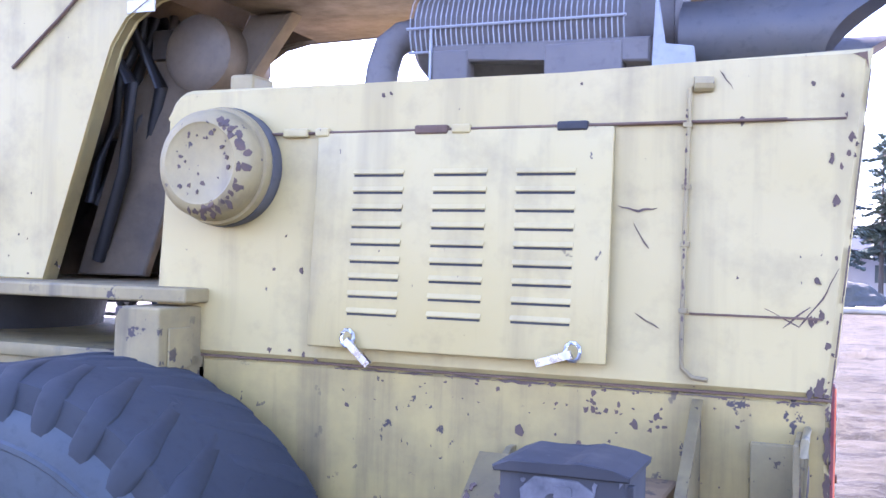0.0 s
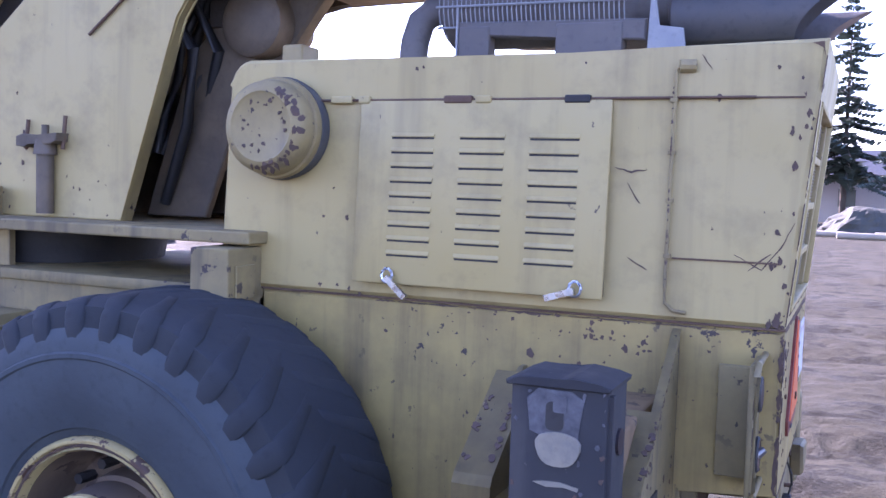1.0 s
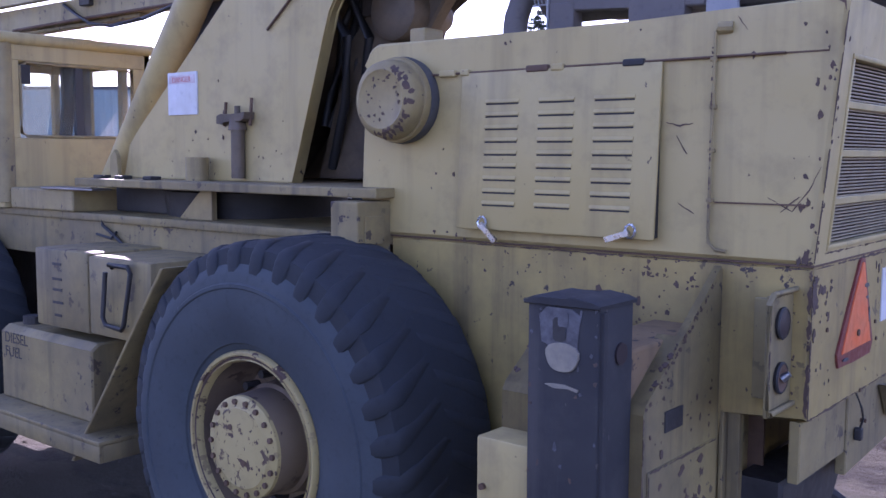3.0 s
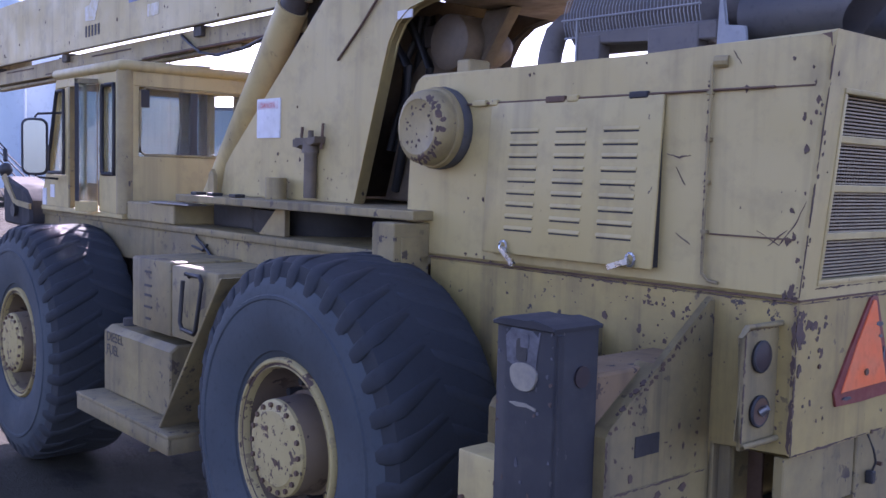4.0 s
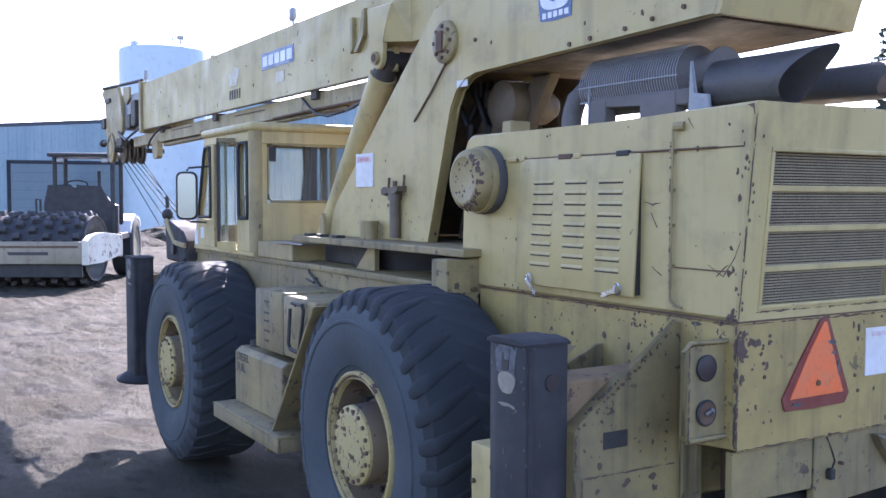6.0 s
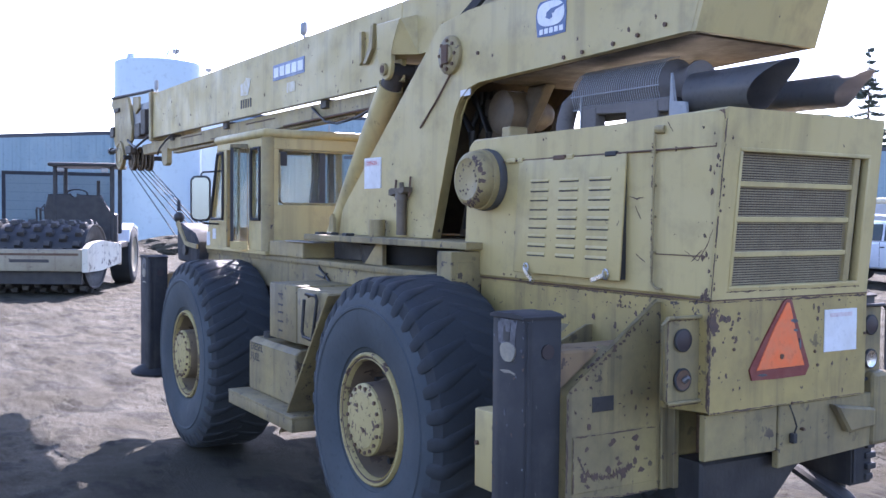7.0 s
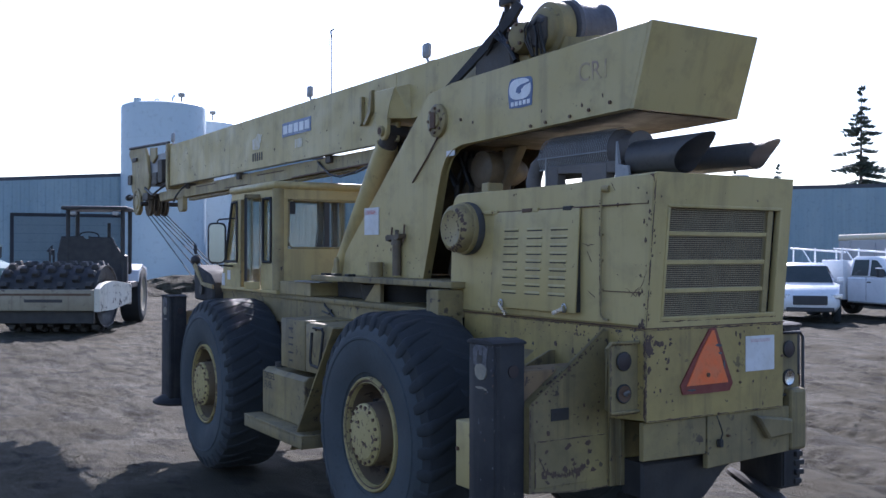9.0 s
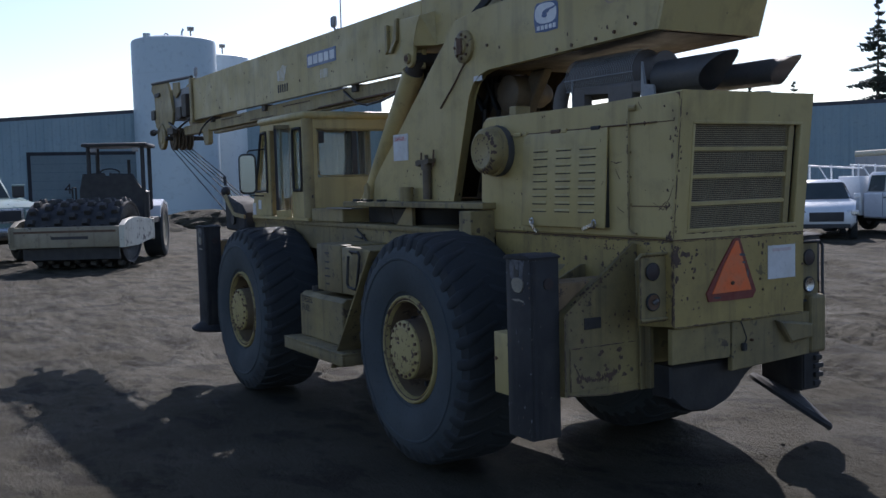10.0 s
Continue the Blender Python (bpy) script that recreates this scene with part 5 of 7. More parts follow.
    tube(k, [(-1.46, 0.2, 3.28), (-1.50, 0.19, 3.40), (-1.45, 0.19, 3.46)], 0.012, 6)
    part("hose_manifold", k, BLACK, crane, "dark hose manifold", 40)
    for dz in (0.0, 0.03):
        tube(b := B(), [(-1.60, 0.16 + dz, 3.22), (-1.45, 0.12 + dz, 3.30 + dz), (-1.30, 0.12, 3.20), (-1.25, 0.13, 3.12)], 0.014, 6)
        part("hydraulic_hose", b, HOSE, bo)
    # machinery seen dark through the notch under the turret, partly made-up dark filling
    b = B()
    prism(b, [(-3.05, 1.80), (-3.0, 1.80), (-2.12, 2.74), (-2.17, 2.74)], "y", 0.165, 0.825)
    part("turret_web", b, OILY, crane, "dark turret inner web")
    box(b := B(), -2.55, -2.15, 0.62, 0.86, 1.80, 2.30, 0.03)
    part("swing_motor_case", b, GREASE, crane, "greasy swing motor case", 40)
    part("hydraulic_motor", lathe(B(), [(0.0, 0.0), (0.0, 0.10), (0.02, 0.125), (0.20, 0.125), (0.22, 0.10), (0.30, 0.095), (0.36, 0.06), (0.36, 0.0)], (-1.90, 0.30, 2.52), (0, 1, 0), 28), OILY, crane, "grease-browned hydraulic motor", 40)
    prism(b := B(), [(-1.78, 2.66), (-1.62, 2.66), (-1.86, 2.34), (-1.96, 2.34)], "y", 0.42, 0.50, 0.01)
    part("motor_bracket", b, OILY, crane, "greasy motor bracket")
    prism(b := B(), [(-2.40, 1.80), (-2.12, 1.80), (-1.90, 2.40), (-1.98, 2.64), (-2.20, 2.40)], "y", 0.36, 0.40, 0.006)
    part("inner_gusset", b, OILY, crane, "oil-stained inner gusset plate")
    rod(b := B(), (-2.06, 0.55, 1.82), (-2.02, 0.60, 2.50), 0.045, seg=14)
    part("hydraulic_pipe", b, OILY, crane, "oil-stained hydraulic pipe", 40)
    for i in range(4):
        tube(b := B(), [(-2.25 + 0.07 * i, 0.20 + 0.1 * i, 2.66), (-2.10 + 0.04 * i, 0.25 + 0.1 * i, 2.42), (-2.16, 0.3 + 0.1 * i, 2.15), (-2.30, 0.35 + 0.1 * i, 1.85)], 0.022, 8)
        part("hydraulic_hose", b, HOSE, bo, "", 60)
    hose_rng = random.Random(31)
    for i in range(9):
        x, y = hose_rng.uniform(-2.14, -1.96), hose_rng.uniform(0.30, 0.70)
        pts = [(x, y, 2.66)]
        for k in range(5):
            pts.append((x + hose_rng.uniform(-0.03, 0.03) - 0.05 * k, y + hose_rng.uniform(-0.02, 0.02), 2.60 - 0.14 * k))
        tube(b := B(), pts, hose_rng.uniform(0.012, 0.02), 8)
        part("hydraulic_hose", b, hose_rng.choice((HOSE, HOSE, GREASE)), bo, "", 60)
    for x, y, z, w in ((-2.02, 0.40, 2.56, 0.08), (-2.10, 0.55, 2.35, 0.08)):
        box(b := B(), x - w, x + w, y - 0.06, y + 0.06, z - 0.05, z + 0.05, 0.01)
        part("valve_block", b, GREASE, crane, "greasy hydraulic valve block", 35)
    # added box, only there to cut off the sky at the left
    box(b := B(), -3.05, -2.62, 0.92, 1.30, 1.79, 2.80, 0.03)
    part("notch_filler", b, GREASE, crane, "dark box added to close the left side of the notch", 35)
    return bo


def exhaust():
    k = B()
    lathe(k, [(0.0, 0.0), (0.0, 0.10), (0.02, 0.122), (0.60, 0.122), (0.635, 0.085), (0.72, 0.082), (0.725, 0.100), (0.74, 0.100), (0.74, 0.0)], (-1.11, 0.325, 2.520), (1, 0, 0), 32)
    mf = part("muffler", k, SOOT_HAZE, crane, "sooty exhaust muffler in a slotted guard", 40)
    for i in range(40):
        x = -1.10 + 0.0152 * i
        pts = [(x, 0.325 + 0.135 * math.cos(radians(a)), 2.520 + 0.132 * math.sin(radians(a))) for a in range(90, 215, 20)]
        part("guard_bar", tube(B(), pts, 0.0022, 4), BRACKET, mf)
    for z, y in ((2.452, 0.208), (2.515, 0.190)):
        rod(b := B(), (-1.11, y, z), (-0.50, y, z), 0.004, seg=6)
        part("guard_rail", b, BRACKET, mf)
    prism(b := B(), [(-1.04, 2.445), (-0.93, 2.420), (-0.72, 2.412), (-0.44, 2.395), (-0.44, 2.46), (-1.04, 2.47)], "y", 0.20, 0.52, 0.006)
    part("muffler_tray", b, SOOT_HAZE, mf)
    prism(b := B(), [(-0.435, 2.336), (-0.318, 2.332), (-0.332, 2.425), (-0.404, 2.432), (-0.422, 2.560), (-0.427, 2.560)], "y", 0.188, 0.206, 0.003)
    part("muffler_bracket", b, BRACKET, mf, "pale grey muffler foot plate")
    for xa, xb in ((-1.035, -0.930), (-0.715, -0.51)):
        box(b := B(), xa, xb, 0.195, 0.26, 2.33, 2.452, 0.006)
        part("muffler_saddle", b, SOOT_HAZE, mf)
    box(b := B(), -1.04, -1.034, 0.19, 0.20, 2.34, 2.52)
    part("guard_stay", b, BRACKET, mf)

    def tail(y, x0, x1, z, r, beak):
        """Tail pipe with its lower half cut away, so that the top runs out into a beak."""
        b = B()
        seg = 40
        rings = []
        for x, cut in ((x0, 0.0), (x1, beak)):
            ring = []
            for i in range(seg):
                t = 2 * math.pi * i / seg
                ring.append(b.verts.new((x + cut * ((1 + math.sin(t)) / 2) ** 2.2, y + r * math.cos(t), z + r * math.sin(t))))
            rings.append(ring)
        for i in range(seg):
            b.faces.new((rings[0][i], rings[0][(i + 1) % seg], rings[1][(i + 1) % seg], rings[1][i]))
        bmesh.ops.solidify(b, geom=b.faces[:], thickness=0.006)
        return b
    part("tail_pipe", tail(0.30, -0.372, -0.035, 2.465, 0.096, 0.185), PIPE, mf, "dull brown-grey tail pipe", 40)
    part("tail_pipe", tail(0.76, -0.50, 0.02, 2.478, 0.072, 0.145), PIPE, mf, "dull brown-grey tail pipe", 40)
    tube(b := B(), [(-1.09, 0.31, 2.525), (-1.115, 0.29, 2.527), (-1.155, 0.265, 2.512), (-1.185, 0.245, 2.480), (-1.200, 0.235, 2.42), (-1.203, 0.23, 2.38), (-1.203, 0.23, 2.325)], 0.046, 16)
    part("exhaust_elbow", b, SOOT_HAZE, mf, "dark exhaust elbow", 60)
    rod(b := B(), (-0.06, 0.72, 2.33), (-0.06, 0.72, 2.375), 0.06, 0.05, seg=20)
    part("radiator_cap_dome", b, STEEL, mf, "pale rounded cap", 60)


def cab():
    x0, x1, y0, y1, z0, z1 = -5.90, -4.45, -0.11, 0.86, 1.605, 2.53
    c = None
    # corner posts and skins, so that the openings go through
    def slab(name, poly, axis, a, b, mat=YELLOW, parent=None, label="", bev=0.004):
        return part(name, prism(B(), poly, axis, a, b, bev), mat, parent or c, label)
    fl = B()
    box(fl, x0, x1, y0, y1, z0, z0 + 0.03, 0.004)
    c = part("cab", fl, YELLOW, crane, "yellow operator cab with an open door")
    # near side: front window, door opening, rear side window
    def pane(poly, axis, a, b):
        p = part("window_pane", prism(B(), poly, axis, a, b), PANE, c, "dusty cab window")
        p.visible_shadow = False
        return p
    front = lambda z: -5.90 + 0.32 * (z - 1.605) / 0.925
    sy = (y0, y0 + 0.045)
    slab("side_panel", [(front(1.86), 1.86), (-5.36, 1.86), (-5.36, z0 + 0.03), (front(1.635), z0 + 0.03)], "y", *sy)
    slab("side_panel", [(front(z1), z1), (-5.36, z1), (-5.36, 2.46), (front(2.46), 2.46)], "y", *sy)
    slab("front_post", [(front(1.86), 1.86), (front(1.86) + 0.06, 1.86), (front(2.46) + 0.06, 2.46), (front(2.46), 2.46)], "y", *sy)
    slab("door_post", [(-5.42, 1.86), (-5.36, 1.86), (-5.36, 2.46), (-5.42, 2.46)], "y", *sy)
    slab("door_lintel", [(-5.36, 2.46), (-4.81, 2.46), (-4.81, z1), (-5.36, z1)], "y", *sy)
    slab("rear_side_panel", [(-4.81, z0 + 0.03), (x1, z0 + 0.03), (x1, 1.87), (-4.81, 1.87)], "y", *sy)
    slab("rear_side_panel", [(-4.81, 2.45), (x1, 2.45), (x1, z1), (-4.81, z1)], "y", *sy)
    slab("rear_post", [(-4.81, 1.87), (-4.76, 1.87), (-4.76, 2.45), (-4.81, 2.45)], "y", *sy)
    slab("rear_post", [(-4.55, 1.87), (x1, 1.87), (x1, 2.45), (-4.55, 2.45)], "y", *sy)
    for poly, loop in (([(front(1.86) + 0.05, 1.85), (-5.41, 1.85), (-5.41, 2.47), (front(2.46) + 0.05, 2.47)], [(-5.755, 1.875), (-5.425, 1.875), (-5.425, 2.44), (-5.565, 2.44)]),
                       ([(-4.77, 1.86), (-4.54, 1.86), (-4.54, 2.46), (-4.77, 2.46)], [(-4.755, 1.88), (-4.56, 1.88), (-4.56, 2.44), (-4.755, 2.44)])):
        pane(poly, "y", y0 + 0.015, y0 + 0.020)
        pts = [(p[0], y0 - 0.004, p[1]) for p in loop]
        full = []
        for i, p in enumerate(pts):
            q = pts[(i + 1) % len(pts)]
            full += [Vector(p).lerp(Vector(q), f) for f in (0.06, 0.35, 0.65, 0.94)]
        part("window_seal", tube(B(), full, 0.014, 6, True), SEAL, c, "black rubber window seal", 60)
    # folding door standing open: two narrow glazed leaves
    def leaf(p, q):
        P, Q = Vector((*p, 0)), Vector((*q, 0))
        d = (Q - P).normalized()
        nn = Vector((-d.y, d.x, 0)) * 0.012
        def bar(a, b_, za, zb, mat, nm, lab=""):
            poly = [(v.x, v.y) for v in (P.lerp(Q, a) - nn, P.lerp(Q, b_) - nn, P.lerp(Q, b_) + nn, P.lerp(Q, a) + nn)]
            return part(nm, prism(B(), poly, "z", za, zb), mat, c, lab)
        bar(0, 1, z0 + 0.03, 1.70, YELLOW, "door_leaf", "yellow foot of the folding door leaf")
        bar(0, 1, 2.455, 2.485, GRIMY_SHADED, "door_rail")
        bar(0, 0.05, 1.70, 2.455, GRIMY_SHADED, "door_stile")
        bar(0.94, 1, 1.70, 2.485, SEAL, "door_edge", "black rubber door edge")
        pp = [(v.x, v.y) for v in (P.lerp(Q, 0.1) - nn * 0.2, P.lerp(Q, 0.88) - nn * 0.2, P.lerp(Q, 0.88) + nn * 0.2, P.lerp(Q, 0.1) + nn * 0.2)]
        part("window_pane", prism(B(), pp, "z", 1.70, 2.455), PANE, c, "dusty door glass").visible_shadow = False
    leaf((-4.83, -0.11), (-4.885, -0.22))
    leaf((-5.02, -0.12), (-4.905, -0.22))
    box(b := B(), -5.36, -5.33, y0, y0 + 0.05, 1.64, 2.46, 0.004)
    part("door_jamb", b, GRIMY_SHADED, c)
    rod(b := B(), (x1 - 0.035, y0 + 0.035, z0 + 0.03), (x1 - 0.035, y0 + 0.035, z1), 0.052, seg=20)
    part("corner_post", b, YELLOW2, c, "rounded rear corner post", 40)
    # rear wall with its wide window
    sx = (x1 - 0.045, x1)
    wy0, wy1, wz0, wz1 = 0.0, 0.74, 1.995, 2.43
    slab("rear_wall", [(y0 + 0.045, z0 + 0.03), (y1, z0 + 0.03), (y1, wz0), (y0 + 0.045, wz0)], "x", *sx)
    slab("rear_wall", [(y0 + 0.045, wz1), (y1, wz1), (y1, z1), (y0 + 0.045, z1)], "x", *sx)
    slab("rear_wall", [(y0 + 0.045, wz0), (wy0, wz0), (wy0, wz1), (y0 + 0.045, wz1)], "x", *sx)
    slab("rear_wall", [(wy1, wz0), (y1, wz0), (y1, wz1), (wy1, wz1)], "x", *sx)
    pane([(wy0 - 0.005, wz0 - 0.005), (wy1, wz0 - 0.005), (wy1, wz1), (wy0 - 0.005, wz1)], "x", x1 - 0.022, x1 - 0.017)
    full = []
    loop = [(wy0 + 0.01, wz0 + 0.01), (wy1 - 0.01, wz0 + 0.01), (wy1 - 0.01, wz1 - 0.01), (wy0 + 0.01, wz1 - 0.01)]
    for i, p in enumerate(loop):
        q = loop[(i + 1) % 4]
        full += [Vector((x1 - 0.006, p[0] + (q[0] - p[0]) * f, p[1] + (q[1] - p[1]) * f)) for f in (0.05, 0.35, 0.65, 0.95)]
    part("window_seal", tube(B(), full, 0.010, 6, True), YELLOW2, c, "", 60)
    box(b := B(), x1 - 0.04, x1 - 0.005, 0.35, 0.40, wz0, wz1, 0.004)
    part("window_mullion", b, DARKTRIM, c)
    box(b := B(), x1 - 0.03, x1 + 0.004, wy0 + 0.01, wy0 + 0.07, wz1 - 0.13, wz1 - 0.02, 0.006)
    part("work_lamp", b, BLACK, c)
    prism(k := B(), [(0.30, 1.70), (0.36, 1.70), (0.44, 2.20), (0.42, 2.44), (0.36, 2.44), (0.37, 2.20)], "x", x1 - 0.20, x1 - 0.16, 0.004)
    part("inner_post", k, DARKTRIM, c, "dark leaning inner post")
    box(k := B(), x1 - 0.30, x1 - 0.26, 0.55, 0.60, 1.70, 2.44, 0.004)
    part("inner_post", k, DARKTRIM, c)
    # front and far walls with windows
    for a, b_ in ((z0 + 0.03, 1.80), (2.46, z1)):
        k = B()
        pts = [(front(a), a), (front(a) + 0.045, a), (front(b_) + 0.045, b_), (front(b_), b_)]
        part("front_wall", prism(k, pts, "y", y0 + 0.045, y1, 0.003), GRIMY_SHADED, c)
    k = B()
    part("windscreen", prism(k, [(front(1.80) + 0.02, 1.80), (front(1.80) + 0.025, 1.80), (front(2.46) + 0.025, 2.46), (front(2.46) + 0.02, 2.46)], "y", y0 + 0.045, y1), PANE, c, "dusty windscreen").visible_shadow = False
    slab("far_wall", [(front(z0), z0 + 0.03), (x1, z0 + 0.03), (x1, 1.86), (front(1.86), 1.86)], "y", y1 - 0.045, y1, GRIMY_SHADED)
    slab("far_wall", [(front(2.45), 2.45), (x1, 2.45), (x1, z1), (front(z1), z1)], "y", y1 - 0.045, y1, GRIMY_SHADED)
    for xx in (-5.58, -5.15, -4.75, -4.50):
        slab("far_post", [(xx, 1.86), (xx + 0.05, 1.86), (xx + 0.05, 2.45), (xx, 2.45)], "y", y1 - 0.045, y1, GRIMY_SHADED)
    # roof with rounded edges
    rf = B()
    box(rf, -5.60, x1 + 0.03, y0 - 0.03, y1 + 0.03, z1 - 0.012, z1 + 0.055, 0.027)
    part("cab_roof", rf, YELLOW, c, "rounded yellow cab roof", 50)
    # inside: seat, console, levers, wheel
    box(b := B(), -4.98, -4.62, 0.25, 0.65, 1.66, 1.82, 0.04)
    box(b, -4.66, -4.55, 0.27, 0.63, 1.80, 1.99, 0.035)
    part("operator_seat", b, DARKTRIM, c, "dark operator seat", 50)
    box(b := B(), -5.55, -5.25, 0.15, 0.75, 1.64, 1.84, 0.03)
    part("console", b, DARKTRIM, c)
    for x, y in ((-5.15, 0.05), (-5.05, 0.02), (-5.22, 0.1)):
        k = B()
        rod(k, (x, y, 1.64), (x + 0.04, y - 0.02, 2.02), 0.009, seg=8)
        bmesh.ops.create_icosphere(k, subdivisions=2, radius=0.026, matrix=Matrix.Translation((x + 0.04, y - 0.02, 2.04)))
        part("control_lever", k, BLACK, c, "black knobbed lever", 60)
    part("steering_wheel", tube(B(), [(-5.20 + 0.09 * math.cos(t), 0.42 + 0.19 * math.sin(t), 1.88 + 0.08 * math.cos(t)) for t in (2 * math.pi * i / 24 for i in range(24))], 0.014, 8, True), BLACK, c, "", 60)
    # mirror on its arms
    mx, my = -5.50, -0.285
    k = B()
    turned = lambda bm: bmesh.ops.rotate(bm, cent=(mx, my, 2.05), matrix=Matrix.Rotation(radians(-22), 3, "Z"), verts=bm.verts)
    turned(prism(k, rounded(my - 0.085, my + 0.085, 1.855, 2.245, 0.05, 5), "x", mx - 0.03, mx + 0.02, 0.01))
    mr = part("mirror_case", k, BLACK, c, "black wing mirror case", 50)
    prism(k := B(), rounded(my - 0.07, my + 0.07, 1.872, 2.228, 0.04, 5), "x", mx + 0.020, mx + 0.024)
    turned(k)
    part("mirror_glass", k, MIRRORG, mr, "mirror glass")
    tube(k := B(), [(mx, my, 2.25), (mx, my + 0.02, 2.275), (-5.50, -0.10, 2.29)], 0.009, 6)
    part("mirror_arm", k, BLACK, mr)
    tube(k := B(), [(mx, my, 1.855), (mx, my + 0.03, 1.84), (-5.56, -0.10, 1.83)], 0.009, 6)
    part("mirror_arm", k, BLACK, mr)
    box(b := B(), -5.70, -5.62, y0 - 0.004, y0, 1.70, 1.79)
    part("side_sticker", b, PAPER, c, "small white sticker")
    box(b := B(), -5.86, -5.78, y0 - 0.004, y0 + 0.002, 1.64, 1.76)
    part("side_sticker", b, PAPER, c)
    return c


def hook_and_ropes():
    k = B()
    prism(k, [(-6.62, 1.80), (-6.55, 1.83), (-6.10, 1.74), (-5.99, 1.66), (-5.99, 1.50), (-6.10, 1.46), (-6.60, 1.47)], "y", -0.16, 0.10, 0.02)
    hb = part("hook_block", k, DARKPAINT, crane, "dark stowed hook block", 40)
    prism(k := B(), [(-6.62, 1.82), (-6.55, 1.85), (-6.30, 1.66), (-5.98, 1.64), (-5.98, 1.60), (-6.32, 1.62)], "y", -0.175, -0.155, 0.002)
    part("cheek_strap", k, YELLOW2, hb, "pale worn cheek strap")
    rod(k := B(), (-6.30, -0.17, 1.58), (-6.30, -0.19, 1.58), 0.05, seg=14)
    part("sheave_pin", k, BLACK, hb)
    k = B()
    bmesh.ops.create_icosphere(k, subdivisions=2, radius=0.055, matrix=Matrix.Translation((-6.75, -0.10, 1.88)))
    rod(k, (-6.75, -0.10, 1.95), (-6.80, -0.09, 2.04), 0.018, seg=10)
    part("headache_ball", k, BLACK, crane, "dark hook ball", 60)
    for i, (xe, ye, ze) in enumerate(((-6.60, -0.12, 1.62), (-6.60, -0.08, 1.72), (-6.58, -0.05, 1.80), (-6.45, -0.02, 1.80), (-6.40, 0.02, 1.79), (-6.80, -0.09, 2.05))):
        k = rod(B(), (-10.24 + 0.03 * i, 0.30 + 0.045 * i, 2.48), (xe, ye, ze), 0.0065, seg=6)
        part("wire_rope", k, RUBBER, crane, "taut wire rope")


hood_ob = engine_hood()
body_part = chassis()
carrier()
for sg in (-1, 1):
    wheel_mesh(-1.79, sg, 0.862, 0.748)
    wheel_mesh(-4.975, sg, 0.800, 0.752)
outrigger(-0.515, -0.298, -1, 0.497, 0.680, 0.60)
outrigger(-0.72, -0.40, 1, 0.47, 0.64, 0.56, 0.46, (0.30, 0.475, 0.82), 0.30, RUST)
outrigger(-6.10, -5.84, -1, 0.47, 0.64, 0.56, 0.52, (0.04, 0.03, 1))
outrigger(-6.10, -5.84, 1, 0.47, 0.64, 0.56, 0.50, (0.04, 0.03, 1))
# yellow end box of the outrigger housing beside each rear jack
for sgn in (-1, 1):
    a, b = sorted((CY + sgn * (CY - 0.02), CY + sgn * (CY + (0.622 if sgn < 0 else 0.46))))
    part("outrigger_housing", box(B(), -0.725, -0.53 if sgn < 0 else -0.74 + 0.2, a, b, 0.78 if sgn < 0 else 0.92, 1.115, 0.008), YELLOW, crane, "yellow outrigger housing end", 35)
    rod(k := B(), (-0.70, a + 0.001, 0.97), (-0.70, a - 0.012, 0.97), 0.010, seg=8)
    part("bolt_head", k, RUST, crane)
turret()
boom()
exhaust()
cab()
hook_and_ropes()


# ---------------------------------------------------------------- rust chips and scratches on the paint
mark_rng = random.Random(77)


def blot(to_world, u, v, r, stretch=1.0):
    """A ragged chip, a hair proud of the sheet."""
    n = mark_rng.randint(6, 9)
    a0 = mark_rng.uniform(0, 6.28)
    ring = []
    for i in range(n):
        a = a0 + 2 * math.pi * i / n
        q = r * mark_rng.uniform(0.30, 1.0)
        ring.append((u + q * math.cos(a), v + q * stretch * math.sin(a)))
    return raised(to_world, ring)


def scratch(to_world, pts, w):
    """A ragged line that thins towards its ends."""
    fine = []
    for p, q in zip(pts, pts[1:]):
        for k in range(4):
            f = k / 4
            fine.append((p[0] + (q[0] - p[0]) * f, p[1] + (q[1] - p[1]) * f))
    fine.append(pts[-1])
    lo, hi = [], []
    for i, p in enumerate(fine):
        a, b = fine[max(i - 1, 0)], fine[min(i + 1, len(fine) - 1)]
        d = Vector((b[0] - a[0], b[1] - a[1])).normalized()
        e = w * (0.25 + 0.75 * math.sin(math.pi * (i + 0.3) / (len(fine) - 0.4))) * mark_rng.uniform(0.5, 1.3)
        j = mark_rng.uniform(-0.6, 0.6) * w
        lo.append((p[0] - d.y * (e + j), p[1] + d.x * (e + j)))
        hi.append((p[0] + d.y * (e - j), p[1] - d.x * (e - j)))
    return raised(to_world, lo + hi[::-1])


def raised(to_world, ring):
    bm = B()
    f = bm.faces.new([bm.verts.new(to_world(u, v, -0.001)) for u, v in ring])
    g = bmesh.ops.extrude_face_region(bm, geom=[f])
    d = Vector(to_world(0, 0, 0.0006 + mark_rng.uniform(0.0, 0.0022))) - Vector(to_world(0, 0, -0.001))
    bmesh.ops.translate(bm, vec=d, verts=[x for x in g["geom"] if isinstance(x, bmesh.types.BMVert)])
    bmesh.ops.triangulate(bm, faces=bm.faces[:])
    return bm


on_side = lambda u, v, h: (u, -h, v)                                  # the near side sheets
on_back = lambda u, v, h: (h, u, v)                                   # lower rear panel
on_hood_back = lambda u, v, h: (0.070 * (v - 1.603) / 0.755 + h, u, v)
on_turret = lambda u, v, h: (u, 0.12 - h, v)
on_boom = lambda u, v, h: (u, 0.225 - h, v)
on_housing = lambda u, v, h: (-0.268 + h, u, v)

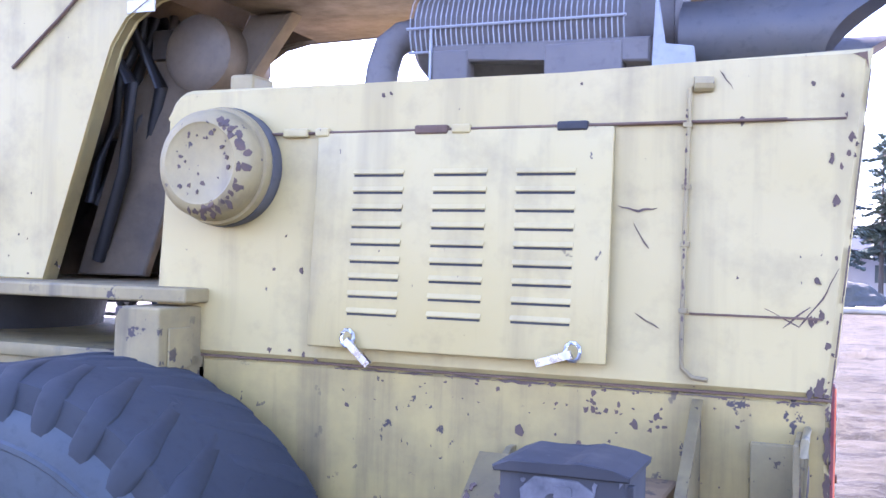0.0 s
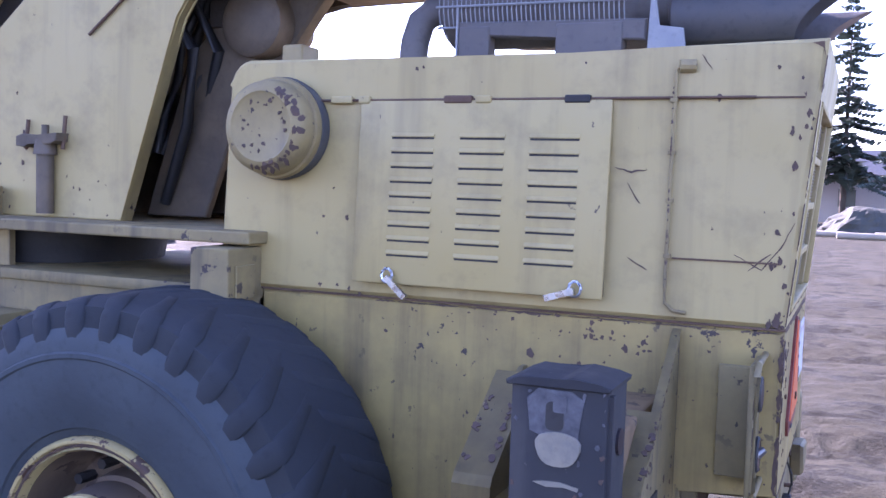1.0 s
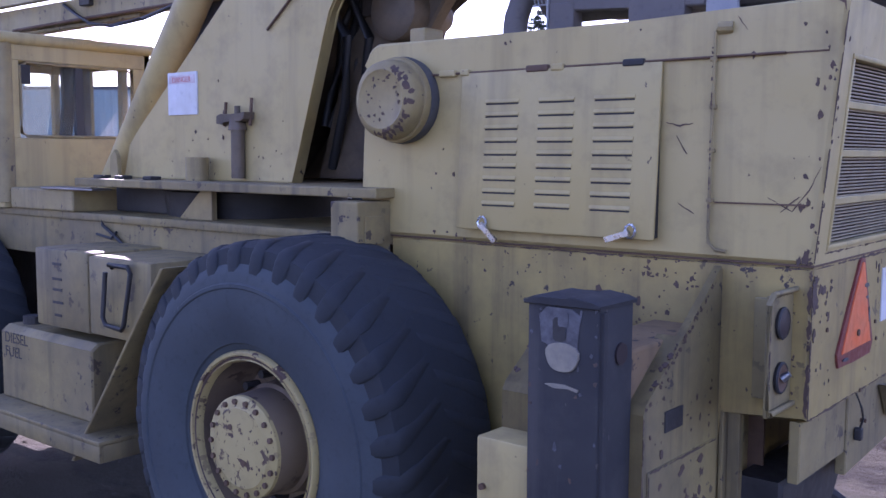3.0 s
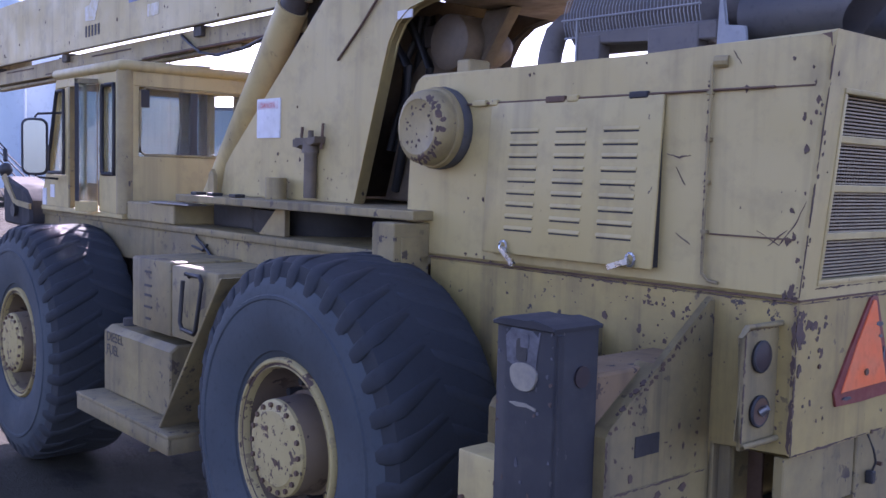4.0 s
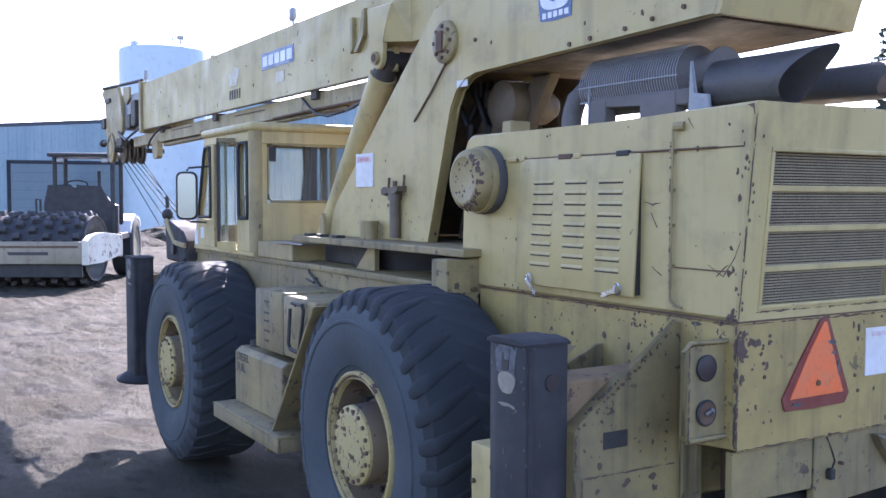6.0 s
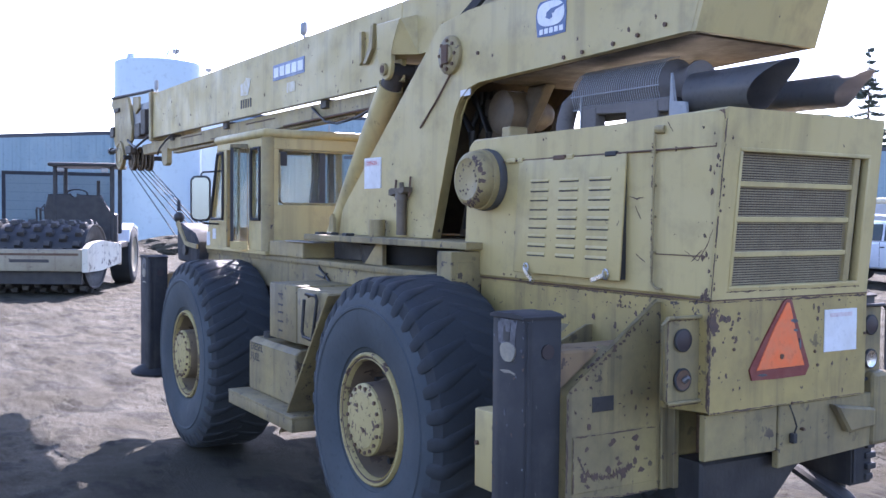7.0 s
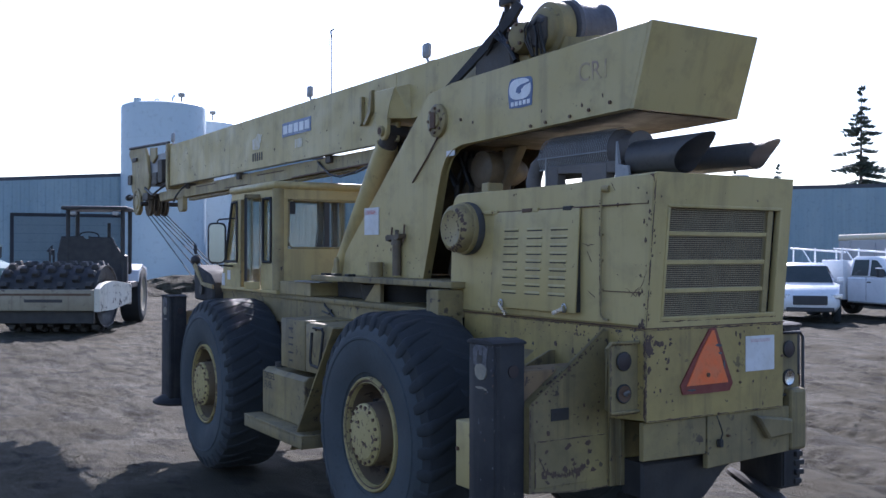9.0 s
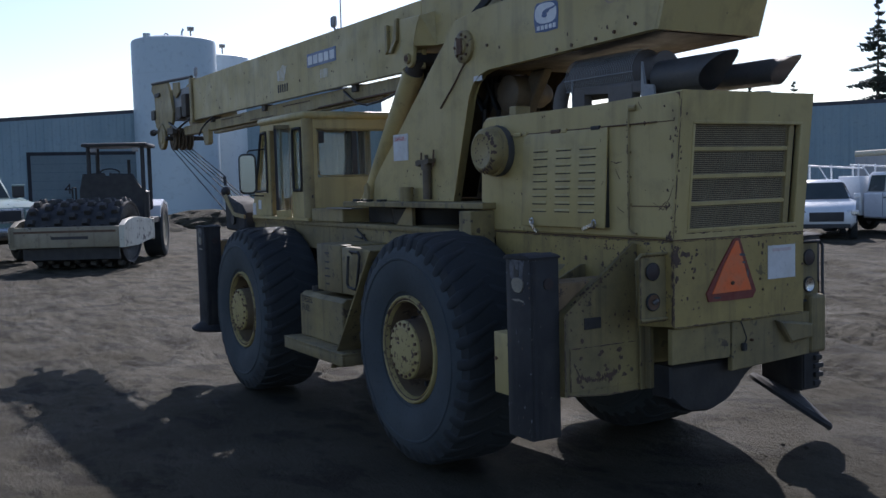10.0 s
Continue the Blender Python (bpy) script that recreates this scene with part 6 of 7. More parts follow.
for line, w in (([(-0.138, 1.793), (-0.066, 1.755), (-0.019, 1.817), (0.010, 1.885)], 0.005), ([(-0.10, 1.752), (-0.045, 1.80)], 0.004), ([(-0.468, 2.017), (-0.42, 2.006), (-0.378, 2.012)], 0.005),
                ([(-0.431, 1.975), (-0.395, 1.919)], 0.004), ([(-0.422, 1.77), (-0.368, 1.737)], 0.004), ([(-0.245, 2.322), (-0.216, 2.281)], 0.004), ([(-0.62, 2.155), (-0.60, 2.09)], 0.003),
                ([(-0.50, 2.21), (-0.49, 1.96)], 0.003)):
    part("scratch", scratch(on_side, line, w * 0.5), RUSTMARK, hood_ob)
for u, v, r in ((-0.197, 1.858, 0.006), (-0.367, 1.536, 0.011), (-0.514, 1.578, 0.008), (-1.393, 1.844, 0.007), (-1.308, 1.842, 0.009), (-1.358, 1.933, 0.005), (-1.399, 1.627, 0.009),
                (-1.339, 1.629, 0.008), (-1.294, 1.62, 0.008), (-1.258, 1.605, 0.008), (-1.082, 2.299, 0.008), (-1.06, 2.302, 0.006), (-0.561, 2.306, 0.006), (-0.048, 2.285, 0.006), (-0.194, 2.208, 0.012), (-0.022, 1.625, 0.020)):
    part("rust_mark", blot(on_side, u, v, r, 1.2), RUSTMARK, hood_ob)
for k in range(26):                                    # chipped conduit
    z = mark_rng.uniform(1.66, 2.27)
    part("rust_mark", blot(lambda u, v, h: (u, -0.0178 - h, v), -0.313, z, mark_rng.uniform(0.002, 0.004), mark_rng.uniform(1, 3.2)), RUSTMARK, hood_ob)
for k in range(30):                                    # rubbed rear corner, worst at the foot of the hood
    z = 1.61 + 0.70 * mark_rng.random() ** 2.2
    r = mark_rng.uniform(0.003, 0.011)
    part("rust_mark", blot(on_side, 0.070 * (z - 1.603) / 0.755 - r - mark_rng.random() ** 2 * 0.05, z, r, 1.5), RUSTMARK, hood_ob)
for k in range(10):
    z = 1.62 + 0.62 * mark_rng.random() ** 2
    part("rust_mark", blot(on_hood_back, 0.015 + 0.05 * mark_rng.random() ** 2, z, mark_rng.uniform(0.003, 0.009), 1.6), RUSTMARK, hood_ob)
# big bare patches at the corner of the rear panel, and a scatter of chips over it
for u, v, r, st in ((0.030, 1.50, 0.028, 2.0), (0.030, 1.55, 0.02, 1.6), (0.075, 1.53, 0.026, 0.7), (0.105, 1.52, 0.022, 0.9), (0.13, 1.50, 0.018, 0.8), (0.15, 1.44, 0.012, 1.8), (0.025, 1.40, 0.016, 1.8), (0.10, 1.30, 0.011, 1.5), (0.06, 1.29, 0.008, 1.2), (0.66, 1.545, 0.010, 2.4), (0.63, 1.55, 0.008, 2.6),
                    (0.655, 1.50, 0.009, 2.0), (0.69, 1.56, 0.007, 1.5), (0.76, 1.30, 0.010, 1.2), (0.86, 1.31, 0.008, 1.3), (0.80, 1.575, 0.012, 0.6)):
    part("rust_mark", blot(on_back, u, v, r, st), RUSTMARK, body_part)
for k in range(26):                                    # flaked patch at the corner
    u = 0.01 + 0.17 * mark_rng.random() ** 1.4
    part("rust_mark", blot(on_back, u, 1.515 + mark_rng.gauss(0, 0.032), mark_rng.uniform(0.006, 0.017), mark_rng.uniform(0.4, 0.9)), RUSTMARK, body_part)
for k in range(44):
    u, v = mark_rng.uniform(0.02, 0.98), mark_rng.uniform(1.16, 1.585)
    if not (0.19 < u < 0.64 and v < 1.58) and not (0.69 < u < 0.93 and 1.34 < v < 1.55):
        part("rust_mark", blot(on_back, u, v, mark_rng.uniform(0.003, 0.009), mark_rng.uniform(0.7, 1.8)), RUSTMARK, body_part)
for k in range(24):
    u, v = mark_rng.uniform(-1.2, -0.03), mark_rng.uniform(1.17, 1.58)
    part("rust_mark", blot(on_side, u, v, 0.003 + 0.011 * mark_rng.random() ** 2, mark_rng.uniform(0.5, 1.5)), RUSTMARK, body_part)
for k in range(36):                                    # outrigger housing plate
    u, v = mark_rng.uniform(-0.45, -0.03), mark_rng.uniform(0.84, 1.30)
    part("rust_mark", blot(on_housing, u, v, 0.004 + 0.014 * mark_rng.random() ** 2, mark_rng.uniform(0.5, 1.8)), RUSTMARK, body_part)
for k in range(22):                                    # rusted foot of the housing plate
    u, v = -0.06 - 0.38 * mark_rng.random(), 0.845 + 0.18 * mark_rng.random() ** 1.5
    part("rust_mark", blot(lambda a, b, h: (-0.262 + h, a, b), u, v, mark_rng.uniform(0.008, 0.028), mark_rng.uniform(0.5, 1.4)), RUSTMARK, body_part)
for k in range(34):                                    # flaked shoulder edge
    f = mark_rng.random()
    part("rust_mark", blot(lambda u, v, h: (-0.268 + h, u, v), -0.06 - 0.42 * f, 1.538 - 0.305 * f + mark_rng.uniform(-0.012, 0.004), mark_rng.uniform(0.005, 0.014), 0.8), RUSTMARK, body_part)
for k in range(30):                                    # rust along the body's upper edge and above the jack
    u = mark_rng.uniform(-1.1, -0.05)
    part("rust_mark", blot(on_side, u, 1.588 - 0.10 * mark_rng.random() ** 3, mark_rng.uniform(0.003, 0.009), 0.6), RUSTMARK, body_part)
for u0, v0, ru, rv, count, rmax in ((-0.52, 1.545, 0.10, 0.02, 16, 0.012), (-0.47, 1.40, 0.04, 0.07, 12, 0.011), (-0.36, 1.52, 0.03, 0.02, 6, 0.012), (-0.05, 1.30, 0.02, 0.14, 16, 0.010)):
    for k in range(count):                             # clusters of flaked paint
        part("rust_mark", blot(on_side, u0 + mark_rng.gauss(0, ru * 0.5), v0 + mark_rng.gauss(0, rv * 0.5), mark_rng.uniform(0.003, rmax), mark_rng.uniform(0.5, 1.4)), RUSTMARK, body_part)
on_slope = lambda u, v, h: (u, -0.02 - 0.467 * v - 0.584 * h, 1.588 - 0.336 * v + 0.812 * h)
for k in range(40):                                    # chipped shoulder flanges
    part("rust_mark", blot(on_slope, mark_rng.choice((-0.71, -0.64, -0.338, -0.27)) + mark_rng.uniform(-0.006, 0.006), mark_rng.uniform(0.55, 0.96), mark_rng.uniform(0.004, 0.015), 2.0), RUSTMARK, body_part)
on_lamp = lambda u, v, h: (-0.052 + h, u, v)
on_patch = lambda u, v, h: (-0.262 + h, u, v)
for plane, line, w in ((on_back, [(0.004, 1.15), (0.006, 1.58)], 0.007), (on_back, [(0.01, 1.151), (0.5, 1.150), (0.99, 1.151)], 0.004), (on_back, [(0.01, 1.591), (0.5, 1.592), (0.99, 1.591)], 0.005),
                       (on_side, [(-0.006, 1.16), (-0.005, 1.59)], 0.007), (on_hood_back, [(0.005, 1.61), (0.006, 2.34)], 0.004), (on_side, [(-1.2, 1.592), (-0.6, 1.592), (-0.01, 1.591)], 0.004),
                       (on_hood_back, [(0.09, 1.632), (0.5, 1.632), (0.93, 1.632)], 0.004), (on_lamp, [(-0.172, 1.19), (-0.172, 1.525)], 0.004), (on_lamp, [(-0.172, 1.525), (0.0, 1.527)], 0.004),
                       (on_lamp, [(-0.172, 1.189), (0.0, 1.188)], 0.004), (on_patch, [(-0.462, 1.056), (-0.02, 1.056)], 0.004), (on_patch, [(-0.462, 0.835), (-0.462, 1.056)], 0.004),
                       (on_housing, [(-0.49, 0.83), (-0.488, 1.22)], 0.005), (on_housing, [(-0.48, 0.815), (-0.2, 0.79), (0.0, 0.79)], 0.006), (on_patch, [(-0.40, 0.90), (-0.28, 0.875), (-0.15, 0.91)], 0.02),
                       (on_patch, [(-0.44, 0.98), (-0.40, 0.90)], 0.012)):
    for p, q in zip(line, line[1:]):                    # broken rust lines along folds and edges
        cuts = sorted([0.0, 1.0] + [mark_rng.random() for i in range(6)])
        for f0, f1 in zip(cuts, cuts[1:]):
            f1 -= 0.25 * (f1 - f0) * mark_rng.random()
            if f1 - f0 > 0.02:
                part("edge_rust", scratch(plane, [(p[0] + (q[0] - p[0]) * f, p[1] + (q[1] - p[1]) * f) for f in (f0, (f0 + f1) / 2, f1)], w * mark_rng.uniform(0.3, 1.0)), RUSTMARK, body_part)
turret_part = next(o for o in crane.children if o.name == "turret_plate")
for u, v, r in ((-3.0, 2.02, 0.010), (-2.78, 2.10, 0.014), (-2.77, 2.05, 0.012), (-2.79, 1.99, 0.010), (-2.72, 1.90, 0.006), (-1.70, 2.80, 0.010), (-0.98, 2.78, 0.010), (-0.62, 2.77, 0.012), (-0.45, 2.80, 0.010)):
    part("rust_mark", blot(on_turret, u, v, r, 1.4), RUSTMARK, turret_part)
for k in range(26):
    u = mark_rng.uniform(-3.2, -2.2)
    part("rust_mark", blot(on_turret, u, 1.80 + 0.5 * mark_rng.random() ** 2.5, mark_rng.uniform(0.003, 0.007), 1.3), RUSTMARK, turret_part)
boom_part = next(o for o in crane.children if o.name == "boom")
for k in range(40):
    u, v = mark_rng.uniform(-8.6, -3.0), 2.83 + 0.45 * mark_rng.random() ** 1.6
    part("rust_mark", blot(on_boom, u, v, mark_rng.uniform(0.006, 0.016), mark_rng.uniform(0.5, 1.4)), RUSTMARK, boom_part)
cxa, cza = -1.535, 2.115
bowl = next(o for o in hood_ob.children if o.name == "air_cleaner_bowl")
on_bowl = lambda u, v, h: (u, -(0.149 if math.hypot(u - cxa, v - cza) < 0.12 else 0.149 - 0.85 * (math.hypot(u - cxa, v - cza) - 0.12)) - h, v)
for k in range(46):                                    # ragged bare rim, worst to the rear and underneath
    a, q = math.radians(65 - 190 * mark_rng.random()), mark_rng.uniform(0.116, 0.141)
    part("rust_mark", blot(on_bowl, cxa + q * math.cos(a), cza + q * math.sin(a), mark_rng.uniform(0.006, 0.014), 1.2), RUSTMARK, bowl)
for k in range(26):
    a, q = mark_rng.uniform(0, 6.28), mark_rng.gauss(0.075, 0.018)
    part("rust_mark", blot(lambda u, v, h: (u, -0.1465 - h, v), cxa + q * math.cos(a), cza + q * math.sin(a), mark_rng.uniform(0.002, 0.010), 1.0), RUSTMARK, bowl)
leg_part = next(o for o in crane.children if o.name == "outrigger_jack")
for k in range(34):
    edge = k % 2
    u = mark_rng.choice((-0.512, -0.305)) + mark_rng.uniform(-0.003, 0.012) if edge else mark_rng.uniform(-0.50, -0.31)
    v = mark_rng.uniform(0.60, 1.53) if edge else 0.62 + 0.9 * mark_rng.random() ** 0.7
    part("scuff", blot(lambda a, b, h: (a, -0.68 - h, b), max(-0.508, min(-0.306, u)), v, mark_rng.uniform(0.003, 0.009), mark_rng.uniform(0.6, 2.4)), mark_rng.choice((RUSTMARK, SCUFF)), leg_part)
for k in range(10):
    part("rust_mark", blot(on_side, -0.70 + 0.16 * mark_rng.random() ** 2, mark_rng.uniform(1.18, 1.50), mark_rng.uniform(0.006, 0.016), 1.3), RUSTMARK, body_part)

# ---------------------------------------------------------------- far surroundings
def placed(root, x, y, z, heading):
    root.location = (x, y, z)
    root.rotation_euler = (0, 0, radians(heading))
    return root


def road_wheel(root, x, y, r, w, side, rim_mat=STEEL):
    """A wheel with its outer face at y; side is +1 or -1."""
    c, ax = (x, y, r), (0, -side, 0)
    ty = lathe(B(), [(0.02, r * 0.62), (0.0, r * 0.75), (0.01, r * 0.93), (0.05, r), (w - 0.05, r), (w - 0.01, r * 0.93), (w, r * 0.75), (w - 0.02, r * 0.62)], c, ax, 28, True)
    wh = part("wheel", ty, RUBBER, root, "", 40)
    part("rim", lathe(B(), [(0.02, r * 0.62), (0.03, r * 0.56), (0.06, r * 0.5), (0.05, r * 0.2), (0.03, 0.0)], c, ax, 24), rim_mat, wh, "", 40)


def windows_of(root, polys, mat=DARKGLASS):
    for vs in polys:
        b = B()
        b.faces.new([b.verts.new(v) for v in vs])
        bmesh.ops.solidify(b, geom=b.faces[:], thickness=0.01)
        part("window", b, mat, root, "")


def pickup(name, label, paint, service_body):
    """A full-size pickup, nose along +x, wheels on z = 0, middle at x = 0."""
    r = thing(name, (0, 0, 0), label, "truck")
    W = 0.98
    low = prism(B(), [(2.75, 0.55), (2.80, 0.75), (2.78, 1.08), (2.60, 1.16), (1.45, 1.22), (1.40, 1.24), (-0.35, 1.24), (-0.35, 0.48), (1.15, 0.46), (1.25, 0.80), (1.55, 0.98), (2.0, 0.98), (2.3, 0.80), (2.38, 0.50)], "y", -W, W, 0.05)
    part("body", low, paint, r, "", 35)
    top = B()
    a = [(1.35, 1.24), (0.75, 1.80), (0.55, 1.86), (-0.20, 1.86), (-0.32, 1.78), (-0.36, 1.24)]
    lo = prism(top, a, "y", -0.86, 0.86, 0.05)
    for v in top.verts:
        if v.co.z > 1.5:
            v.co.y *= 0.90
    part("cab", top, paint, r, "", 35)
    for s in (-1, 1):
        y0, y1 = s * 0.875, s * 0.80
        windows_of(r, [[(1.10, y0, 1.28), (0.62, y1, 1.74), (0.42, y1, 1.76), (0.42, y0, 1.28)], [(0.34, y0, 1.28), (0.34, y1, 1.76), (-0.18, y1, 1.76), (-0.26, y0, 1.28)]])
        part("door_handle", box(B(), 0.40, 0.54, s * W - 0.012, s * W + 0.012, 1.08, 1.12, 0.004), DARKTRIM, r)
        part("door_seam", box(B(), 0.365, 0.375, s * W - 0.004, s * W + 0.004, 0.55, 1.24), DARKTRIM, r)
        mr = part("wing_mirror", box(B(), 0.92, 1.02, *sorted((s * 0.98, s * 1.22)), 1.26, 1.52, 0.03), DARKTRIM, r)
        part("mirror_top", box(B(), 0.90, 1.03, *sorted((s * 0.99, s * 1.23)), 1.50, 1.535, 0.015), paint, r)
        part("headlight", box(B(), 2.70, 2.79, *sorted((s * 0.66, s * 0.94)), 0.86, 1.04, 0.02), CHROME, r)
        for x in (1.78, -1.75):
            road_wheel(r, x, s * (W + 0.0), 0.39, 0.26, s)
    windows_of(r, [[(1.34, -0.80, 1.27), (1.34, 0.80, 1.27), (0.80, 0.70, 1.77), (0.80, -0.70, 1.77)]])
    part("grille", box(B(), 2.76, 2.82, -0.62, 0.62, 0.78, 1.06, 0.02), CHROME, r)
    part("grille_mesh", box(B(), 2.81, 2.83, -0.56, 0.56, 0.82, 1.02, 0.01), DARKTRIM, r)
    part("front_bumper", box(B(), 2.70, 2.90, -0.98, 0.98, 0.46, 0.70, 0.05), CHROME if not service_body else DARKTRIM, r, "", 35)
    part("chassis_rail", box(B(), -2.7, 2.4, -0.45, 0.45, 0.36, 0.52, 0.02), BLACK, r)
    if service_body:
        for s in (-1, 1):
            a_, b_ = sorted((s * 0.55, s * 1.04))
            part("tool_cabinet", box(B(), -1.25, -0.42, a_, b_, 0.55, 1.74, 0.02), paint, r, "tall tool cabinet", 35)
            part("tool_cabinet", box(B(), -2.75, -2.15, a_, b_, 0.60, 1.42, 0.02), paint, r, "low tool cabinet", 35)
            part("tool_cabinet", box(B(), -2.15, -1.25, a_, b_, 0.98, 1.42, 0.02), paint, r, "low tool cabinet", 35)
            part("cabinet_latch", box(B(), -0.95, -0.88, s * 1.04 - 0.012, s * 1.04 + 0.012, 1.10, 1.22, 0.004), DARKTRIM, r)
            for x in (-0.55, -1.6, -2.5):
                part("rack_post", rod(B(), (x, s * 0.95, 1.42), (x, s * 0.95, 2.12), 0.03, seg=8), paint, r)
            part("rack_rail", rod(B(), (-0.40, s * 0.95, 1.98), (-2.6, s * 0.95, 2.10), 0.028, seg=8), paint, r)
            part("rack_brace", rod(B(), (-1.6, s * 0.95, 1.45), (-2.1, s * 0.95, 2.06), 0.022, seg=8), paint, r)
        part("load_floor", box(B(), -2.75, -0.42, -0.56, 0.56, 0.75, 0.85, 0.01), DARKTRIM, r)
    else:
        for s in (-1, 1):
            a_, b_ = sorted((s * 0.90, s * 0.98))
            part("bed_side", prism(B(), [(-2.75, 0.62), (-2.30, 0.60), (-2.2, 0.85), (-1.75, 0.98), (-1.35, 0.85), (-1.25, 0.50), (-0.38, 0.48), (-0.38, 1.22), (-2.75, 1.22)], "y", a_, b_, 0.01), paint, r)
        part("bed_floor", box(B(), -2.75, -0.38, -0.92, 0.92, 0.72, 0.80), DARKTRIM, r)
        part("tailgate", box(B(), -2.80, -2.72, -0.92, 0.92, 0.65, 1.22, 0.02), paint, r)
    return r


def suv():
    r = thing("suv", (0, 0, 0), "white compact sport utility car parked on the dirt among work trucks", "car")
    W = 0.88
    low = prism(B(), [(2.30, 0.35), (2.36, 0.55), (2.28, 0.74), (1.30, 0.92), (-1.55, 0.98), (-2.25, 0.92), (-2.30, 0.45), (-1.85, 0.28), (-1.75, 0.50), (-1.35, 0.66), (-0.98, 0.50), (-0.90, 0.24), (0.95, 0.24), (1.05, 0.50), (1.42, 0.66), (1.80, 0.50), (1.90, 0.28)], "y", -W, W, 0.12)
    for v in low.verts:
        if v.co.x > 1.5:
            v.co.y *= 1 - 0.22 * (v.co.x - 1.5)
    part("body", low, WHITEPAINT, r, "", 60)
    top = prism(B(), [(1.30, 0.92), (0.45, 1.38), (0.15, 1.44), (-0.75, 1.44), (-1.10, 1.36), (-1.75, 0.98)], "y", -0.78, 0.78, 0.10)
    for v in top.verts:
        if v.co.z > 1.2:
            v.co.y *= 0.82
    part("cabin", top, WHITEPAINT, r, "", 60)
    windows_of(r, [[(1.23, -0.72, 0.97), (1.23, 0.72, 0.97), (0.50, 0.60, 1.37), (0.50, -0.60, 1.37)]])
    for s in (-1, 1):
        windows_of(r, [[(1.0, s * 0.79, 0.98), (0.38, s * 0.67, 1.34), (-0.25, s * 0.665, 1.38), (-0.25, s * 0.79, 0.98)], [(-0.33, s * 0.79, 0.98), (-0.33, s * 0.665, 1.38), (-0.9, s * 0.67, 1.34), (-1.40, s * 0.79, 1.0)]])
        part("headlight", box(B(), 2.10, 2.31, *sorted((s * 0.52, s * 0.84)), 0.60, 0.72, 0.03), CHROME, r)
        part("wing_mirror", box(B(), 0.80, 0.95, *sorted((s * 0.86, s * 1.05)), 0.98, 1.10, 0.03), WHITEPAINT, r)
        for x in (1.42, -1.36):
            road_wheel(r, x, s * W, 0.32, 0.20, s)
    part("grille", box(B(), 2.30, 2.37, -0.45, 0.45, 0.46, 0.68, 0.02), DARKTRIM, r)
    part("lower_grille", box(B(), 2.28, 2.375, -0.62, 0.62, 0.30, 0.40, 0.02), DARKTRIM, r)
    return r


def dump_body():
    r = thing("dump_trailer", (0, 0, 0), "grey steel dump body with a tarp rolled on top", "trailer")
    part("box", prism(B(), [(-2.2, 1.0), (2.0, 1.0), (2.3, 2.55), (-2.2, 2.45)], "y", -1.2, 1.2, 0.04), TRAILERGREY, r, "", 35)
    for x in (-1.8, -0.9, 0.0, 0.9, 1.7):
        for s in (-1, 1):
            part("side_rib", box(B(), x - 0.05, x + 0.05, *sorted((s * 1.2, s * 1.27)), 1.0, 2.40, 0.01), TRAILERGREY, r)
    part("tarp_roll", rod(B(), (-2.2, -1.1, 2.52), (2.4, -1.1, 2.66), 0.13, seg=12), OLDSTICKER, r, "rolled pale tarp", 40)
    part("tarp_housing", box(B(), 1.9, 2.5, -1.25, 1.25, 2.55, 2.80, 0.05), WHITEPAINT, r)
    part("frame", box(B(), -2.2, 2.6, -0.5, 0.5, 0.7, 1.0, 0.03), BLACK, r)
    for s in (-1, 1):
        for x in (-1.4, -0.4):
            road_wheel(r, x, s * 1.18, 0.5, 0.28, s)
    part("landing_leg", box(B(), 2.2, 2.35, -0.5, 0.5, 0.0, 0.8, 0.02), BLACK, r)
    return r


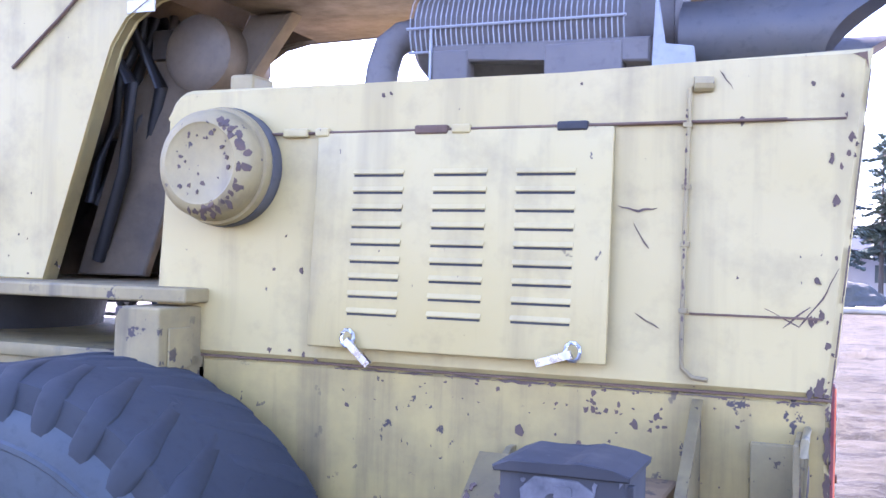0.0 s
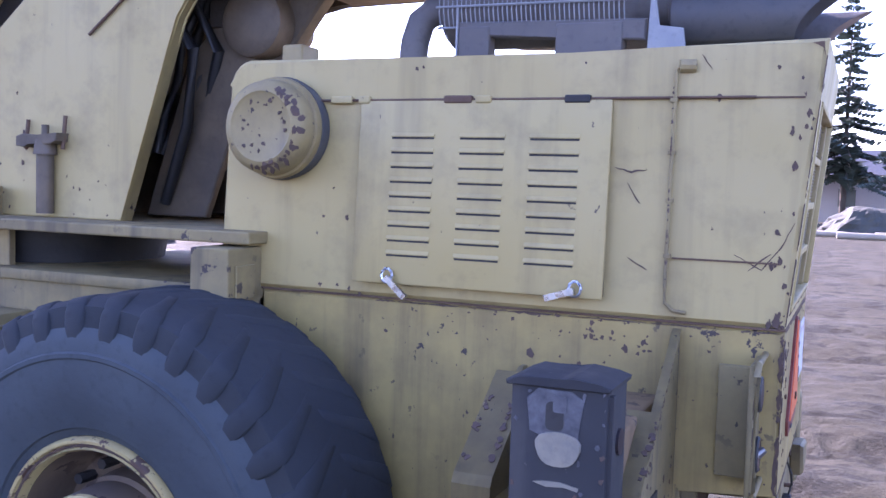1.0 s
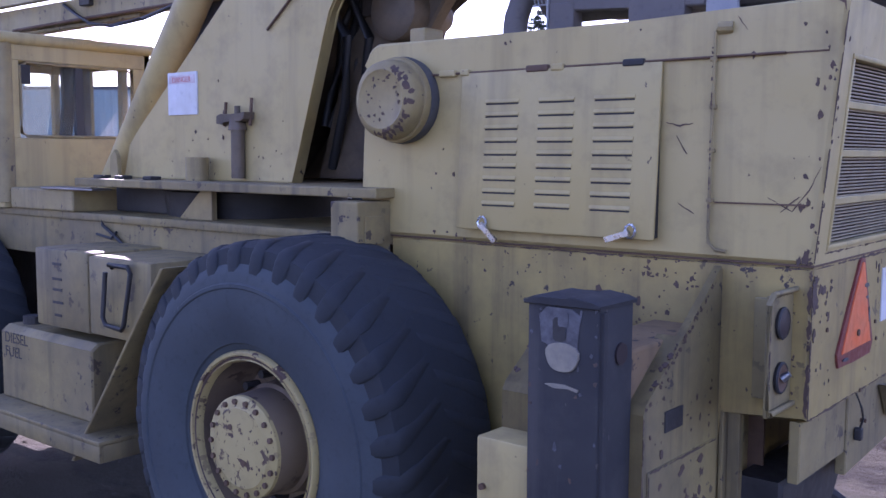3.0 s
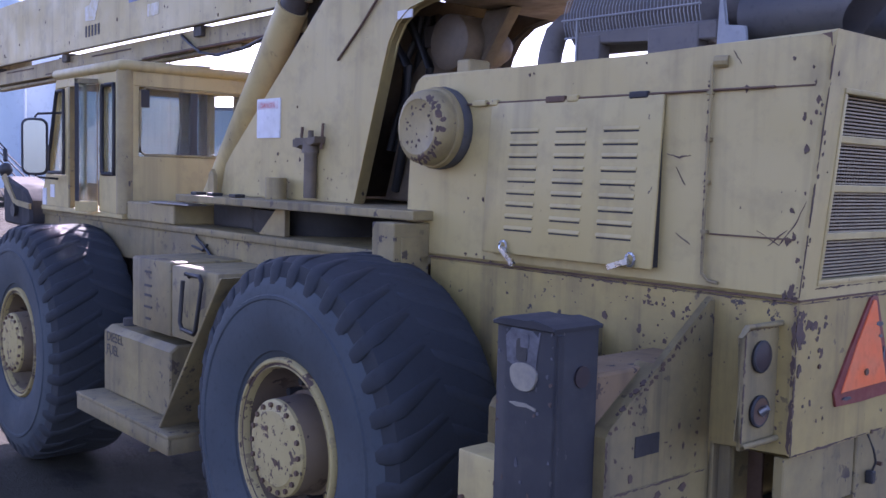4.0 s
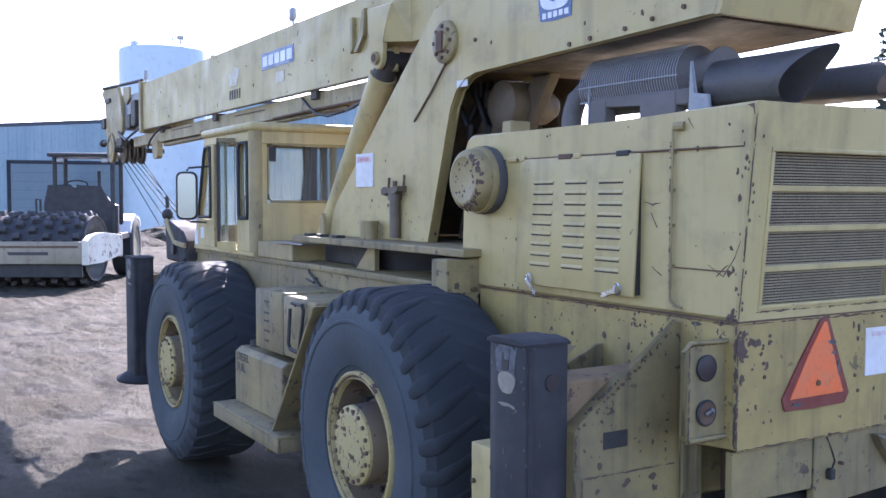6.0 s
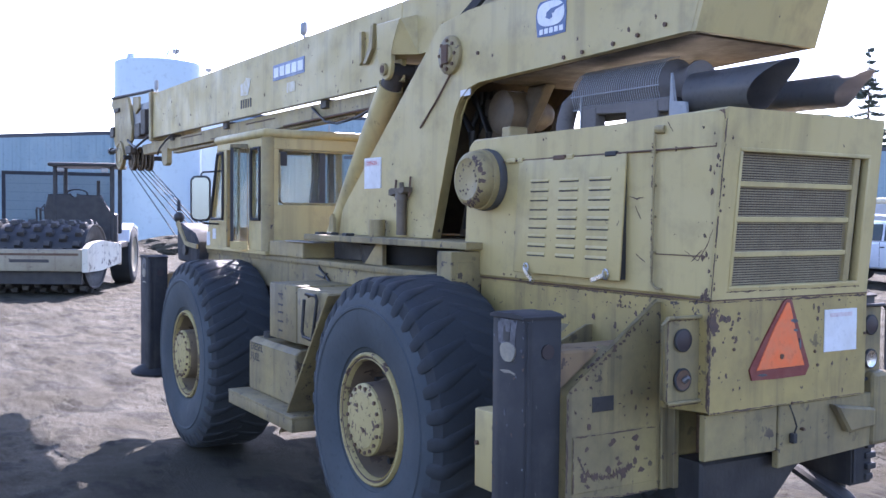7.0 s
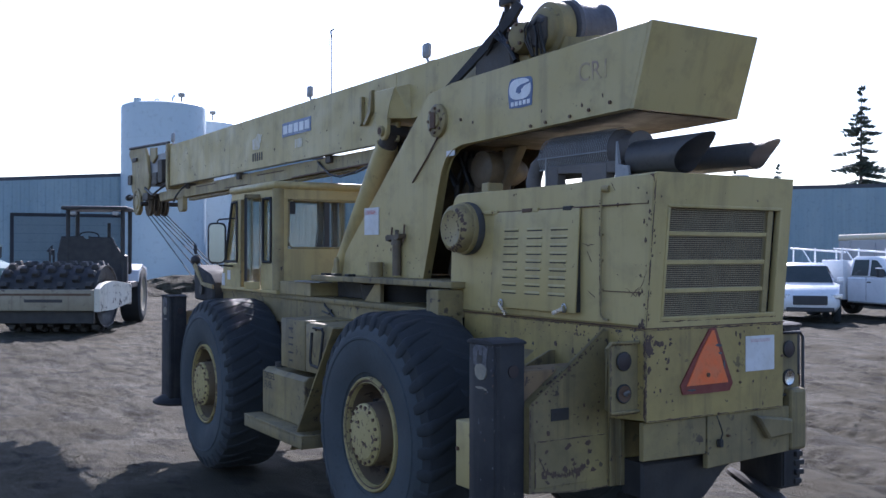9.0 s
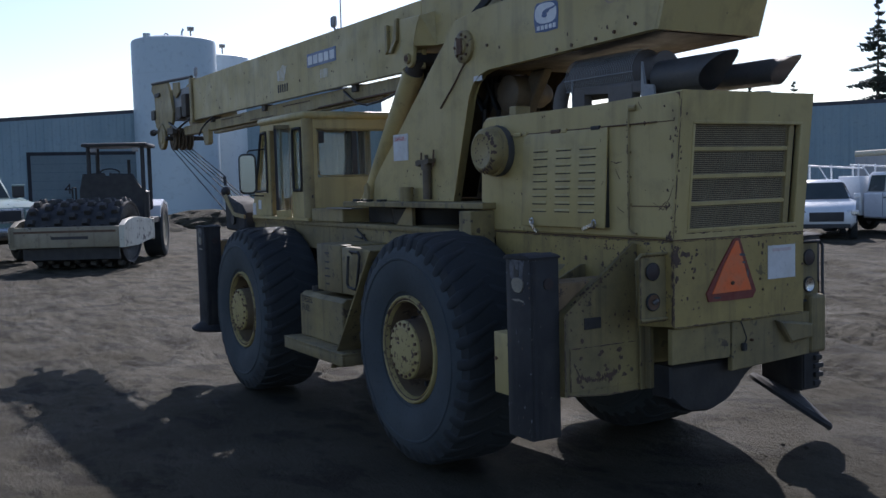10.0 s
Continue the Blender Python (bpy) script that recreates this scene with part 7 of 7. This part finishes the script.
def roller():
    """Padfoot soil compactor, drum forward along +x; drum axle over the origin."""
    r = thing("soil_compactor", (0, 0, 0), "padfoot soil compactor with a worn cream drum frame and black canopy", "roller")
    R = 0.77
    steer = Matrix.Translation((-1.4, 0, 0)) @ Matrix.Rotation(radians(-9), 4, "Z") @ Matrix.Translation((1.4, 0, 0))

    def turned(bm):
        bmesh.ops.transform(bm, matrix=steer, verts=bm.verts)
        return bm
    d = lathe(B(), [(-1.05, R - 0.22), (-1.05, R), (1.05, R), (1.05, R - 0.03), (1.02, R - 0.06), (1.02, R - 0.30), (0.80, 0.20), (0.80, 0.0)], (0, 0, R + 0.09), (0, 1, 0), 48)
    drum = part("drum", turned(d), BLACK, r, "dark muddy steel drum", 40)
    me = bpy.data.meshes.new("drum_pad")
    b = B()
    box(b, -0.085, 0.085, -0.085, 0.085, R - 0.01, R + 0.105, 0.02)
    for v in b.verts:
        if v.co.z > R + 0.05:
            v.co.x *= 0.75
            v.co.y *= 0.75
    b.to_mesh(me)
    b.free()
    me.materials.append(mottled("muddy_pad_steel", (0.045, 0.042, 0.04), (0.08, 0.074, 0.068), 9, 0.6, 0.4, 0.3))
    for k in range(16):
        for j in range(7):
            o = new("drum_pad", me)
            o.parent = drum
            o.matrix_local = steer @ Matrix.Translation((0, -0.90 + 0.30 * j, R + 0.09)) @ Matrix.Rotation(2 * math.pi * (k + 0.5 * (j % 2)) / 16, 4, "Y")
    cream = worn_paint("worn_cream_paint", (0.25, 0.21, 0.14), (0.34, 0.30, 0.21), dirt=(0.14, 0.10, 0.07), chips=0.60, fine=7)
    pale = worn_paint("worn_pale_paint", (0.58, 0.54, 0.44), (0.66, 0.63, 0.54), dirt=(0.20, 0.15, 0.10), chips=0.58, fine=6)
    part("front_frame_beam", turned(box(B(), 0.86, 1.06, -1.28, 1.12, 0.56, 1.06, 0.02)), cream, r, "worn cream frame beam", 35)
    part("lettering_bar", turned(box(B(), 1.058, 1.066, -0.35, 0.45, 0.76, 0.83)), INK, r)
    part("lettering_bar", turned(box(B(), 1.058, 1.064, -1.15, 1.05, 0.92, 0.97)), RUST, r)
    part("scraper_bar", turned(box(B(), 0.80, 0.88, -1.05, 1.05, 0.25, 0.56, 0.01)), BLACK, r)
    for s, m in ((1, pale), (-1, cream)):
        a, c = sorted((s * 1.12, s * 1.24))
        part("side_frame", turned(prism(B(), [(1.06, 0.54), (1.06, 1.08), (0.80, 1.20), (0.35, 1.24), (0.0, 1.24), (-1.1, 1.14), (-1.1, 0.66), (0.2, 0.54)], "y", a, c, 0.01)), m, r, "", 35)
    part("rear_yoke", turned(box(B(), -1.25, -1.05, -1.20, 1.20, 0.60, 1.02, 0.02)), cream, r, "", 35)
    part("articulation", box(B(), -1.7, -1.2, -0.35, 0.35, 0.45, 1.0, 0.04), BLACK, r)
    # tractor half
    part("platform", box(B(), -2.75, -1.55, -0.57, 1.07, 1.0, 1.16, 0.02), BLACK, r)
    part("dashboard", prism(B(), [(-0.62, 1.14), (0.98, 1.14), (0.98, 1.86), (0.80, 1.92), (0.62, 2.34), (0.12, 2.36), (0.05, 2.20), (-0.05, 2.38), (-0.52, 2.36), (-0.60, 1.9)], "x", -1.78, -1.58, 0.03), BLACK, r, "black operator console", 35)
    part("steering_wheel", tube(B(), [(-1.66 + 0.06 * math.cos(t), 0.1 + 0.22 * math.sin(t), 2.38 + 0.10 * math.cos(t)) for t in (2 * math.pi * i / 20 for i in range(20))], 0.018, 6, True), BLACK, r, "", 50)
    part("exhaust_stack", rod(B(), (-2.9, 0.35, 1.6), (-2.9, 0.35, 2.75), 0.04, seg=8), BLACK, r)
    part("operator_seat", box(box(B(), -2.55, -2.1, -0.28, 0.28, 1.35, 1.55, 0.04), -2.62, -2.48, -0.28, 0.28, 1.5, 2.1, 0.04), BLACK, r)
    part("engine_hood", prism(B(), [(-4.55, 0.75), (-2.75, 0.75), (-2.75, 1.75), (-3.0, 1.80), (-4.30, 1.55), (-4.55, 1.35)], "y", -0.75, 0.75, 0.06), WHITEPAINT, r, "white engine hood", 35)
    for s in (-1, 1):
        part("fender", prism(B(), [(-4.2, 1.30), (-4.0, 1.52), (-3.3, 1.62), (-2.75, 1.45), (-2.55, 1.15), (-2.62, 1.12), (-2.8, 1.38), (-3.3, 1.54), (-3.95, 1.45), (-4.12, 1.26)], "y", *sorted((s * 0.72, s * 1.10)), 0.01), WHITEPAINT, r, "white fender", 35)
        road_wheel(r, -3.35, s * 1.13, 0.76, 0.5, s, cream)
        for x in (-1.60, -2.72):
            part("canopy_post", rod(B(), (x, 0.25 + s * 0.62, 1.1), (x - 0.03, 0.25 + s * 0.62, 3.08), 0.05, seg=10), BLACK, r, "", 40)
        part("lamp", box(B(), -1.55, -1.47, *sorted((0.25 + s * 0.40, 0.25 + s * 0.55)), 2.92, 3.03, 0.02), STEEL, r)
    part("canopy", box(B(), -3.0, -1.42, -0.50, 1.00, 3.06, 3.16, 0.04), BLACK, r, "black flat canopy", 40)
    hr = tube(B(), [(-1.50, -0.72, 1.1), (-1.50, -0.75, 1.95), (-1.55, -0.75, 2.0), (-1.90, -0.75, 2.0), (-1.92, -0.75, 1.1)], 0.024, 6)
    tube(hr, [(-1.50, -0.75, 1.4), (-1.92, -0.75, 1.4)], 0.02, 6)
    part("hand_rail", hr, BLACK, r, "", 50)
    part("steering_column", rod(B(), (-1.85, 0.1, 1.5), (-1.68, 0.1, 2.38), 0.02, seg=8), BLACK, r)
    return r


def silo(name, label, x, y, r, h, fittings, paint=TANKPAINT):
    t = thing(name, (x, y, 0), label, "tank")
    part("shell", lathe(B(), [(0.0, 0.0), (0.0, r), (h - 0.25, r), (h - 0.10, r - 0.05), (h, r - 0.25), (h + 0.12, r * 0.5), (h + 0.16, 0.0)], (x, y, 0), (0, 0, 1), 64), paint, t, "", 30)
    for k in range(1, 5):
        part("weld_seam", lathe(B(), [(h * k / 5, r), (h * k / 5, r + 0.008), (h * k / 5 + 0.04, r + 0.008), (h * k / 5 + 0.04, r)], (x, y, 0), (0, 0, 1), 64, True), paint, t)
    for dx, dy, hh, kind in fittings:
        px, py = x + dx, y + dy
        if kind == "vent":
            k = rod(B(), (px, py, h - 0.1), (px, py, h + hh), 0.05, seg=8)
            rod(k, (px, py, h + hh), (px, py, h + hh + 0.22), 0.20, 0.22, seg=12)
            part("roof_vent", k, STEEL, t, "mushroom vent", 40)
        elif kind == "ring":
            part("lifting_eye", tube(B(), [(px, py + 0.14 * math.cos(a), h + 0.16 + 0.2 * math.sin(a)) for a in (2 * math.pi * i / 12 for i in range(12))], 0.04, 6, True), STEEL, t)
        elif kind == "pipe":
            part("roof_pipe", tube(B(), [(px, py, h - 0.1), (px, py, h + hh), (px, py + 0.12, h + hh + 0.25)], 0.06, 8), paint, t)
        else:
            part("hatch", rod(B(), (px, py, h - 0.1), (px, py, h + 0.16), 0.22, seg=16), paint, t)
    return t


def ribbed_wall(bm, p, q, z0, za, zb, pitch, depth=0.05):
    """Sheet wall from p to q with upright ribs; its top runs from za to zb."""
    P, Q = Vector((*p, 0)), Vector((*q, 0))
    L = (Q - P).length
    d = (Q - P) / L
    nrm = Vector((-d.y, d.x, 0))
    n = max(2, int(L / pitch))
    prev = None
    for i in range(n + 1):
        for f, off in ((0.0, 0.0), (0.12, depth), (0.38, depth), (0.5, 0.0)):
            s = min(L, (i + f) * L / n)
            top = za + (zb - za) * s / L
            b0 = P + d * s + nrm * off
            cur = (bm.verts.new((b0.x, b0.y, z0)), bm.verts.new((b0.x, b0.y, top)))
            if prev:
                bm.faces.new((prev[0], cur[0], cur[1], prev[1]))
            prev = cur
    return bm


def building(name, label, p, q, back, za, zb, door=None):
    """A sheet-metal shed whose front wall runs from p to q; back is the way to its far side."""
    t = thing(name, (p[0], p[1], 0), label, "building")
    Bk = Vector((*back, 0))
    wall = ribbed_wall(B(), q, p, 0, zb, za, 0.45, 0.022)
    part("front_wall", wall, SHEET, t, "blue-grey ribbed steel wall")
    k = B()
    pts = [(p[0], p[1]), (q[0], q[1]), (q[0] + back[0], q[1] + back[1]), (p[0] + back[0], p[1] + back[1])]
    tops = [za, zb, zb, za]
    for i in (1, 2, 3):
        a, b = pts[i], pts[(i + 1) % 4]
        k.faces.new([k.verts.new(v) for v in ((*a, 0), (*b, 0), (*b, tops[(i + 1) % 4]), (*a, tops[i]))])
    bmesh.ops.solidify(k, geom=k.faces[:], thickness=0.1)
    part("side_wall", k, SHEET, t)
    k = B()
    o = 0.2
    f = [Vector((*pts[i], tops[i])) for i in range(4)]
    up = [k.verts.new(v + Vector((0, 0, 0.22))) for v in f]
    dn = [k.verts.new(v) for v in f]
    k.faces.new(up), k.faces.new(dn[::-1])
    for i in range(4):
        k.faces.new((dn[i], dn[(i + 1) % 4], up[(i + 1) % 4], up[i]))
    part("roof", k, ROOFEDGE, t, "dark roof edge")
    if door:
        s0, s1, h = door
        P, Q = Vector((*p, 0)), Vector((*q, 0))
        d = (Q - P).normalized()
        nrm = Vector((d.y, -d.x, 0))
        def strip(a, b, z0, z1, off, mat, nm, lab=""):
            vs = [P + d * a + nrm * off, P + d * b + nrm * off]
            b_ = B()
            b_.faces.new([b_.verts.new((v.x, v.y, z)) for v, z in ((vs[0], z0), (vs[1], z0), (vs[1], z1), (vs[0], z1))])
            bmesh.ops.solidify(b_, geom=b_.faces[:], thickness=0.05)
            return part(nm, b_, mat, t, lab)
        nrow = 8
        for i in range(nrow):
            strip(s0, s1, h * i / nrow + 0.015, h * (i + 1) / nrow - 0.015, 0.14, SHEETDOOR, "door_panel")
        strip(s0 - 0.2, s0, 0, h + 0.2, 0.16, ROOFEDGE, "door_frame")
        strip(s1, s1 + 0.2, 0, h + 0.2, 0.16, ROOFEDGE, "door_frame")
        strip(s0, s1, h, h + 0.2, 0.16, ROOFEDGE, "door_frame")
        ps = P + d * (s0 + 1.75) + nrm * 0.20
        part("bay_number", lettering("4", 0.85, (ps.x, ps.y, 1.75), d, (0, 0, 1), 0.02), INK, t, "dark painted bay number")
    return t


def conifer(seed, h, spread_, bare=0.12, name="conifer_tree", label="dark conifer standing behind the yard"):
    rnd = random.Random(seed)
    t = thing(name, (0, 0, 0), label, "tree", "trees beyond the yard")
    bm, limbs = B(), rod(B(), (0, 0, -0.3), (0, 0, h), 0.016 * h, 0.004, seg=8)
    z = h * bare
    while z < h * 0.985:
        f = (z - h * bare) / (h * (1 - bare))
        reach = spread_ * (1 - f) ** 0.8 * rnd.uniform(0.65, 1.15) + 0.12
        for k in range(rnd.randint(3, 5)):
            a = rnd.uniform(0, 2 * math.pi)
            L = reach * rnd.uniform(0.55, 1.1)
            droop = -0.30 * L + 0.25 * L * f
            dirv = Vector((math.cos(a), math.sin(a), 0))
            side = Vector((-dirv.y, dirv.x, 0))
            base = Vector((0, 0, z + rnd.uniform(-0.1, 0.1)))
            tip = base + dirv * L + Vector((0, 0, droop))
            rod(limbs, base, tip, 0.012 * L + 0.006, 0.004, 4, False)
            n = max(4, int(L * 5))
            for i in range(n):
                u = (i + 0.6) / n
                p = base.lerp(tip, u) + Vector((0, 0, -0.06 * math.sin(u * 3)))
                w = L * 0.26 * (1.05 - u) + 0.10
                for sg in (-1, 1):
                    q = p + side * sg * w * rnd.uniform(0.6, 1.2) + dirv * w * 0.55 + Vector((0, 0, rnd.uniform(-0.22, 0.03)))
                    m = p + dirv * (L / n * 1.2) + Vector((0, 0, rnd.uniform(-0.08, 0.08)))
                    bm.faces.new([bm.verts.new(v) for v in (p, m, q)])
                    bm.faces.new([bm.verts.new(v) for v in (p, q, p + side * sg * w * 0.4 - dirv * 0.1 + Vector((0, 0, -0.22)))])
        z += h * 0.025 * rnd.uniform(0.6, 1.5)
    part("trunk", limbs, BARK, t, "", 40)
    part("crown", bm, LEAFM, t, "ragged dark needles")
    return t


def bare_tree(seed, h):
    rnd = random.Random(seed)
    t = thing("bare_tree", (0, 0, 0), "leafless tree behind the yard", "tree", "trees beyond the yard")
    bm, tw = B(), B()

    def grow(bmx, p, d, L, r, depth):
        q = p + d * L
        rod(bmx, p, q, r, r * 0.65, 5, False)
        if depth == 0:
            return
        for _ in range(rnd.randint(2, 3)):
            nd = (d + Vector((rnd.uniform(-1, 1), rnd.uniform(-1, 1), rnd.uniform(-0.2, 0.7))) * 0.62).normalized()
            grow(tw if depth < 4 else bmx, p.lerp(q, rnd.uniform(0.6, 1.0)), nd, L * rnd.uniform(0.6, 0.8), r * 0.6, depth - 1)
    grow(bm, Vector((0, 0, -0.3)), Vector((0, 0, 1)), h * 0.32, h * 0.016, 5)
    part("trunk", bm, BARK, t, "", 50)
    part("twigs", tw, BARK, t)
    return t


def mound(name, label, x, y, rx, ry, h, seed, mat=DIRT, category="mound"):
    rnd = random.Random(seed)
    bm = B()
    n, m = 40, 10
    rows = []
    for j in range(m + 1):
        f = j / m
        row = []
        for i in range(n):
            a = 2 * math.pi * i / n
            v = Vector((math.cos(a) * rx * (1 - f), math.sin(a) * ry * (1 - f), 0))
            z = h * (1 - (1 - f) ** 2)
            nz = noise.fractal(Vector((v.x * 0.9 + seed, v.y * 0.9, z)), 1.0, 2.0, 4)
            row.append(bm.verts.new((x + v.x * (1 + 0.25 * nz), y + v.y * (1 + 0.25 * nz), -0.08 + z + 0.35 * h * nz * f * (1.2 - f))))
        rows.append(row)
    for u, v in zip(rows, rows[1:]):
        for i in range(n):
            bm.faces.new((u[i], u[(i + 1) % n], v[(i + 1) % n], v[i]))
    bm.faces.new(rows[-1])
    return lone(name, bm, mat, label, category, (x, y, 0))


# sheds, tanks and pole beyond the front of the crane
building("steel_shed", "long blue-grey ribbed steel shed with a roll-up bay door", (-61.0, -16.0), (-56.4, 13.0), (-16, 2.5), 4.62, 6.62, (21.3, 27.2, 4.0))
building("tall_steel_shed", "taller blue-grey ribbed steel shed behind the tanks", (-62.5, 19.5), (-59.7, 29.2), (-10, 2.8), 8.5, 8.6)
silo("storage_tank", "tall white upright storage tank", -56.14, 13.28, 2.50, 10.85, ((1.2, -1.9, 0, "hatch"), (0.3, -0.5, 0, "ring"), (0.6, 0.35, 0.4, "pipe"), (0.6, 0.9, 0.55, "vent")))
silo("storage_tank", "white upright storage tank behind another", -64.14, 18.4, 2.35, 11.0, ((0.8, 0.3, 0.6, "vent"),), PALETANK)
pole = thing("mast_pole", (-52.6, 22.85, 0), "slender radio mast behind the tanks", "pole")
part("mast", rod(B(), (-52.6, 22.85, -0.3), (-52.6, 22.85, 15.6), 0.07, 0.035, seg=8), STEEL, pole)
part("aerial", tube(B(), [(-52.6, 22.85, 15.5), (-52.62, 22.8, 15.9), (-52.55, 23.0, 16.05)], 0.06, 6), STEEL, pole)
part("side_aerial", rod(B(), (-52.6, 22.65, 13.8), (-52.6, 22.7, 15.4), 0.02, seg=6), STEEL, pole)
for i, (x, y, rx, ry, h) in enumerate(((-43.0, 11.0, 2.2, 4.5, 0.9), (-46.5, 17.0, 2.5, 4.0, 0.8), (-40.5, 7.8, 1.3, 1.8, 0.5))):
    mound("dirt_mound", "heap of brown dirt and rubble", x, y, rx, ry, h, 5 + i)

rol = placed(roller(), -21.85, 1.45, 0.0, -23)
rol.scale = (1, 1.12, 1)
placed(pickup("pickup_truck", "pale green pickup truck parked beside the compactor", GREENPAINT, False), -28.6, -1.31, 0.0, 10).scale = (1.4, 1.4, 1.4)
placed(pickup("service_truck", "white service truck with tool cabinets and a ladder rack", WHITEPAINT, True), -14.75, 23.4, 0.0, -6)
placed(pickup("pickup_truck", "white pickup truck parked at the far side of the yard", WHITEPAINT, False), -21.0, 21.5, 0.0, -100)
placed(suv(), -15.4, 20.7, 0.0, -46).scale = (0.86, 1.0, 1.16)
placed(dump_body(), -18.8, 31.1, 0.0, 20)

# long dark shed and trees behind the rear of the crane
building("far_steel_shed", "long dark blue-grey shed at the back of the yard", (-58.0, 26.5), (-19.5, 54.5), (-6, 8.0), 5.65, 5.65)
sp = conifer(3, 13.6, 3.1, 0.1)
placed(sp, -37.2, 54.3, 0, 0)
for x, y, s, a in ((-47.8, 58.9, 0.68, 40), (-50.2, 56.7, 0.66, 100), (-30.0, 60.5, 0.62, 200)):
    copy_thing(sp, Matrix.Translation((x, y, 0)) @ Matrix.Rotation(radians(a), 4, "Z")).scale = (s, s, s)
pine = conifer(11, 11.5, 2.9, 0.30)
placed(pine, 2.5, 67.0, 0, 0)
pine2 = conifer(12, 13.0, 3.4, 0.22)
placed(pine2, 5.4, 66.0, 0, 0)
for i, (x, y, s) in enumerate(((8.6, 69.0, 1.0), (12.5, 66.0, 1.15), (-1.2, 71.0, 1.25), (-4.6, 69.0, 1.35), (-8.2, 70.0, 1.4), (-11.6, 73.0, 1.25), (17.0, 72.0, 1.1), (22.0, 70.0, 1.2))):
    copy_thing(pine if i % 2 else pine2, Matrix.Translation((x, y, 0)) @ Matrix.Rotation(i * 1.3, 4, "Z")).scale = (s, s, s)
bt = bare_tree(4, 9.0)
placed(bt, -25.0, 60.0, 0, 0)
for i, (x, y) in enumerate(((-44.0, 44.0), (-15.0, 62.0), (-52.0, 38.0), (-60.0, 42.0))):
    copy_thing(bt, Matrix.Translation((x, y, 0)) @ Matrix.Rotation(1.7 * i + 1, 4, "Z"))

# clutter at the back of the yard
mound("rubble_mound", "dark heap of broken rubble", 0.4, 56.0, 2.6, 2.0, 1.5, 21, HEDGE)
mound("rubble_mound", "low heap of dark rubble", 4.6, 52.0, 3.0, 1.4, 0.9, 22, HEDGE)
mound("rubble_mound", "low heap of dark rubble", -6.5, 55.0, 3.5, 1.6, 1.3, 23, HEDGE)
for i, (x, y, a) in enumerate(((2.6, 48.0, 15), (4.8, 47.0, -20), (1.0, 46.0, 5), (6.8, 50.0, 30), (-2.5, 47.5, -10))):
    k = rod(B(), (-1.9, 0, 0.16), (1.9, 0, 0.16), 0.17, 0.14, seg=10)
    lg = lone("log", k, mottled("weathered_log", (0.34, 0.28, 0.20), (0.42, 0.36, 0.28), 3, 0.85), "pale weathered log lying on the ground", "log", group="logs on the ground", smooth=40) if i == 0 else copy_thing(lg, Matrix.Identity(4))
    lg.location = (x, y, 0)
    lg.rotation_euler = (0, 0, radians(a))
    if i:
        k.free()
house = thing("far_house", (3.5, 78.0, 0), "pale low house behind the trees", "house")
part("wall", box(B(), -3.0, 11.0, 76.0, 84.0, 0, 3.6), mottled("pale_siding", (0.55, 0.50, 0.48), (0.60, 0.55, 0.52), 0.6, 0.7, 0, 0), house)
part("roof", prism(B(), [(75.4, 3.55), (80.0, 5.6), (84.6, 3.55), (80.0, 5.45)], "x", -3.6, 11.6), ROOFEDGE, house)
for x in (-1.0, 3.0, 7.5):
    part("window", box(B(), x - 0.6, x + 0.6, 75.96, 76.02, 1.2, 2.5), DARKGLASS, house)
placed(pickup("pickup_truck", "white pickup truck parked by the trees", WHITEPAINT, False), 7.2, 60.0, 0.0, 175)
